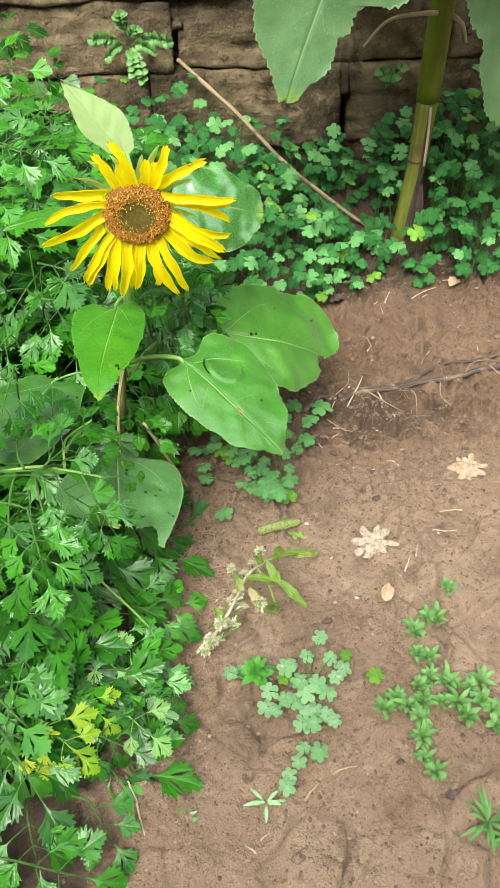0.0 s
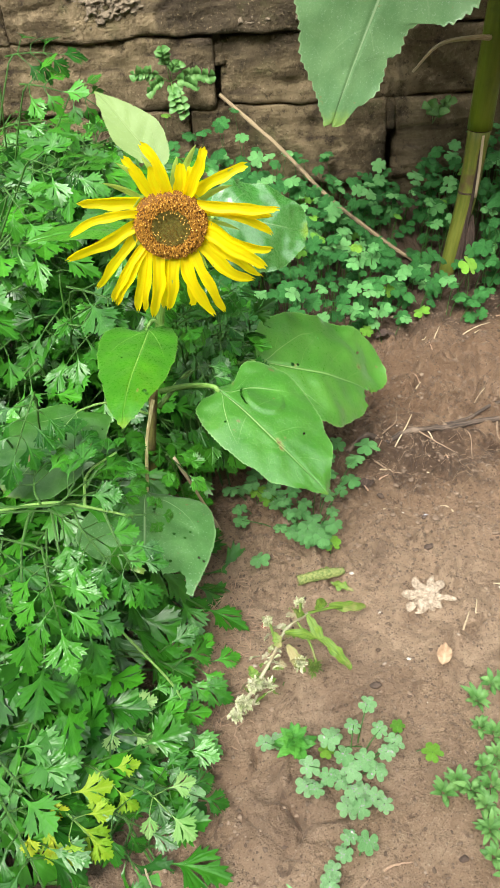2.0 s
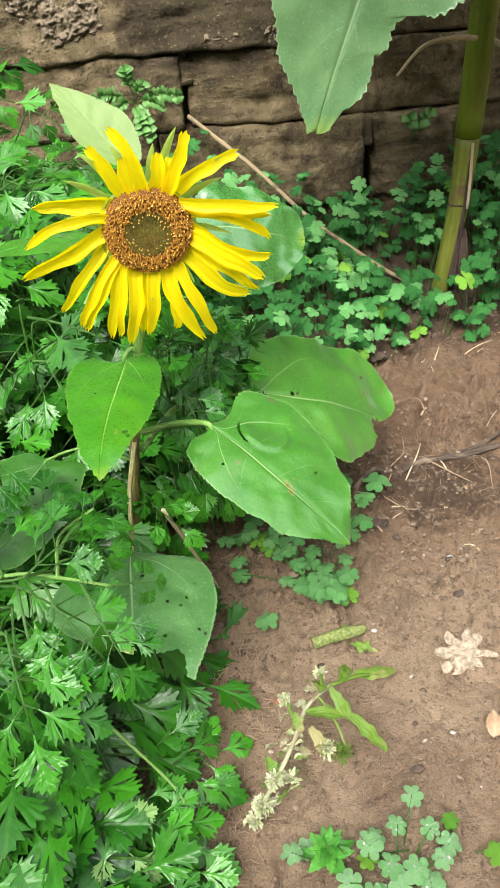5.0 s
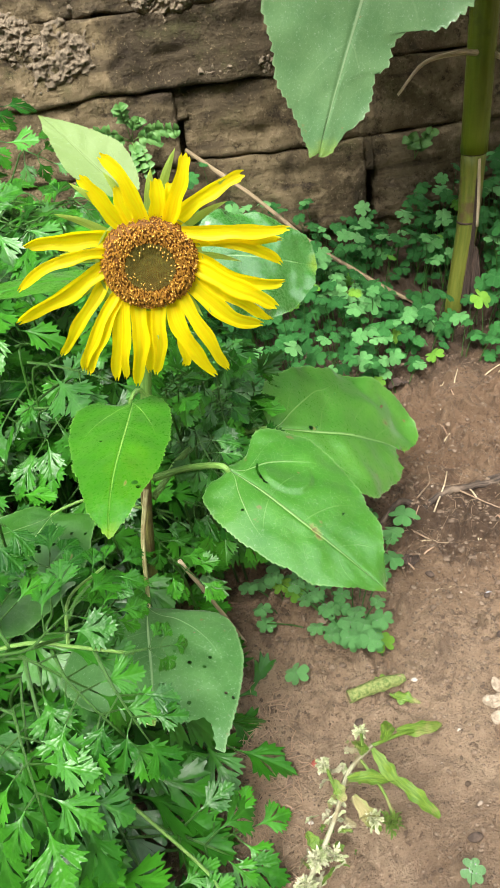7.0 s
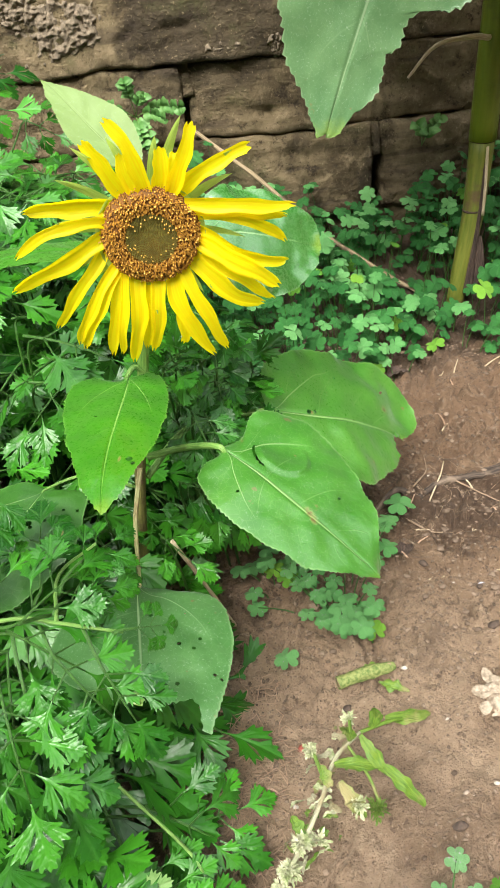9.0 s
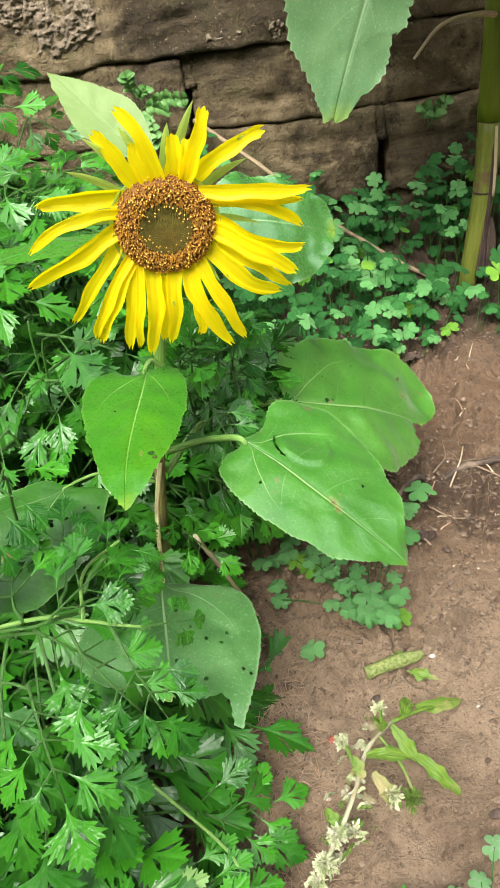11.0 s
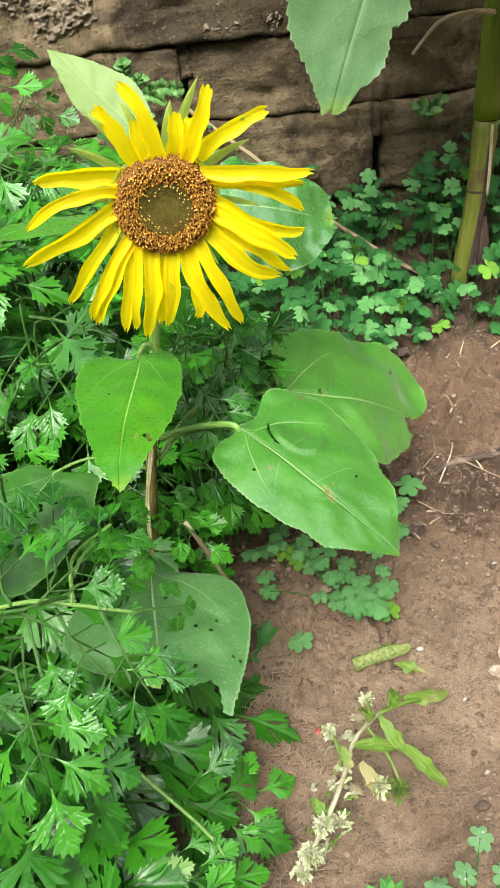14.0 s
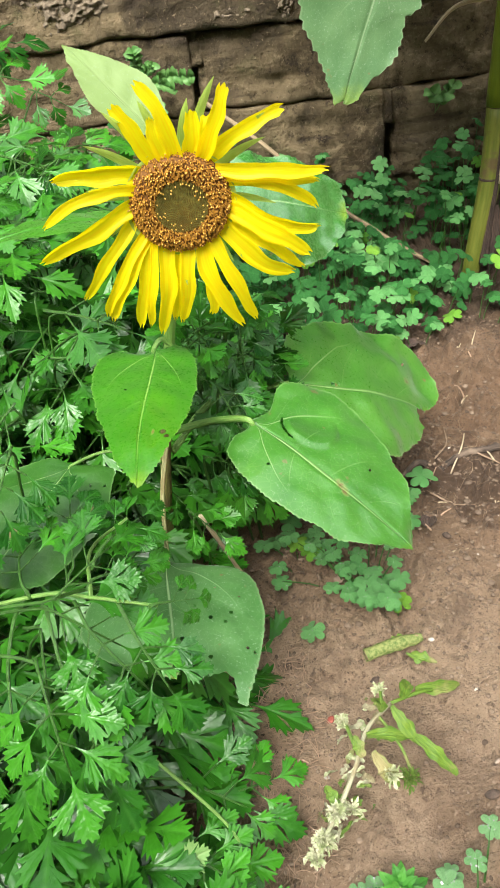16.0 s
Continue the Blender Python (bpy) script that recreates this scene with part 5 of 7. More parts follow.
    hero += [((-0.147, -0.080, 0.222), (-0.135, -0.065, 0.232), (0.8, 0.6, 0.1), (-0.1, -0.9, 1), 0.60), ((-0.165, -0.085, 0.218), (-0.160, -0.072, 0.222), (-0.1, 0.9, 0.3), (0, -0.9, 1), 0.77), ((-0.150, -0.095, 0.219), (-0.146, -0.088, 0.222), (0.9, 0.3, -0.1), (0, -0.8, 1), 0.70),
             ((-0.110, -0.116, 0.217), (-0.100, -0.112, 0.214), (0.9, 0.2, -0.3), (0, -0.8, 1), 0.42), ((-0.160, -0.098, 0.215), (-0.150, -0.120, 0.210), (0.7, -0.8, -0.5), (0.1, -0.8, 1), 1.09), ((-0.130, -0.108, 0.218), (-0.122, -0.126, 0.206), (0.5, -0.9, -0.5), (0.1, -0.8, 1), 0.90),
             ((-0.180, -0.095, 0.212), (-0.172, -0.130, 0.195), (0.3, -0.9, -0.6), (0, -0.7, 1), 1.15), ((-0.20, -0.09, 0.21), (-0.205, -0.125, 0.20), (0.0, -1, -0.5), (0, -0.7, 1), 1.15), ((-0.19, -0.088, 0.214), (-0.195, -0.080, 0.222), (-0.2, 0.8, 0.1), (0, -0.8, 1), 0.96)]
    hero += [((-0.06, 0.16, 0.02), (-0.060, 0.140, 0.222), (0.1, -0.4, 0.8), (0, -1, 0.7), 0.85), ((-0.03, 0.19, 0.02), (-0.020, 0.165, 0.215), (0.5, -0.4, 0.6), (0, -1, 0.7), 0.85), ((-0.05, 0.14, 0.02), (-0.050, 0.118, 0.192), (-0.2, -0.5, 0.7), (0, -1, 0.7), 0.8), ((-0.03, 0.16, 0.02), (-0.022, 0.135, 0.190), (0.4, -0.6, 0.4), (0, -1, 0.7), 0.85),
             ((-0.04, 0.12, 0.02), (-0.055, 0.072, 0.178), (0.7, -0.6, -0.6), (0.2, -0.9, 0.8), 0.85), ((-0.07, 0.11, 0.02), (-0.070, 0.085, 0.172), (0.6, -0.6, 0.1), (0, -1, 0.8), 0.75), ((-0.08, 0.20, 0.02), (-0.062, 0.165, 0.250), (0.3, -0.6, 0.5), (0, -1, 0.7), 0.85), ((0.0, 0.22, 0.02), (0.005, 0.200, 0.200), (0.2, -0.5, 0.5), (0, -1, 0.8), 0.85)]
    # the lit leaves beside the stem
    hero += [((-0.087, 0.167, 0.02), (-0.077, 0.137, 0.246), (0.56, -0.85, 0.02), (0.0, -0.5, 1), 0.72), ((-0.071, 0.167, 0.02), (-0.061, 0.137, 0.223), (0.6, -0.82, -0.01), (0.0, -0.5, 1), 0.79), ((-0.032, 0.173, 0.02), (-0.022, 0.143, 0.240), (0.09, -0.82, 0.1), (0.0, -0.5, 1), 0.72),
             ((-0.007, 0.166, 0.02), (0.003, 0.136, 0.221), (-0.38, -0.79, -0.16), (0.0, -0.5, 1), 0.88), ((-0.044, 0.170, 0.02), (-0.034, 0.140, 0.264), (-0.29, -0.8, 0.19), (0.0, -0.5, 1), 0.71), ((-0.027, 0.173, 0.02), (-0.017, 0.143, 0.272), (-0.02, -0.64, -0.2), (0.0, -0.5, 1), 0.84),
             ((-0.018, 0.166, 0.02), (-0.008, 0.136, 0.239), (0.25, -0.54, -0.05), (0.0, -0.5, 1), 0.73),
             ((-0.079, 0.229, 0.02), (-0.069, 0.199, 0.204), (0.34, -0.58, 0.37), (0.1, -0.6, 1), 0.90), ((-0.031, 0.247, 0.02), (-0.021, 0.217, 0.201), (-0.37, -0.71, 0.37), (0.1, -0.6, 1), 0.88), ((-0.012, 0.246, 0.02), (-0.002, 0.216, 0.188), (-0.29, -0.71, -0.05), (0.1, -0.6, 1), 0.86),
             ((-0.054, 0.233, 0.02), (-0.044, 0.203, 0.178), (-0.39, -0.81, -0.03), (0.1, -0.6, 1), 0.93), ((-0.033, 0.236, 0.02), (-0.023, 0.206, 0.156), (-0.24, -0.58, -0.12), (0.1, -0.6, 1), 0.87), ((0.006, 0.203, 0.02), (0.016, 0.173, 0.236), (-0.4, -0.55, -0.07), (0.1, -0.6, 1), 0.79),
             ((-0.015, 0.253, 0.02), (-0.005, 0.223, 0.160), (0.47, -0.78, 0.38), (0.1, -0.6, 1), 0.86), ((-0.071, 0.229, 0.02), (-0.061, 0.199, 0.234), (-0.2, -0.52, 0.21), (0.1, -0.6, 1), 0.94), ((-0.017, 0.247, 0.02), (-0.007, 0.217, 0.145), (-0.1, -0.76, -0.1), (0.1, -0.6, 1), 0.78),
             ((-0.047, 0.203, 0.02), (-0.037, 0.173, 0.215), (-0.1, -0.66, -0.2), (0.1, -0.6, 1), 0.89)]
    # leaves that hide the foot of the sunflower's stem
    hero += [((-0.11, 0.10, 0.02), (-0.112, 0.088, 0.150), (0.45, -0.5, -0.5), (0, -0.9, 0.7), 0.75),
             ((-0.08, 0.06, 0.02), (-0.086, 0.008, 0.182), (0.5, -0.6, -0.2), (0, -0.9, 0.8), 0.6),
            ((-0.06, 0.14, 0.02), (-0.062, 0.095, 0.285), (0.2, -0.7, 0.4), (0, -0.7, 1), 0.8)]
    for root, head, out, nrm, size in hero:
        parsley_leaf(plant, root, head, rnd, size, None, out, nrm)
    low = min(crowns, key=lambda c: math.hypot(c[0] + 0.2, c[1] + 0.30))[2]
    for (hx, hy, hz), kind, size in (((-0.196, -0.273, 0.040), 0, 1.00), ((-0.176, -0.293, 0.040), 0, 0.70), ((-0.157, -0.256, 0.040), 0, 0.70), ((-0.110, -0.280, 0.040), 1, 0.75), ((-0.149, -0.202, 0.040), 1, 0.80), ((-0.210, -0.290, 0.040), 0, 0.60)):
        parsley_leaf(low, (hx - 0.07, hy + 0.04, relief(hx - 0.07, hy + 0.04)), (hx, hy, hz + 0.012), rnd, size, YELLOWS[kind], (0.7, -0.7, -0.1), (0, -0.3, 1))

    # thick runners
    for pts, r in (([(-0.30, -0.075, 0.19), (-0.188, -0.087, 0.215), (-0.147, -0.102, 0.220), (-0.125, -0.112, 0.222), (-0.105, -0.112, 0.212)], 0.0017),
                   ([(-0.30, -0.02, 0.02), (-0.200, -0.085, 0.085), (-0.168, -0.106, 0.095), (-0.141, -0.138, 0.090), (-0.097, -0.174, 0.050), (-0.085, -0.190, 0.040)], 0.0018),
                   ([(-0.147, -0.102, 0.220), (-0.148, -0.064, 0.225), (-0.119, -0.055, 0.240)], 0.0015)):
        p = smooth_line(pts, 6)
        v, f, uv = tube(p, [r * (1 - 0.4 * i / len(p)) for i in range(len(p))], 7)
        under(part("runner", Geo().add(v, f, uv), STALK, label="long pale green leaf stalk"), plant)

parsley_bed()


# ---- clover ----
def clover_blade(rnd):
    """Three notched, heart-shaped leaflets round one point, one unit across."""
    g = Geo()
    outline = [(0.0, 0.03), (0.07, 0.14), (0.155, 0.25), (0.26, 0.335), (0.365, 0.345), (0.455, 0.280), (0.500, 0.175), (0.470, 0.070), (0.385, 0.0)]
    for k in range(3):
        m = pose(0, 0, 0, 0, rnd.uniform(2, 18), 120 * k + rnd.uniform(-10, 10))
        v, uv, f = [], [], []
        fold = rnd.uniform(0.02, 0.18)
        grow = rnd.uniform(0.9, 1.1)
        for x, w in outline:
            x, w = x * grow, w * grow
            bow = -0.25 * x * x
            v += [(x, w, bow + fold * w), (min(x, 0.385 * grow), 0, bow), (x, -w, bow + fold * w)]
            uv += [(x, 0.5 + w), (x, 0.5), (x, 0.5 - w)]
        for i in range(len(outline) - 1):
            a = i * 3
            f += [(a, a + 1, a + 4, a + 3), (a + 1, a + 2, a + 5, a + 4)]
        g.add(v, f, uv, m)
    return g


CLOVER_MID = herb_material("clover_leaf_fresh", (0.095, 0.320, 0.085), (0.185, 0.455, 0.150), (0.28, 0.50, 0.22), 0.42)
CRND = random.Random(51)
CLOVERS = {mt.name: [clover_blade(CRND).mesh("leaf", [mt]) for k in range(6)] for mt in (CLOVER, CLOVER_MID, CLOVER_LIT, CLOVER_DEW)}


DROPS = []


def clover_leaf(plant, root, head, across, rnd, mt=CLOVER, normal=None):
    """A clover leaf on its thread of a stalk."""
    normal = Vector(normal or (rnd.uniform(-0.4, 0.4), rnd.uniform(-1.5, -0.3), 1.0))
    a = rnd.uniform(0, 6.28)
    m = frame_of(head, Vector(head) + Vector((math.cos(a), math.sin(a), 0)), normal) @ Matrix.Scale(across, 4)
    ob = under(new("leaf", CLOVERS[mt.name][rnd.randrange(6)]), plant)
    ob.matrix_basis = m
    if mt is CLOVER_DEW or (mt is CLOVER_MID and head[1] < 0.1):
        for k in range(11 if mt is CLOVER_DEW else 3):
            b, r = rnd.uniform(0, 6.28), rnd.uniform(0.05, 0.42)
            DROPS.append((m @ Vector((r * math.cos(b), r * math.sin(b), -0.20 * r * r)), rnd.uniform(0.00035, 0.0007) * (1.7 if k == 0 and mt is CLOVER_DEW else 0.9)))
    d = Vector(head) - Vector(root)
    v, f, uv = tube(bend(root, head, (-d.x * 0.15, -d.y * 0.15, d.length * 0.06), 4), [0.0009, 0.0008, 0.0007, 0.0007, 0.0006], 4, False)
    under(part("stalk", Geo().add(v, f, uv), STALK_HERB), plant)


def clover_height(x, y):
    """How tall the clover by the wall stands; nothing below zero."""
    front = float(np.interp(x, [-0.2, 0.0, 0.10, 0.20, 0.30, 0.36, 0.42, 0.50, 0.58, 0.8], [0.16, 0.20, 0.31, 0.435, 0.480, 0.49, 0.47, 0.45, 0.49, 0.51]))
    if y < front:
        return -1.0
    top = float(np.interp(x, [-0.2, 0.05, 0.14, 0.22, 0.30, 0.36, 0.50, 0.62, 0.8], [0.20, 0.17, 0.145, 0.105, 0.075, 0.10, 0.16, 0.2, 0.2]))
    return top * min(1.0, 0.50 + (y - front) / 0.22) * (1 + 0.4 * max(0.0, (y - 0.84) / 0.1) * (x < 0.38))


def clover_bed():
    rnd = random.Random(61)
    clumps = []
    for cy in np.arange(0.20, 0.95, 0.15):
        for cx in np.arange(-0.12, 0.86, 0.16):
            x, y = cx + rnd.uniform(-0.03, 0.03), cy + rnd.uniform(-0.03, 0.03)
            if clover_height(x, y) > 0:
                clumps.append((x, y, thing("clover_plant", (x, y, relief(x, y)), "low green clover growing thickly at the foot of the wall", "clover", "clover by the wall")))
    for layer, (lo, hi, step) in enumerate(((0.78, 1.12, 0.030), (0.45, 0.78, 0.034), (0.18, 0.45, 0.040))):
        for gy in np.arange(0.16, 0.93, step):
            for gx in np.arange(-0.14, 0.80, step):
                x, y = gx + rnd.uniform(-0.016, 0.016), gy + rnd.uniform(-0.016, 0.016)
                h = clover_height(x, y)
                if h < 0 or math.hypot(x - 0.405, (y - 0.62) * 0.6) < 0.036 or y > 0.92:
                    continue
                if noise.noise(Vector((x * 13, y * 13, 2))) < (-0.45 if y > 0.62 else -0.36 if clover_height(x, y - 0.07) > 0 else -0.22) and layer < 2:
                    continue
                cx, cy, plant = min(clumps, key=lambda c: math.hypot(c[0] - x, c[1] - y))
                z = relief(x, y) + max(0.012, h * rnd.uniform(lo, hi))
                if 0.06 < x < 0.36:
                    # the leaning stick presses the clover before it down
                    sy, sz = 0.942 - 0.667 * x, 0.288 - 0.785 * x
                    if sy - 0.40 < y < sy + 0.03:
                        z = max(relief(x, y) + 0.012, min(z, sz + 0.39 * (sy - y) - 0.044))
                rx, ry = x + rnd.uniform(-0.025, 0.025), min(0.92, y + rnd.uniform(0.0, 0.04))
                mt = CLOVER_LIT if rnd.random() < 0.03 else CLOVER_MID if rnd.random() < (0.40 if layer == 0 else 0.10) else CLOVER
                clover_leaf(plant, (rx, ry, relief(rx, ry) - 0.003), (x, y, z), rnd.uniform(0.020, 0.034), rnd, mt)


def clover_patch(name_at, leaves, label, seed, mt=CLOVER, across=0.024, height=0.018, group="clover in the open soil"):
    """A small clover plant on open ground; leaves: their places."""
    rnd = random.Random(seed)
    plant = thing("clover_plant", (*name_at, relief(*name_at)), label, "clover", group)
    for x, y in leaves:
        h = height * rnd.uniform(0.6, 1.3)
        rx, ry = x + (name_at[0] - x) * 0.5, y + (name_at[1] - y) * 0.5
        clover_leaf(plant, (rx, ry, relief(rx, ry) - 0.002), (x, y, relief(x, y) + h), across * rnd.uniform(0.8, 1.15), rnd, mt, (rnd.uniform(-0.15, 0.15), rnd.uniform(-0.3, 0.0), 1))
    return plant


clover_bed()
# below the broad leaves of the sunflower
clover_patch((0.065, 0.050), [(-0.018, 0.067), (0.036, 0.063), (0.042, 0.024), (0.062, 0.038), (0.073, 0.013), (0.093, 0.029), (0.074, -0.003), (0.058, 0.010), (0.063, 0.072), (0.091, 0.065), (0.041, 0.046), (0.073, 0.050), (0.05, 0.085), (0.08, 0.09), (0.11, 0.085), (0.02, 0.09), (0.1, 0.11), (0.13, 0.12)],
             "green clover growing under the sunflower leaves", 72, CLOVER_MID, 0.020, 0.030)
clover_patch((0.06, 0.04), [(0.052, 0.030), (0.068, 0.024), (0.084, 0.020), (0.048, 0.054), (0.066, 0.004), (0.082, 0.040), (0.058, 0.060), (0.030, 0.044), (0.025, 0.070), (0.095, 0.050), (0.045, 0.035), (0.075, 0.030), (0.060, 0.020), (0.070, 0.045), (0.052, 0.045), (0.080, 0.005), (0.088, 0.035)], "green clover growing under the sunflower leaves", 83, CLOVER_MID, 0.018, 0.022)
clover_patch((0.010, 0.100), [(0.003, 0.132), (-0.020, 0.078), (0.013, 0.117), (0.041, 0.084), (-0.002, 0.104), (0.028, 0.112), (-0.030, 0.110), (-0.014, 0.125), (0.030, 0.095)], "green clover growing under the sunflower leaves", 84, CLOVER_MID, 0.021, 0.026)
clover_patch((0.119, 0.150), [(0.128, 0.114), (0.119, 0.178), (0.10, 0.15), (0.14, 0.15), (0.08, 0.13), (0.06, 0.15), (0.09, 0.18)], "green clover growing under the sunflower leaves", 82, CLOVER_MID, 0.028, 0.030)
clover_patch((0.085, 0.012), [(0.088, 0.009), (0.018, 0.088), (0.006, 0.100)], "bright yellow-green clover leaves on the soil", 73, CLOVER_LIT, 0.023, 0.026)
clover_patch((0.0, 0.004), [(0.0, 0.0)], "single round clover leaf on bare soil", 74, CLOVER_MID, 0.024, 0.014)
clover_patch((0.158, 0.170), [(0.158, 0.165)], "single clover leaf beside a broad sunflower leaf", 75, CLOVER_MID, 0.034, 0.03)
# the dewy patch in the open
clover_patch((0.065, -0.255), [(-0.009, -0.225), (0.030, -0.254), (0.034, -0.274), (0.057, -0.264), (0.076, -0.219), (0.092, -0.202), (0.057, -0.222), (0.081, -0.252), (0.111, -0.238), (0.101, -0.250), (0.060, -0.287),
                               (0.076, -0.276), (0.070, -0.295), (0.091, -0.293), (0.062, -0.248), (0.090, -0.261), (0.046, -0.262), (0.085, -0.283), (0.002, -0.219), (0.068, -0.260), (0.050, -0.232), (0.100, -0.226), (0.067, -0.277), (0.026, -0.265)],
             "grey-green clover patch with dew on open soil", 77, CLOVER_DEW, 0.0185, 0.016)
clover_patch((0.055, -0.330), [(0.057, -0.315), (0.072, -0.319), (0.050, -0.325), (0.039, -0.337), (0.035, -0.346)], "small trailing clover with dew on open soil", 78, CLOVER_DEW, 0.0175, 0.014)
clover_patch((0.12, -0.23), [(0.048, -0.236), (0.118, -0.219), (0.143, -0.252)], "bright yellow-green clover leaves on the soil", 79, CLOVER_LIT, 0.017, 0.018)
clover_patch((-0.083, -0.216), [(-0.083, -0.214)], "single clover leaf beside the parsley", 80, CLOVER_DEW, 0.024, 0.022)
clover_patch((-0.078, -0.266), [(-0.075, -0.266), (-0.095, -0.250)], "small pale clover beside the parsley", 81, CLOVER_DEW, 0.022, 0.02)


# ---- low weeds on the soil ----
WEED = herb_material("weed_leaf", (0.050, 0.165, 0.032), (0.145, 0.300, 0.085), (0.28, 0.42, 0.18), 0.4)
NETTLE = herb_material("toothed_weed_leaf", (0.030, 0.160, 0.018), (0.085, 0.290, 0.040), (0.2, 0.40, 0.1), 0.4)


def narrow_leaf(g, base, tip, normal, half, rnd, mi=0, crumple=0.0, lift=0.16, fine=False):
    """A small lance-shaped leaf."""
    m = frame_of(base, tip, normal)
    L = (Vector(tip) - Vector(base)).length
    v, uv, f = [], [], []
    n, across = (16, (-1, -0.5, 0, 0.5, 1)) if fine else (6, (-1, 0, 1))
    k = len(across)
    for i in range(n + 1):
        u = i / n
        w = half * math.sin(math.pi * (0.10 + 0.86 * u)) ** 0.8
        for s in across:
            q = Vector((u * 5, s * 1.5, L * 99 + half * 999))
            v.append((L * u, w * s * (1 + crumple * noise.noise(q)), abs(s) * w * 0.35 + L * lift * math.sin(math.pi * u) + crumple * w * noise.noise(q * 1.7)))
            uv.append((u, s * 0.5 + 0.5))
    f = [(i * k + j, i * k + k + j, i * k + k + 1 + j, i * k + 1 + j) for i in range(n) for j in range(k - 1)]
    g.add(v, f, uv, m, mi)


def rosette(at, count, length, seed, label, mt=CLOVER_DEW, half=0.0030, rise=0.35):
    """A low weed with narrow leaves round its shoots."""
    rnd = random.Random(seed)
    x, y = at
    plant = thing("weed", (x, y, relief(x, y)), label, "weed", "weeds on the soil")
    for k in range(count):
        a = k * 2.4 + rnd.uniform(-0.3, 0.3)
        u = rnd.uniform(0.6, 1.1)
        b = Vector((x + 0.002 * math.cos(a), y + 0.002 * math.sin(a), relief(x, y) + 0.002 + 0.012 * k / count))
        t = b + Vector((math.cos(a) * length * u, math.sin(a) * length * u, length * rise * rnd.uniform(0.2, 1.2)))
        g = Geo()
        narrow_leaf(g, b, t, (0, -0.1, 1), half * rnd.uniform(0.8, 1.2), rnd)
        under(part("leaf", g, mt), plant)
    return plant


WEEDS = [(0.255, -0.146), (0.219, -0.184), (0.231, -0.182), (0.202, -0.196), (0.196, -0.225), (0.208, -0.232), (0.201, -0.255), (0.217, -0.264), (0.186, -0.266), (0.159, -0.278), (0.145, -0.285), (0.169, -0.285), (0.237, -0.276),
         (0.245, -0.289), (0.253, -0.299), (0.221, -0.289), (0.204, -0.287), (0.187, -0.285), (0.176, -0.301), (0.175, -0.318), (0.172, -0.340), (0.179, -0.352), (0.252, -0.268), (0.226, -0.302), (0.251, -0.314), (0.221, -0.270)]
for k, (x, y) in enumerate(WEEDS):
    rosette((x, y), 10 + k % 5, 0.0095 + 0.0016 * (k % 4), 100 + k, "small fleshy green weed creeping on the soil", WEED, 0.0025, 0.7)
rosette((0.214, -0.400), 16, 0.026, 140, "grassy weed with long narrow leaves", WEED, 0.0017, 0.5)
rosette((0.228, -0.415), 14, 0.024, 141, "grassy weed with long narrow leaves", WEED, 0.0017, 0.5)
rosette((0.014, -0.357), 6, 0.019, 142, "small flat weed with narrow pale leaves", CLOVER_DEW, 0.0017, 0.2)


def toothed_weed(x, y, seed, label):
    """A young weed with overlapping saw-edged leaves."""
    rnd = random.Random(seed)
    plant = thing("weed", (x, y, relief(x, y)), label, "weed", "weeds on the soil")
    for k in range(18):
        a = k * 2.4 + 0.4
        length = 0.023 - 0.0008 * k
        b = Vector((x + 0.002 * math.cos(a), y + 0.002 * math.sin(a), relief(x, y) + 0.004 + 0.0016 * k))
        t = b + Vector((math.cos(a) * length, math.sin(a) * length, length * (-0.05 + 0.05 * k)))
        v, f, uv = leaf_blade(length, length * 0.27, seed + k, 0.05, 0.08, 0.15, 9, 0.02, 36, 8, 0.35, jag=5.0)
        under(part("leaf", Geo().add(v, f, uv, frame_of(b, t, (0, -0.2, 1))), NETTLE), plant)
    v, f, uv = tube([(x, y, relief(x, y) - 0.003), (x, y, relief(x, y) + 0.012), (x, y, relief(x, y) + 0.024)], 0.0012, 6)
    under(part("stem", Geo().add(v, f, uv), STALK), plant)


toothed_weed(0.019, -0.229, 143, "small toothed green weed beside the clover")


# ---- twigs, stalks and litter ----
def stick(name, points, radii, mt, label, category, group=""):
    pts = smooth_line(points, 6)
    n = len(pts)
    pts = [p + Vector((0, 1, 0.3)) * radii[0] * 0.7 * noise.noise(Vector((i * 0.7, n * 3.0, radii[0] * 500))) for i, p in enumerate(pts)]
    rr = [radii[0] + (radii[1] - radii[0]) * i / (n - 1) + 0.35 * radii[0] * noise.noise(Vector((i * 0.9, n, radii[0] * 999))) for i in range(n)]
    v, f, uv = tube(pts, rr, 8)
    return tagged(part(name, Geo().add(v, f, uv), mt), label, category, group)


stick("twig", [(0.003, 0.940, 0.287), (0.11, 0.862, 0.200), (0.195, 0.798, 0.119), (0.30, 0.733, 0.043), (0.352, 0.700, relief(0.352, 0.700) + 0.002)], (0.0040, 0.0038), TWIG, "thin dry pale brown stick leaning against the stone wall", "stick")
def on_soil(points, lift):
    return [(x, y, relief(x, y) + lift) for x, y in points]


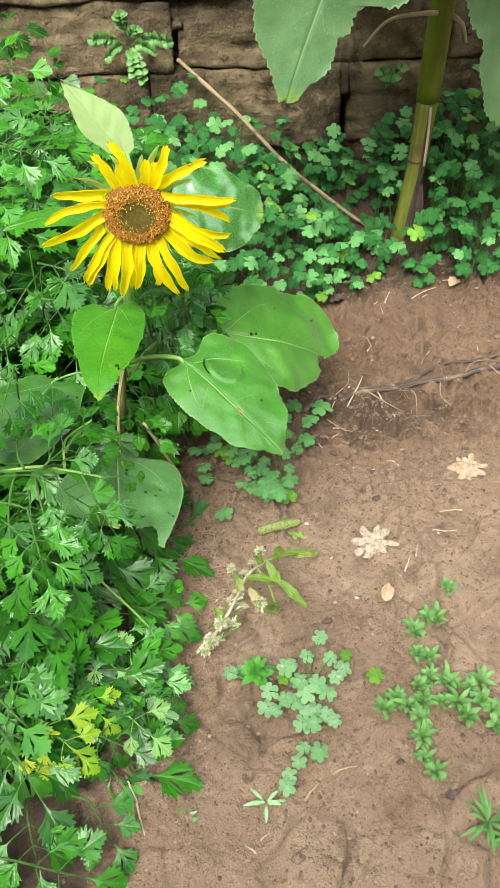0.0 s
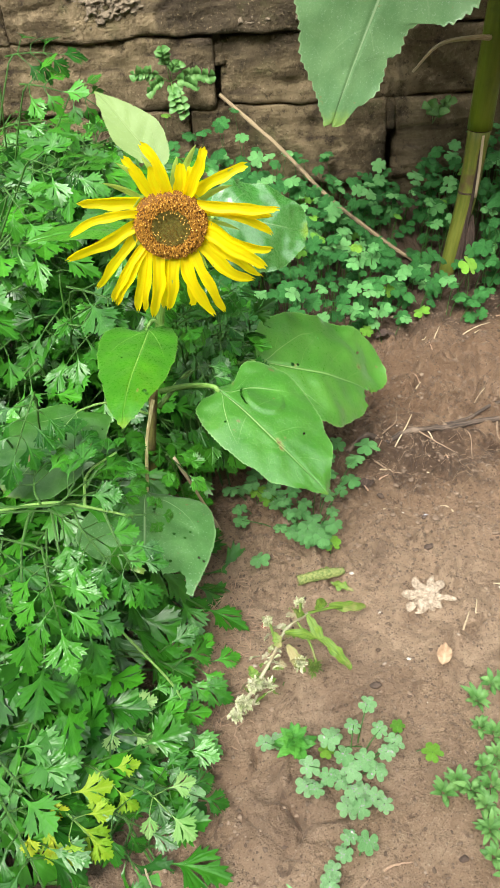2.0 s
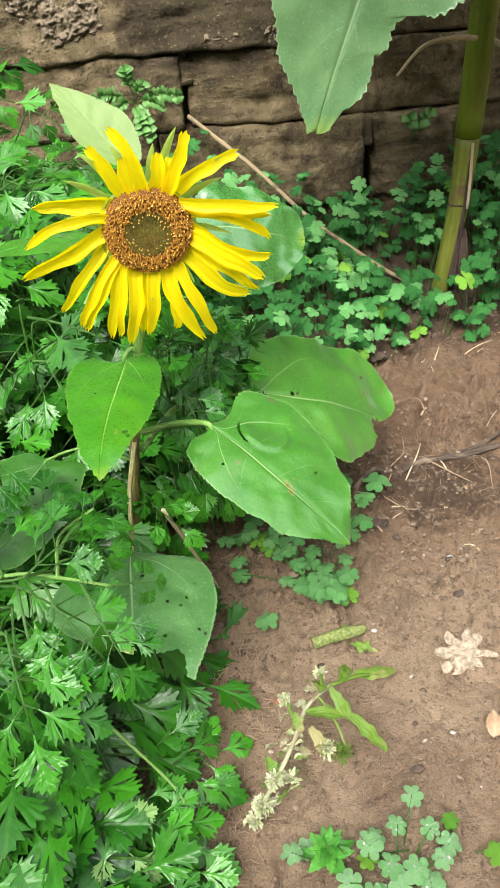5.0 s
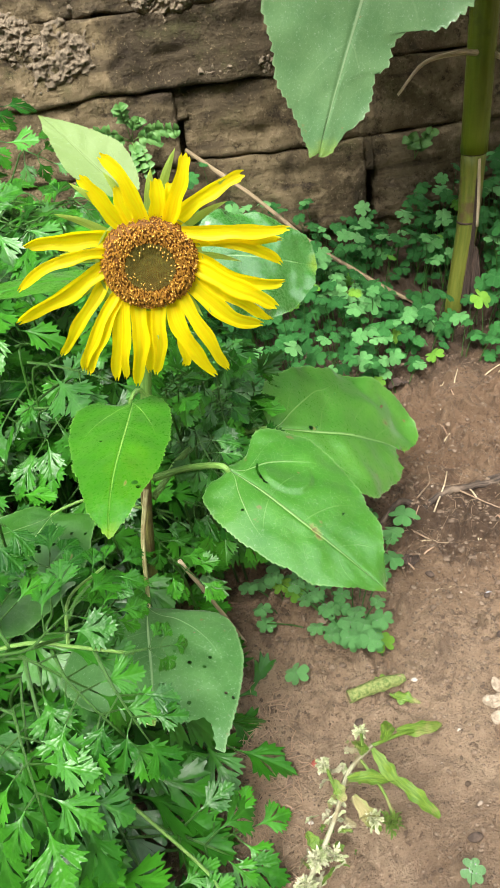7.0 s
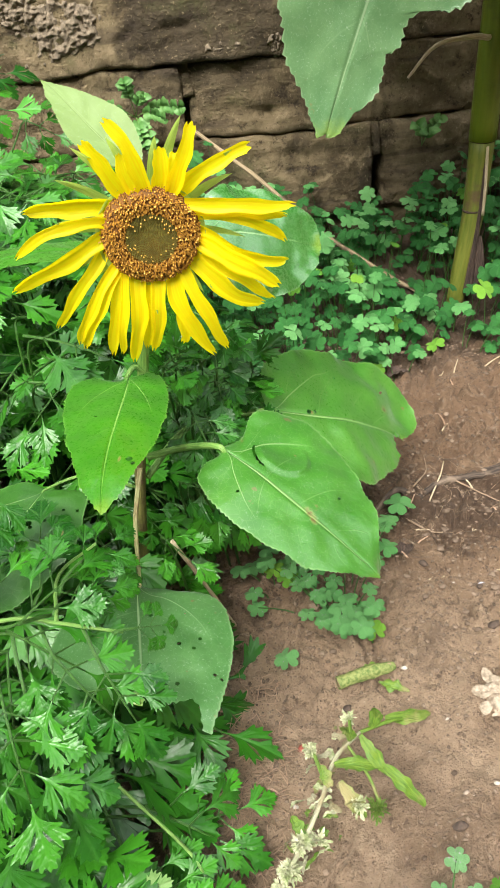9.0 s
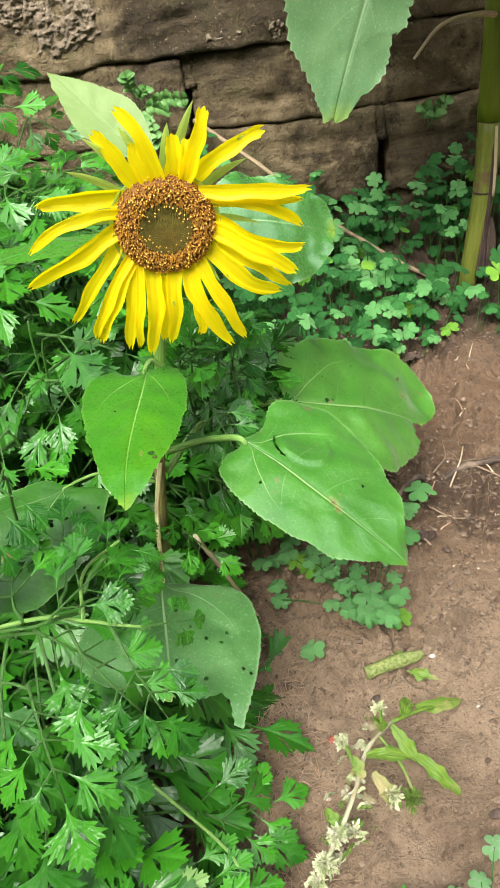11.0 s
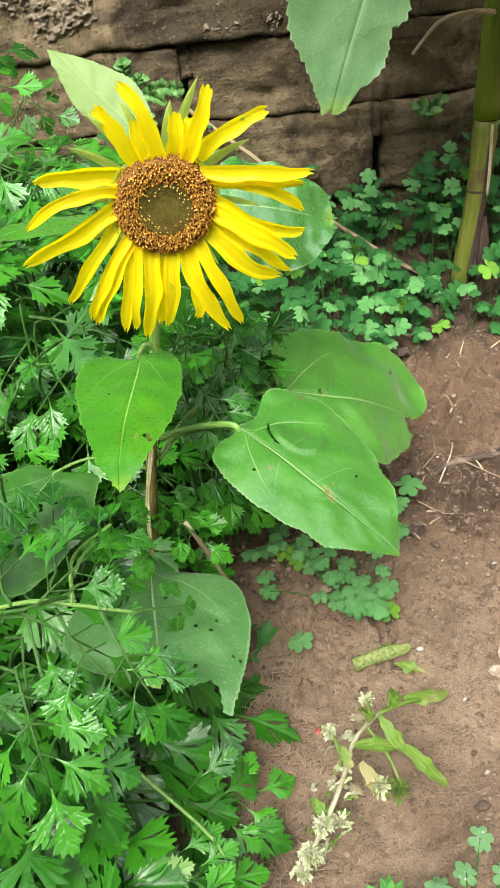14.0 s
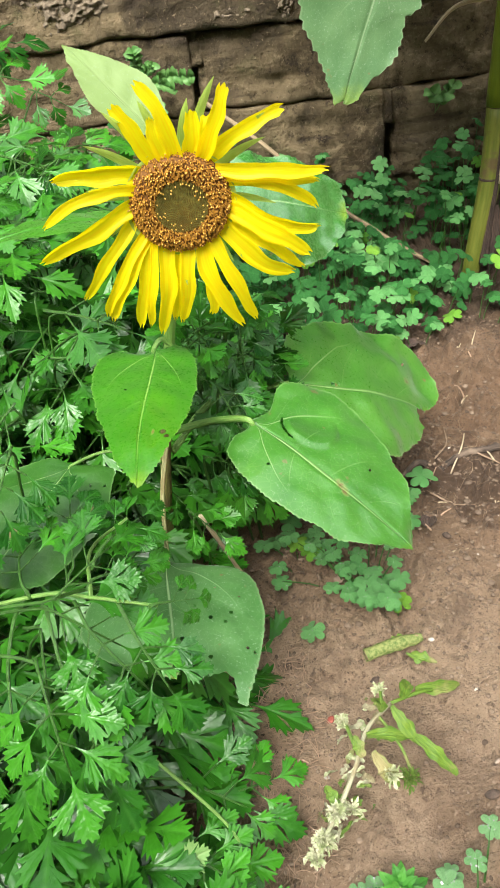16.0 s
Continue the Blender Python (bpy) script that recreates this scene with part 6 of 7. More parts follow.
stick("root", on_soil([(0.135, 0.184), (0.165, 0.197), (0.19, 0.204), (0.22, 0.216), (0.25, 0.220), (0.29, 0.225), (0.33, 0.231), (0.38, 0.233), (0.43, 0.240), (0.50, 0.252), (0.58, 0.266)], 0.002), (0.0036, 0.0050), TWIG_DARK, "dark rotten root half buried in the soil", "root")
stick("root", on_soil([(0.27, 0.232), (0.32, 0.243), (0.37, 0.262), (0.44, 0.275), (0.52, 0.292)], 0.001), (0.0022, 0.0030), TWIG_DARK, "dark rotten root half buried in the soil", "root")
for run in ([(0.19, 0.215), (0.215, 0.245), (0.222, 0.275)], [(0.30, 0.228), (0.31, 0.20), (0.305, 0.165)], [(0.36, 0.232), (0.352, 0.20), (0.36, 0.175)], [(0.24, 0.22), (0.26, 0.19), (0.285, 0.18)], [(0.40, 0.238), (0.42, 0.265), (0.45, 0.262)], [(0.44, 0.242), (0.46, 0.215), (0.49, 0.222)], [(0.17, 0.17), (0.19, 0.15), (0.215, 0.147)]):
    stick("rootlet", on_soil(run, 0.0025), (0.0011, 0.0006), FIBRES, "thin dry rootlet lying on the soil", "root", "rootlets on the soil")
stick("twig", [(0.205, 0.200, relief(0.205, 0.2) + 0.002), (0.225, 0.222, relief(0.225, 0.222) + 0.010), (0.240, 0.252, relief(0.24, 0.252) + 0.006)], (0.0010, 0.0008), STRAW, "short pale straw on the soil", "straw")
stick("dry_stalk", [(-0.076, -0.000, 0.179), (-0.059, 0.030, 0.085), (-0.044, 0.057, relief(-0.044, 0.057) + 0.001)], (0.0019, 0.0022), STRAW, "pale dry stalk leaning beside the sunflower stem", "stalk")


def straws():
    rnd = random.Random(83)
    near = [(0.095, -0.334, 0.024, 5), (0.060, -0.350, 0.022, 40), (0.22, -0.10, 0.025, 60), (0.235, -0.085, 0.02, 70), (0.28, -0.055, 0.03, -15), (0.30, -0.02, 0.03, 175),
            (0.01, -0.385, 0.012, 30), (-0.005, -0.395, 0.012, 140), (-0.03, -0.12, 0.012, -30), (0.115, 0.115, 0.014, 100), (0.145, 0.11, 0.02, 110), (0.40, 0.47, 0.05, 15), (0.46, 0.49, 0.04, -10), (0.33, 0.46, 0.03, 60),
            (0.27, 0.33, 0.02, 80), (0.185, 0.155, 0.02, -20), (-0.115, -0.33, 0.035, -65), (-0.105, -0.36, 0.03, -75)]
    for k in range(46):
        near.append((rnd.uniform(0.15, 0.6), rnd.uniform(0.0, 0.5), rnd.uniform(0.006, 0.022), rnd.uniform(0, 180)))
    for x, y, length, ang in near:
        dx, dy = math.cos(radians(ang)) * length / 2, math.sin(radians(ang)) * length / 2
        pts = [(x - dx, y - dy, relief(x - dx, y - dy) + 0.0012), (x, y, relief(x, y) + 0.0035), (x + dx, y + dy, relief(x + dx, y + dy) + 0.0012)]
        stick("straw", pts, (0.0011, 0.0006), STRAW if rnd.random() < 0.7 else ROOTS, "short dry straw lying on the soil", "straw", "straw on the soil")


straws()


def fallen_flower(x, y, seed, label, mt=None, ring=9, size=0.0062, heart=0.0145):
    """A dried flower head: round papery scales round a lumpy middle, flat on the soil."""
    rnd = random.Random(seed)
    z = relief(x, y)
    plant = thing("dried_flower", (x, y, z), label, "dried flower")
    v, f, uv = [], [], []
    n = 16
    for j in range(n + 1):
        for i in range(n + 1):
            a, b = i / n * 2 - 1, j / n * 2 - 1
            r = math.hypot(a, b)
            q = Vector((a * 3, b * 3, seed))
            k = heart * (1 + 0.45 * noise.noise(q * 0.6))
            top = 0.0065 * max(0.0, 1 - r ** 3) + 0.0034 * noise.noise(q * 1.6) * (r < 1)
            v.append((x + a * k, y + b * k, max(relief(x + a * k, y + b * k) - 0.002, z) + top - (0.004 if r > 1 else 0)))
    f = [(j * (n + 1) + i, j * (n + 1) + i + 1, (j + 1) * (n + 1) + i + 1, (j + 1) * (n + 1) + i) for j in range(n) for i in range(n)]
    under(part("flower_middle", Geo().add(v, f), mt or PALE), plant)
    for k in range(ring + 5):
        a = 6.283 * k / ring + rnd.uniform(-0.5, 0.5)
        r = 0.0150 * rnd.uniform(0.55, 1.45) if k < ring else rnd.uniform(0.003, 0.009)
        c = Vector((x + 1.25 * r * math.cos(a), y + r * math.sin(a), 0))
        c.z = max(relief(c.x, c.y) + 0.003, z + 0.004) + (0.004 if k >= ring else 0)
        m = frame_of(c, c + Vector((math.cos(a), math.sin(a), rnd.uniform(-0.3, 0.25))), (rnd.uniform(-0.3, 0.3), rnd.uniform(-0.4, 0.2), 1))
        lx, ly = size * rnd.uniform(0.65, 1.3), size * rnd.uniform(0.42, 0.75)
        v, uv, f = [(0, 0, 0)], [(0.5, 0.5)], []
        for q, zz in ((0.55, 0.0003), (0.88, 0.0012), (1.0, 0.0006)):
            for i in range(12):
                b = 6.283 * i / 12
                w = q * (1 + 0.10 * math.sin(3 * b + k))
                v.append((lx * w * math.cos(b), ly * w * math.sin(b), zz))
                uv.append((0.5 + 0.5 * q * math.cos(b), 0.5 + 0.5 * q * math.sin(b)))
        f = [(0, 1 + i, 1 + (i + 1) % 12) for i in range(12)]
        for o in (1, 13):
            f += [(o + i, o + 12 + i, o + 12 + (i + 1) % 12, o + (i + 1) % 12) for i in range(12)]
        under(part("petal", Geo().add(v, f, uv, m), mt or PALE), plant)


fallen_flower(0.183, -0.066, 91, "dried cream-coloured flower lying on the soil", None, 9, 0.0076, 0.0170)
fallen_flower(0.340, 0.040, 92, "dried brownish flower lying on the soil", PALE_BROWN, 8, 0.0065, 0.021)


def dry_leaf(x, y, ang, length, half, label, mt=DRY_LEAF):
    v, f, uv = leaf_blade(length, half, int(x * 1000) + 7, 0.02, 0.12, 0.5, 12, 0.06, 16, 8, 0.4)
    z = max(relief(x + a * length, y + b * length) for a in (-1, 0, 1) for b in (-1, 0, 1))
    m = Matrix.Translation((x, y, z + 0.001)) @ pose(0, 0, 0, 0, 0, ang)
    return tagged(part("dry_leaf", Geo().add(v, f, uv, m), mt), label, "dry leaf")


dry_leaf(0.178, -0.158, 70, 0.027, 0.0075, "small dry tan leaf curled on the soil")
dry_leaf(0.445, 0.470, 20, 0.030, 0.012, "small dry tan leaf curled on the soil")
dry_leaf(0.225, 0.455, 10, 0.035, 0.010, "black rotten leaf on the soil", SPLIT)
dry_leaf(0.145, 0.105, 60, 0.022, 0.009, "black rotten leaf on the soil", SPLIT)


# ---- the wilted shoot and the cut piece of stalk ----
def wilted_shoot():
    rnd = random.Random(97)
    plant = thing("wilted_shoot", (-0.030, -0.190, relief(-0.03, -0.19)), "pulled-out wilting shoot with withered white blossom on the soil", "wilted plant")
    line = smooth_line([(-0.036, -0.200, 0.014), (-0.014, -0.178, 0.028), (0.006, -0.154, 0.040), (0.022, -0.128, 0.046), (0.046, -0.108, 0.042)], 6)
    v, f, uv = tube(line, [0.0022 - 0.0007 * i / len(line) for i in range(len(line))], 8)
    under(part("stem", Geo().add(v, f, uv), PALE_STEM, label="pale stripped stem"), plant)
    for pts, r in (([line[14], (0.006, -0.125, 0.055)], 0.0016), ([line[-4], (0.045, -0.140, 0.034), (0.05, -0.160, 0.02)], 0.0014), ([line[-1], (0.075, -0.098, 0.034), (0.09, -0.092, 0.022)], 0.0016), ([line[-3], (0.04, -0.10, 0.05)], 0.0014)):
        p = smooth_line(pts, 5)
        v, f, uv = tube(p, r, 6)
        under(part("side_stem", Geo().add(v, f, uv), WILT), plant)
    blades = [((0.020, -0.135, 0.050), (0.060, -0.133, 0.030), 0.0058), ((0.058, -0.135, 0.036), (0.084, -0.158, 0.010), 0.0062), ((0.055, -0.108, 0.045), (0.066, -0.083, 0.030), 0.006),
              ((0.070, -0.095, 0.034), (0.112, -0.085, 0.012), 0.006), ((0.035, -0.120, 0.052), (0.036, -0.100, 0.040), 0.006), ((0.045, -0.115, 0.05), (0.060, -0.140, 0.03), 0.005),
              ((0.014, -0.150, 0.048), (0.010, -0.136, 0.055), 0.005), ((-0.012, -0.176, 0.033), (-0.018, -0.160, 0.036), 0.005), ((0.022, -0.146, 0.046), (0.036, -0.166, 0.026), 0.0055)]
    for b, t, w in blades:
        g = Geo()
        narrow_leaf(g, b, t, (rnd.uniform(-0.5, 0.5), rnd.uniform(-0.8, 0.1), 1), w * 0.9, rnd, 0, 0.6, 0.05, True)
        under(part("leaf", g, WILT, label="limp yellow-green leaf"), plant)
    for c, n, r in (((0.004, -0.124, 0.056), 16, 0.008), ((-0.014, -0.180, 0.034), 22, 0.010), ((-0.026, -0.192, 0.024), 24, 0.011), ((-0.034, -0.200, 0.016), 18, 0.009), ((0.032, -0.160, 0.034), 16, 0.010), ((0.046, -0.162, 0.026), 14, 0.011), ((0.040, -0.098, 0.048), 12, 0.008), ((-0.002, -0.176, 0.026), 10, 0.010)):
        g = Geo()
        for k in range(n * 7):
            d = Vector((rnd.uniform(-1, 1), rnd.uniform(-1, 1), rnd.uniform(-0.6, 1))).normalized()
            b = Vector(c) + d * r * rnd.uniform(0.0, 0.55)
            narrow_leaf(g, b, b + d * r * rnd.uniform(0.20, 0.60), (rnd.uniform(-1, 1), rnd.uniform(-1, 1), 1), rnd.uniform(0.0005, 0.0011), rnd, 0, 0.8)
        under(part("blossom", g, BLOSSOM if n != 14 else WILT, label="withered whitish blossom"), plant)

    for k in range(46):
        u = rnd.random() ** 0.8
        c = line[int(u * (len(line) - 1))] + Vector((rnd.gauss(0, 0.009), rnd.gauss(0, 0.009), rnd.uniform(-0.014, 0.004)))
        c.z = max(c.z, relief(c.x, c.y) + 0.003)
        d = Vector((rnd.uniform(-1, 1), rnd.uniform(-1, 0.6), rnd.uniform(-0.9, 0.3))) * rnd.uniform(0.008, 0.020)
        e = c + d
        e.z = max(e.z, relief(e.x, e.y) + 0.002)
        g = Geo()
        narrow_leaf(g, c, e, (rnd.uniform(-1, 1), rnd.uniform(-1, 1), 0.8), rnd.uniform(0.0012, 0.0032), rnd, 0, 1.0, 0.1, True)
        under(part("shred", g, (WILT, BLOSSOM, PALE_STEM)[k % 3]), plant)


wilted_shoot()


def cut_stalk():
    """A hollow piece of green stalk, split open along its length."""
    low = max(relief(0.042, -0.038), relief(0.070, -0.034), relief(0.096, -0.030))
    pts = smooth_line([(0.042, -0.038, low + 0.005), (0.069, -0.033, low + 0.0055), (0.097, -0.030, low + 0.005)], 6)
    v, f, uv = tube(pts, [0.0058, 0.0061, 0.0062, 0.0061, 0.0062, 0.0061, 0.0060, 0.0060, 0.0058, 0.0056, 0.0052, 0.0044, 0.003], 9, False)
    n = 9
    f = [q for k, q in enumerate(f) if k % n != 4]
    v = [p + Vector((0.0012 * noise.noise(p * 900), 0.0016 * noise.noise(p * 700 + Vector((3, 1, 0))), 0.0008 * noise.noise(p * 200) + 0.0008 * noise.noise(p * 800))) for p in v]
    v2, f2, uv2 = tube(pts, [0.0044] * 12 + [0.002], 9, True)
    ob = tagged(part("cut_stalk", Geo().add(v, f, uv), MOSSY), "short piece of green stalk split open on the soil", "plant stalk")
    part("pith", Geo().add(v2, f2, uv2), TWIG, ob, "brown pith inside the stalk")
    rnd = random.Random(402)
    for b, t, w in (((0.066, -0.034, 0.012), (0.080, -0.022, 0.013), 0.0040), ((0.080, -0.038, 0.010), (0.104, -0.052, 0.007), 0.0046)):
        g = Geo()
        z = relief(b[0], b[1])
        narrow_leaf(g, (b[0], b[1], b[2] + z), (t[0], t[1], t[2] + z), (0.1, -0.4, 1), w, rnd, 0, 1.0, 0.0, True)
        part("flap", g, WILT, ob, "torn green skin of the stalk")


cut_stalk()


# ---- plants that root in the wall ----
def wall_plant(at, seed, fronds, label):
    rnd = random.Random(seed)
    plant = thing("wall_plant", at, label, "weed")
    for (tx, ty, tz, pairs, size) in fronds:
        line = bend(at, (tx, ty, tz), (0, -0.012, 0.012), 8)
        v, f, uv = tube(line, 0.0009, 5)
        under(part("stalk", Geo().add(v, f, uv), STALK), plant)
        for k in range(pairs + 1):
            u = 0.40 + 0.60 * k / pairs
            c = Vector(at).lerp(Vector((tx, ty, tz)), u) + Vector((0, -0.012, 0.012)) * (4 * u * (1 - u))
            d = (Vector((tx, ty, tz)) - Vector(at)).normalized()
            side = d.cross(Vector((0, -1, 0))).normalized()
            for s in (-1, 1):
                g = Geo()
                o = c + (side * s + d * 0.4 + Vector((0, -0.2, 0))).normalized() * size * rnd.uniform(0.7, 1.5) * 1.15
                narrow_leaf(g, c, o, (rnd.uniform(-0.6, 0.6), -1, rnd.uniform(0.4, 1.3)), size * rnd.uniform(0.5, 0.75), rnd)
                under(part("leaflet", g, WEED), plant)


wall_plant((-0.088, 0.940, 0.318), 111, [(-0.094, 0.900, 0.381, 6, 0.0105), (-0.066, 0.895, 0.357, 5, 0.0095), (-0.010, 0.890, 0.331, 7, 0.0105), (-0.040, 0.885, 0.318, 5, 0.0095), (-0.150, 0.890, 0.346, 6, 0.0105), (-0.125, 0.890, 0.316, 5, 0.010), (-0.066, 0.885, 0.272, 4, 0.0115), (-0.080, 0.885, 0.285, 4, 0.011)],
           "small green weed with round leaflets growing from the wall")
wall_plant((0.425, 0.935, 0.195), 112, [(0.405, 0.905, 0.240, 3, 0.012), (0.445, 0.900, 0.245, 3, 0.012), (0.425, 0.895, 0.225, 3, 0.013)], "small green weed growing from a joint of the wall")


def crumbs():
    """Loose crumbs of soil and tiny stones."""
    rnd = random.Random(121)
    bm = bmesh.new()
    bmesh.ops.create_icosphere(bm, subdivisions=1, radius=1.0)
    ball = [q.co.copy() for q in bm.verts]
    faces = [tuple(w.index for w in q.verts) for q in bm.faces]
    bm.free()
    verts, tris = [], []
    while len(tris) < 20 * 26000:
        x, y = rnd.uniform(-0.18, 0.66), rnd.uniform(-0.46, 0.62)
        rough = 0.40 + 0.60 * max(0.0, min(1.0, (y + 0.10) / 0.25)) + 0.6 * noise.noise(Vector((x * 9, y * 9, 4)))
        if rnd.random() > rough:
            continue
        r = 0.0005 + 0.0016 * rnd.random() ** 2.5 + (0.0024 * rnd.random() if rnd.random() < 0.05 and y > 0.0 else 0)
        c = Vector((x, y, relief(x, y) + r * 0.25))
        n = len(verts)
        off = Vector((x * 400, y * 400, r * 3000))
        sq = (rnd.uniform(0.8, 1.4), rnd.uniform(0.8, 1.4), rnd.uniform(0.5, 0.9))
        for q in ball:
            k = r * (1 + 0.55 * noise.noise(q * 1.3 + off))
            verts.append((c.x + q.x * k * sq[0], c.y + q.y * k * sq[1], c.z + q.z * k * sq[2]))
        tris += [(a + n, b + n, d + n) for a, b, d in faces]
    me = bpy.data.meshes.new("soil_crumbs")
    me.from_pydata(verts, [], tris)
    m = Mat("soil_crumbs")
    k = m.island()
    c = m.mix(k, (0.075, 0.053, 0.038), (0.215, 0.158, 0.112))
    c = m.mix(m.ramp(k, 0.9965, 0.9985), c, (0.55, 0.49, 0.42))
    me.materials.append(m.done(c, 0.9, spec=0.2))
    tagged(new("soil_crumbs", me), "loose crumbs of brown soil and grit", "soil", kind="stuff")


crumbs()


def root_mat():
    """A tangle of fine dry roots at the edge of the bed."""
    rnd = random.Random(131)
    g = Geo()
    for k in range(230):
        a = rnd.random() ** 1.4
        x, y = -0.050 + rnd.gauss(0, 0.016) - 0.015 * a * a, -0.05 - 0.17 * a + rnd.gauss(0, 0.02)
        ang, length = rnd.uniform(0, 6.28), rnd.uniform(0.012, 0.035)
        pts = []
        for i in range(5):
            px, py = x + math.cos(ang) * length * i / 4, y + math.sin(ang) * length * i / 4
            pts.append((px, py, relief(px, py) + 0.001 + 0.005 * math.sin(math.pi * i / 4) * rnd.uniform(0.3, 1.2)))
            ang += rnd.uniform(-0.5, 0.5)
        v, f, uv = tube(pts, rnd.uniform(0.00025, 0.0005), 4, False)
        g.add(v, f, uv)
    tagged(part("root_tangle", g, ROOTS), "tangle of fine dry brown roots on the soil", "roots", kind="stuff")


root_mat()


def litter(spots, label, seed):
    """Fine fibres and root hairs scattered over the soil."""
    rnd = random.Random(seed)
    g = Geo()
    for cx, cy, sx, sy, count in spots:
        for k in range(count):
            x, y = cx + rnd.gauss(0, sx), cy + rnd.gauss(0, sy)
            ang, length = rnd.uniform(0, 6.28), rnd.uniform(0.006, 0.026)
            pts = []
            for i in range(5):
                px, py = x + math.cos(ang) * length * i / 4, y + math.sin(ang) * length * i / 4
                pts.append((px, py, relief(px, py) + 0.0007 + 0.003 * math.sin(math.pi * i / 4) * rnd.random()))
                ang += rnd.uniform(-0.6, 0.6)
            v, f, uv = tube(pts, rnd.uniform(0.00012, 0.0004), 4, False)
            g.add(v, f, uv)
    tagged(part("plant_litter", g, FIBRES), label, "plant litter", kind="stuff")


litter([(0.30, 0.25, 0.08, 0.05, 110), (0.44, 0.36, 0.07, 0.06, 120), (0.22, 0.16, 0.05, 0.04, 60), (0.14, -0.30, 0.05, 0.04, 14), (-0.02, -0.37, 0.06, 0.03, 18), (0.10, -0.12, 0.08, 0.04, 16), (0.33, 0.05, 0.06, 0.05, 30)], "fine dry fibres scattered on the soil", 133)


def scrap(name, x, y, size, tone, label, category, seed, flat=0.35):
    """A small scrap or pebble pressed into the soil."""
    rnd = random.Random(seed)
    bm = bmesh.new()
    bmesh.ops.create_icosphere(bm, subdivisions=2, radius=1.0)
    turn = rnd.uniform(0, 6.28)
    for q in bm.verts:
        k = 1 + 0.35 * noise.noise(q.co * 1.4 + Vector((seed, 0, 0)))
        px, py = q.co.x * k * size, q.co.y * k * size * 0.65
        q.co = (px * math.cos(turn) - py * math.sin(turn), px * math.sin(turn) + py * math.cos(turn), q.co.z * k * size * flat)
    me = bpy.data.meshes.new(name)
    bm.to_mesh(me)
    bm.free()
    me.materials.append(tone)
    me.polygons.foreach_set("use_smooth", np.full(len(me.polygons), True))
    ob = new(name, me)
    ob.location = (x, y, relief(x, y) + size * flat * 0.35)
    return tagged(ob, label, category, "scraps on the soil")


RED = plain_material("red_scrap", (0.22, 0.045, 0.03), (0.32, 0.09, 0.06), 200, 0.7)
WHITE = plain_material("white_pebble", (0.36, 0.32, 0.26), (0.55, 0.50, 0.43), 200, 0.7)
DARK = plain_material("dark_clod", (0.035, 0.024, 0.018), (0.10, 0.068, 0.048), 200, 0.9)
GREY = plain_material("grey_flake", (0.30, 0.30, 0.33), (0.48, 0.48, 0.52), 200, 0.6)
scrap("red_petal", -0.001, -0.086, 0.0042, RED, "withered red petal scrap on the soil", "petal", 1, 0.2)
for k, (x, y, s) in enumerate([(0.120, -0.149, 0.0030), (0.146, -0.146, 0.0026), (0.105, -0.032, 0.0032), (0.040, -0.385, 0.0022), (0.128, -0.083, 0.0024), (-0.014, -0.132, 0.0026), (0.205, -0.120, 0.0022), (0.270, -0.060, 0.0022)]):
    scrap("pebble", x, y, s, WHITE if k % 3 else PEBBLE, "tiny whitish pebble on the soil", "pebble", 10 + k, 0.6)
for k, (x, y, s) in enumerate([(0.046, -0.059, 0.0048), (0.106, -0.174, 0.0060), (0.213, 0.061, 0.0045), (0.204, 0.003, 0.0065), (0.150, -0.335, 0.0045), (0.190, -0.372, 0.0075), (0.163, 0.095, 0.006), (0.250, 0.110, 0.005), (0.345, 0.15, 0.006)]):
    scrap("clod", x, y, s, DARK, "small dark clod of rotten matter on the soil", "clod", 30 + k, 0.45)
scrap("grey_flake", 0.216, 0.064, 0.0034, GREY, "pale grey flake on the soil", "flake", 50, 0.2)


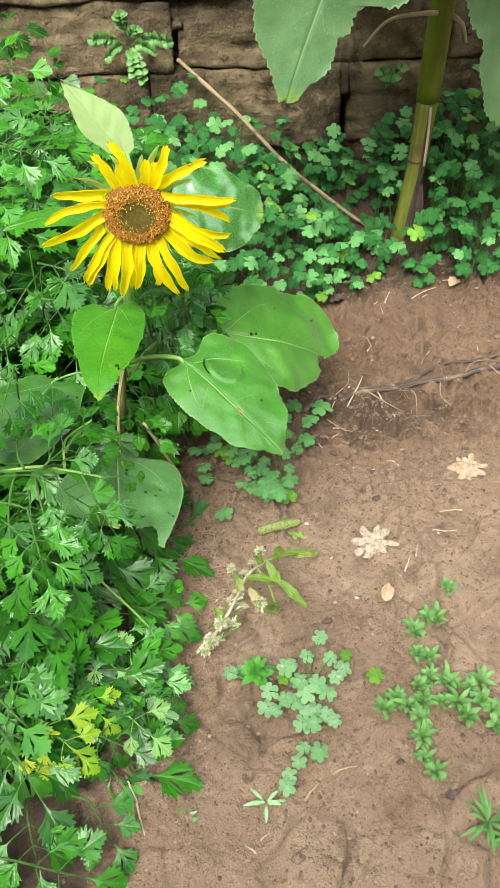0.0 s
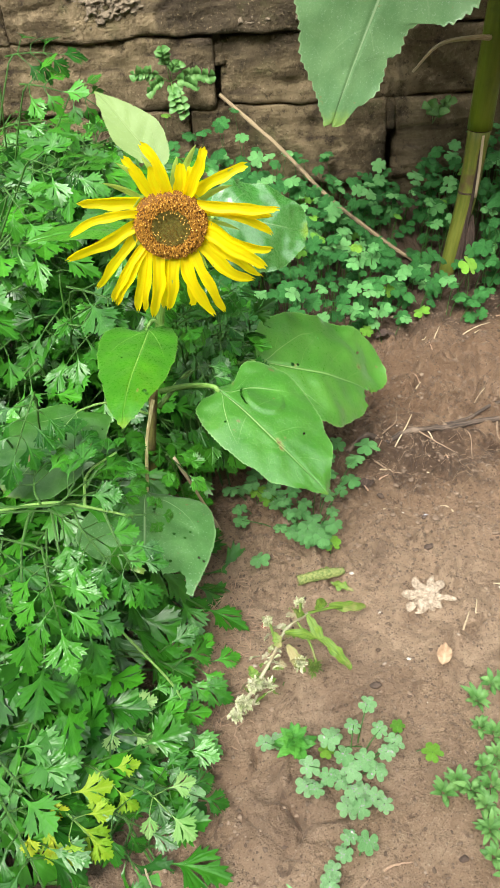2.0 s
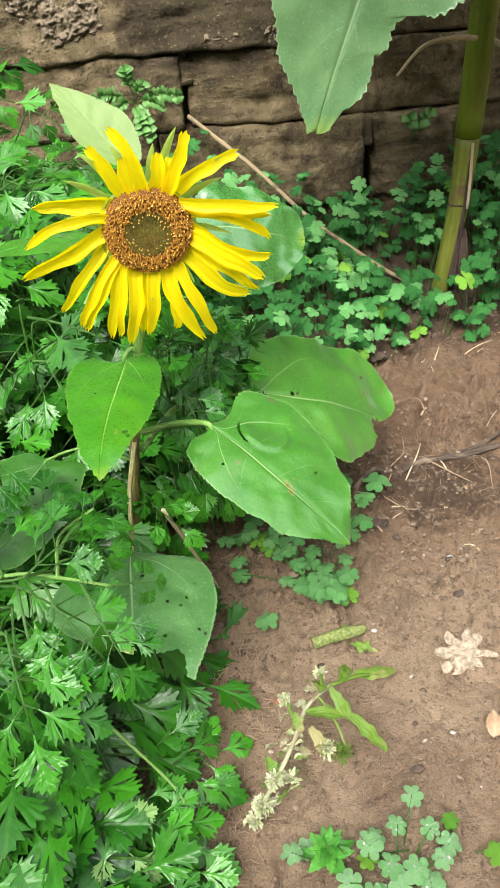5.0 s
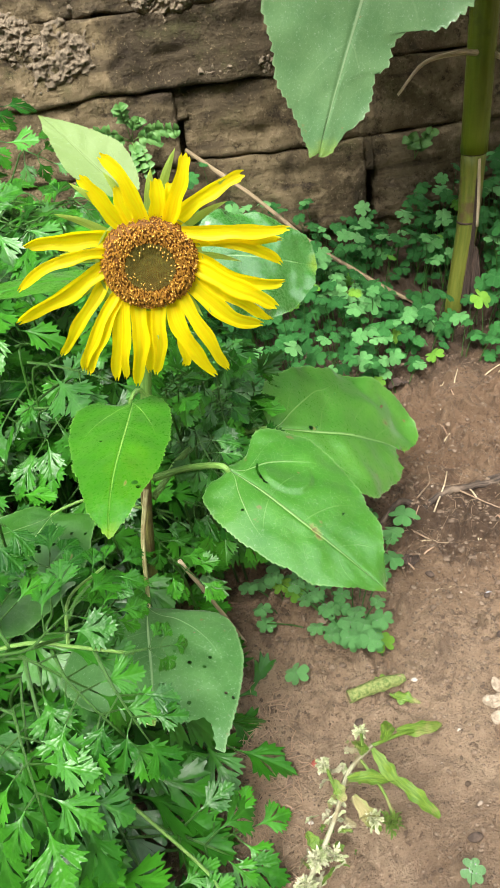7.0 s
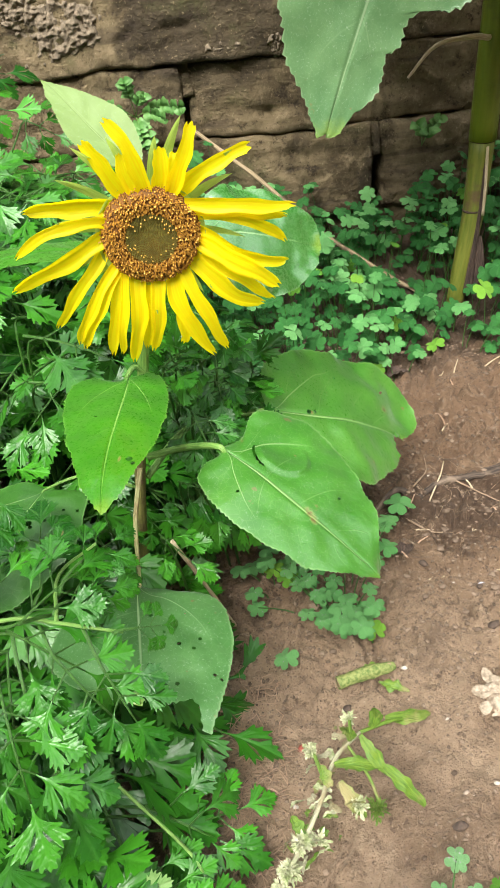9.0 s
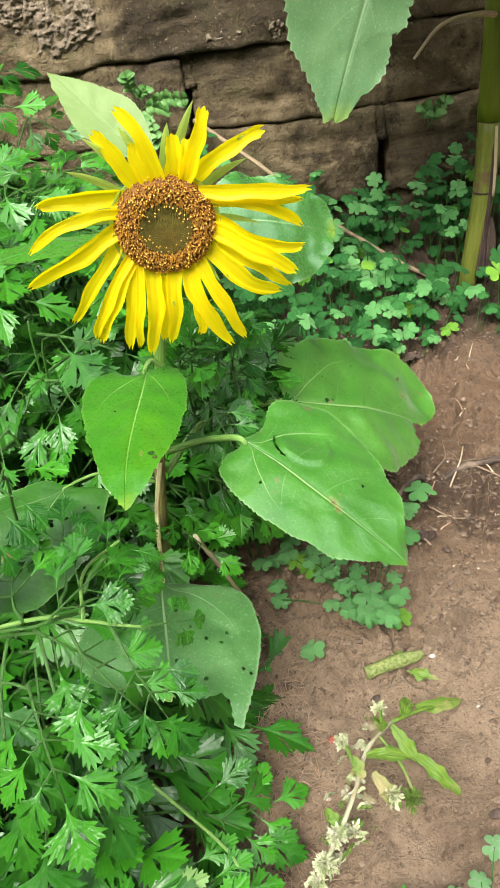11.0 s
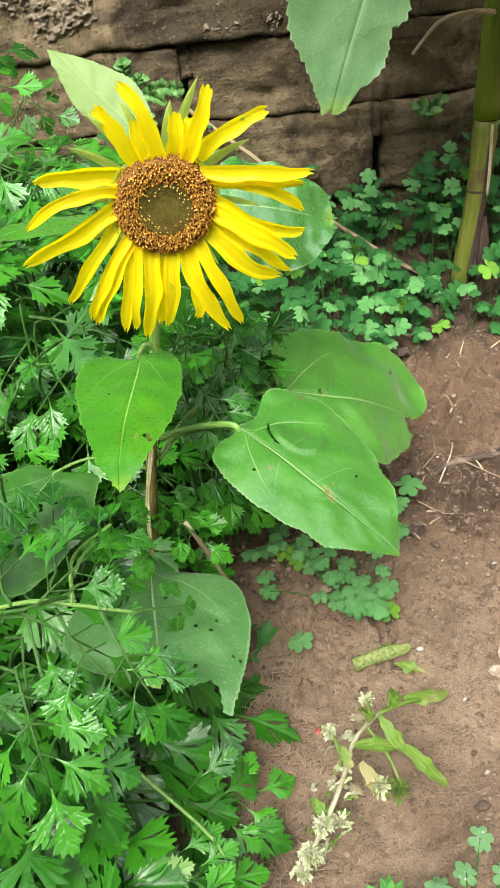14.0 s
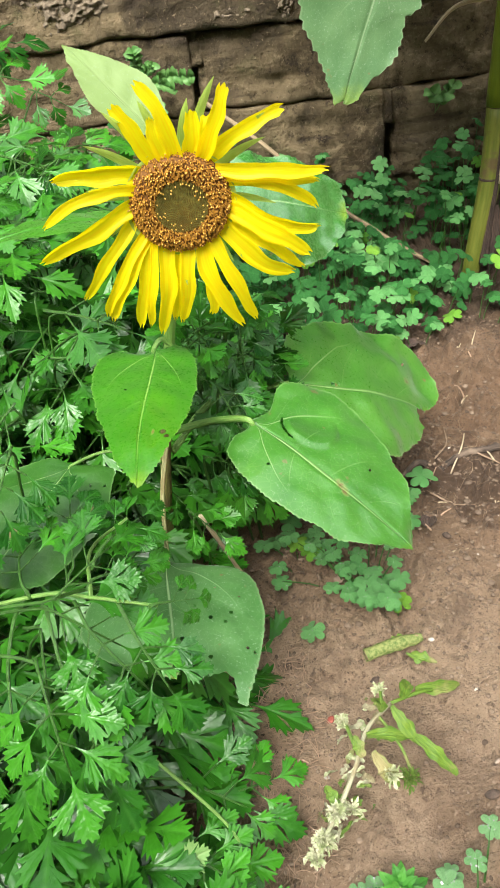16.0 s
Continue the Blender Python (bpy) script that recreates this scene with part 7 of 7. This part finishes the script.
def mortar_lumps():
    """Crumbling mortar that bulges from the joints of the wall."""
    for cx, cz, sx, sz in ((-0.180, 0.462, 0.105, 0.075), (-0.235, 0.500, 0.06, 0.05), (0.075, 0.405, 0.06, 0.018), (0.04, 0.515, 0.08, 0.028), (0.17, 0.400, 0.024, 0.03), (-0.02, 0.528, 0.03, 0.03)):
        g = Geo()
        n = 96
        v = []
        for j in range(n + 1):
            for i in range(n + 1):
                a, b = i / n * 2 - 1, j / n * 2 - 1
                x, z = cx + a * sx, cz + b * sz
                q = Vector((x, z, cx))
                rim = a * a + b * b + 0.7 * noise.noise(q * 24) + 0.35 * noise.noise(q * 70)
                body = max(-0.4, min(1.0, 1 - rim))
                crumb = cells(q + Vector((noise.noise(q * 90), noise.noise(q * 90 + Vector((4, 0, 0))), 0)) * 0.006, 75.0, Vector((1, 2, 3))) - 0.4
                y = 0.024 * body + 0.0045 * crumb + 0.006 * noise.noise(q * 40) + 0.005 * noise.noise(q * 110) + 0.003 * noise.noise(q * 240)
                v.append((x, WALL_Y + 0.010 - max(-0.03, y), z))
        f = [(j * (n + 1) + i, j * (n + 1) + i + 1, (j + 1) * (n + 1) + i + 1, (j + 1) * (n + 1) + i) for j in range(n) for i in range(n)]
        tagged(part("mortar_patch", g.add(v, f), MORTAR), "crumbling grey mortar bulging from the wall", "mortar", kind="stuff")


mortar_lumps()


def dew():
    """Drops of water on the leaves of the open clover patch."""
    rnd = random.Random(151)
    water = Mat("dew")
    water.bsdf.inputs["Transmission Weight"].default_value = 0.6
    water.bsdf.inputs["IOR"].default_value = 1.33
    wet = water.done((1.0, 1.0, 1.0), 0.02)
    bm = bmesh.new()
    bmesh.ops.create_icosphere(bm, subdivisions=1, radius=1.0)
    ball = [q.co.copy() for q in bm.verts]
    faces = [tuple(w.index for w in q.verts) for q in bm.faces]
    bm.free()
    g = Geo()
    for c, r in DROPS:
        g.add([(c.x + q.x * r, c.y + q.y * r, c.z + r * 0.4 + q.z * r * 0.8) for q in ball], faces)
    tagged(part("dew", g, wet), "clear drops of dew on clover leaves", "water drops", kind="stuff")


dew()
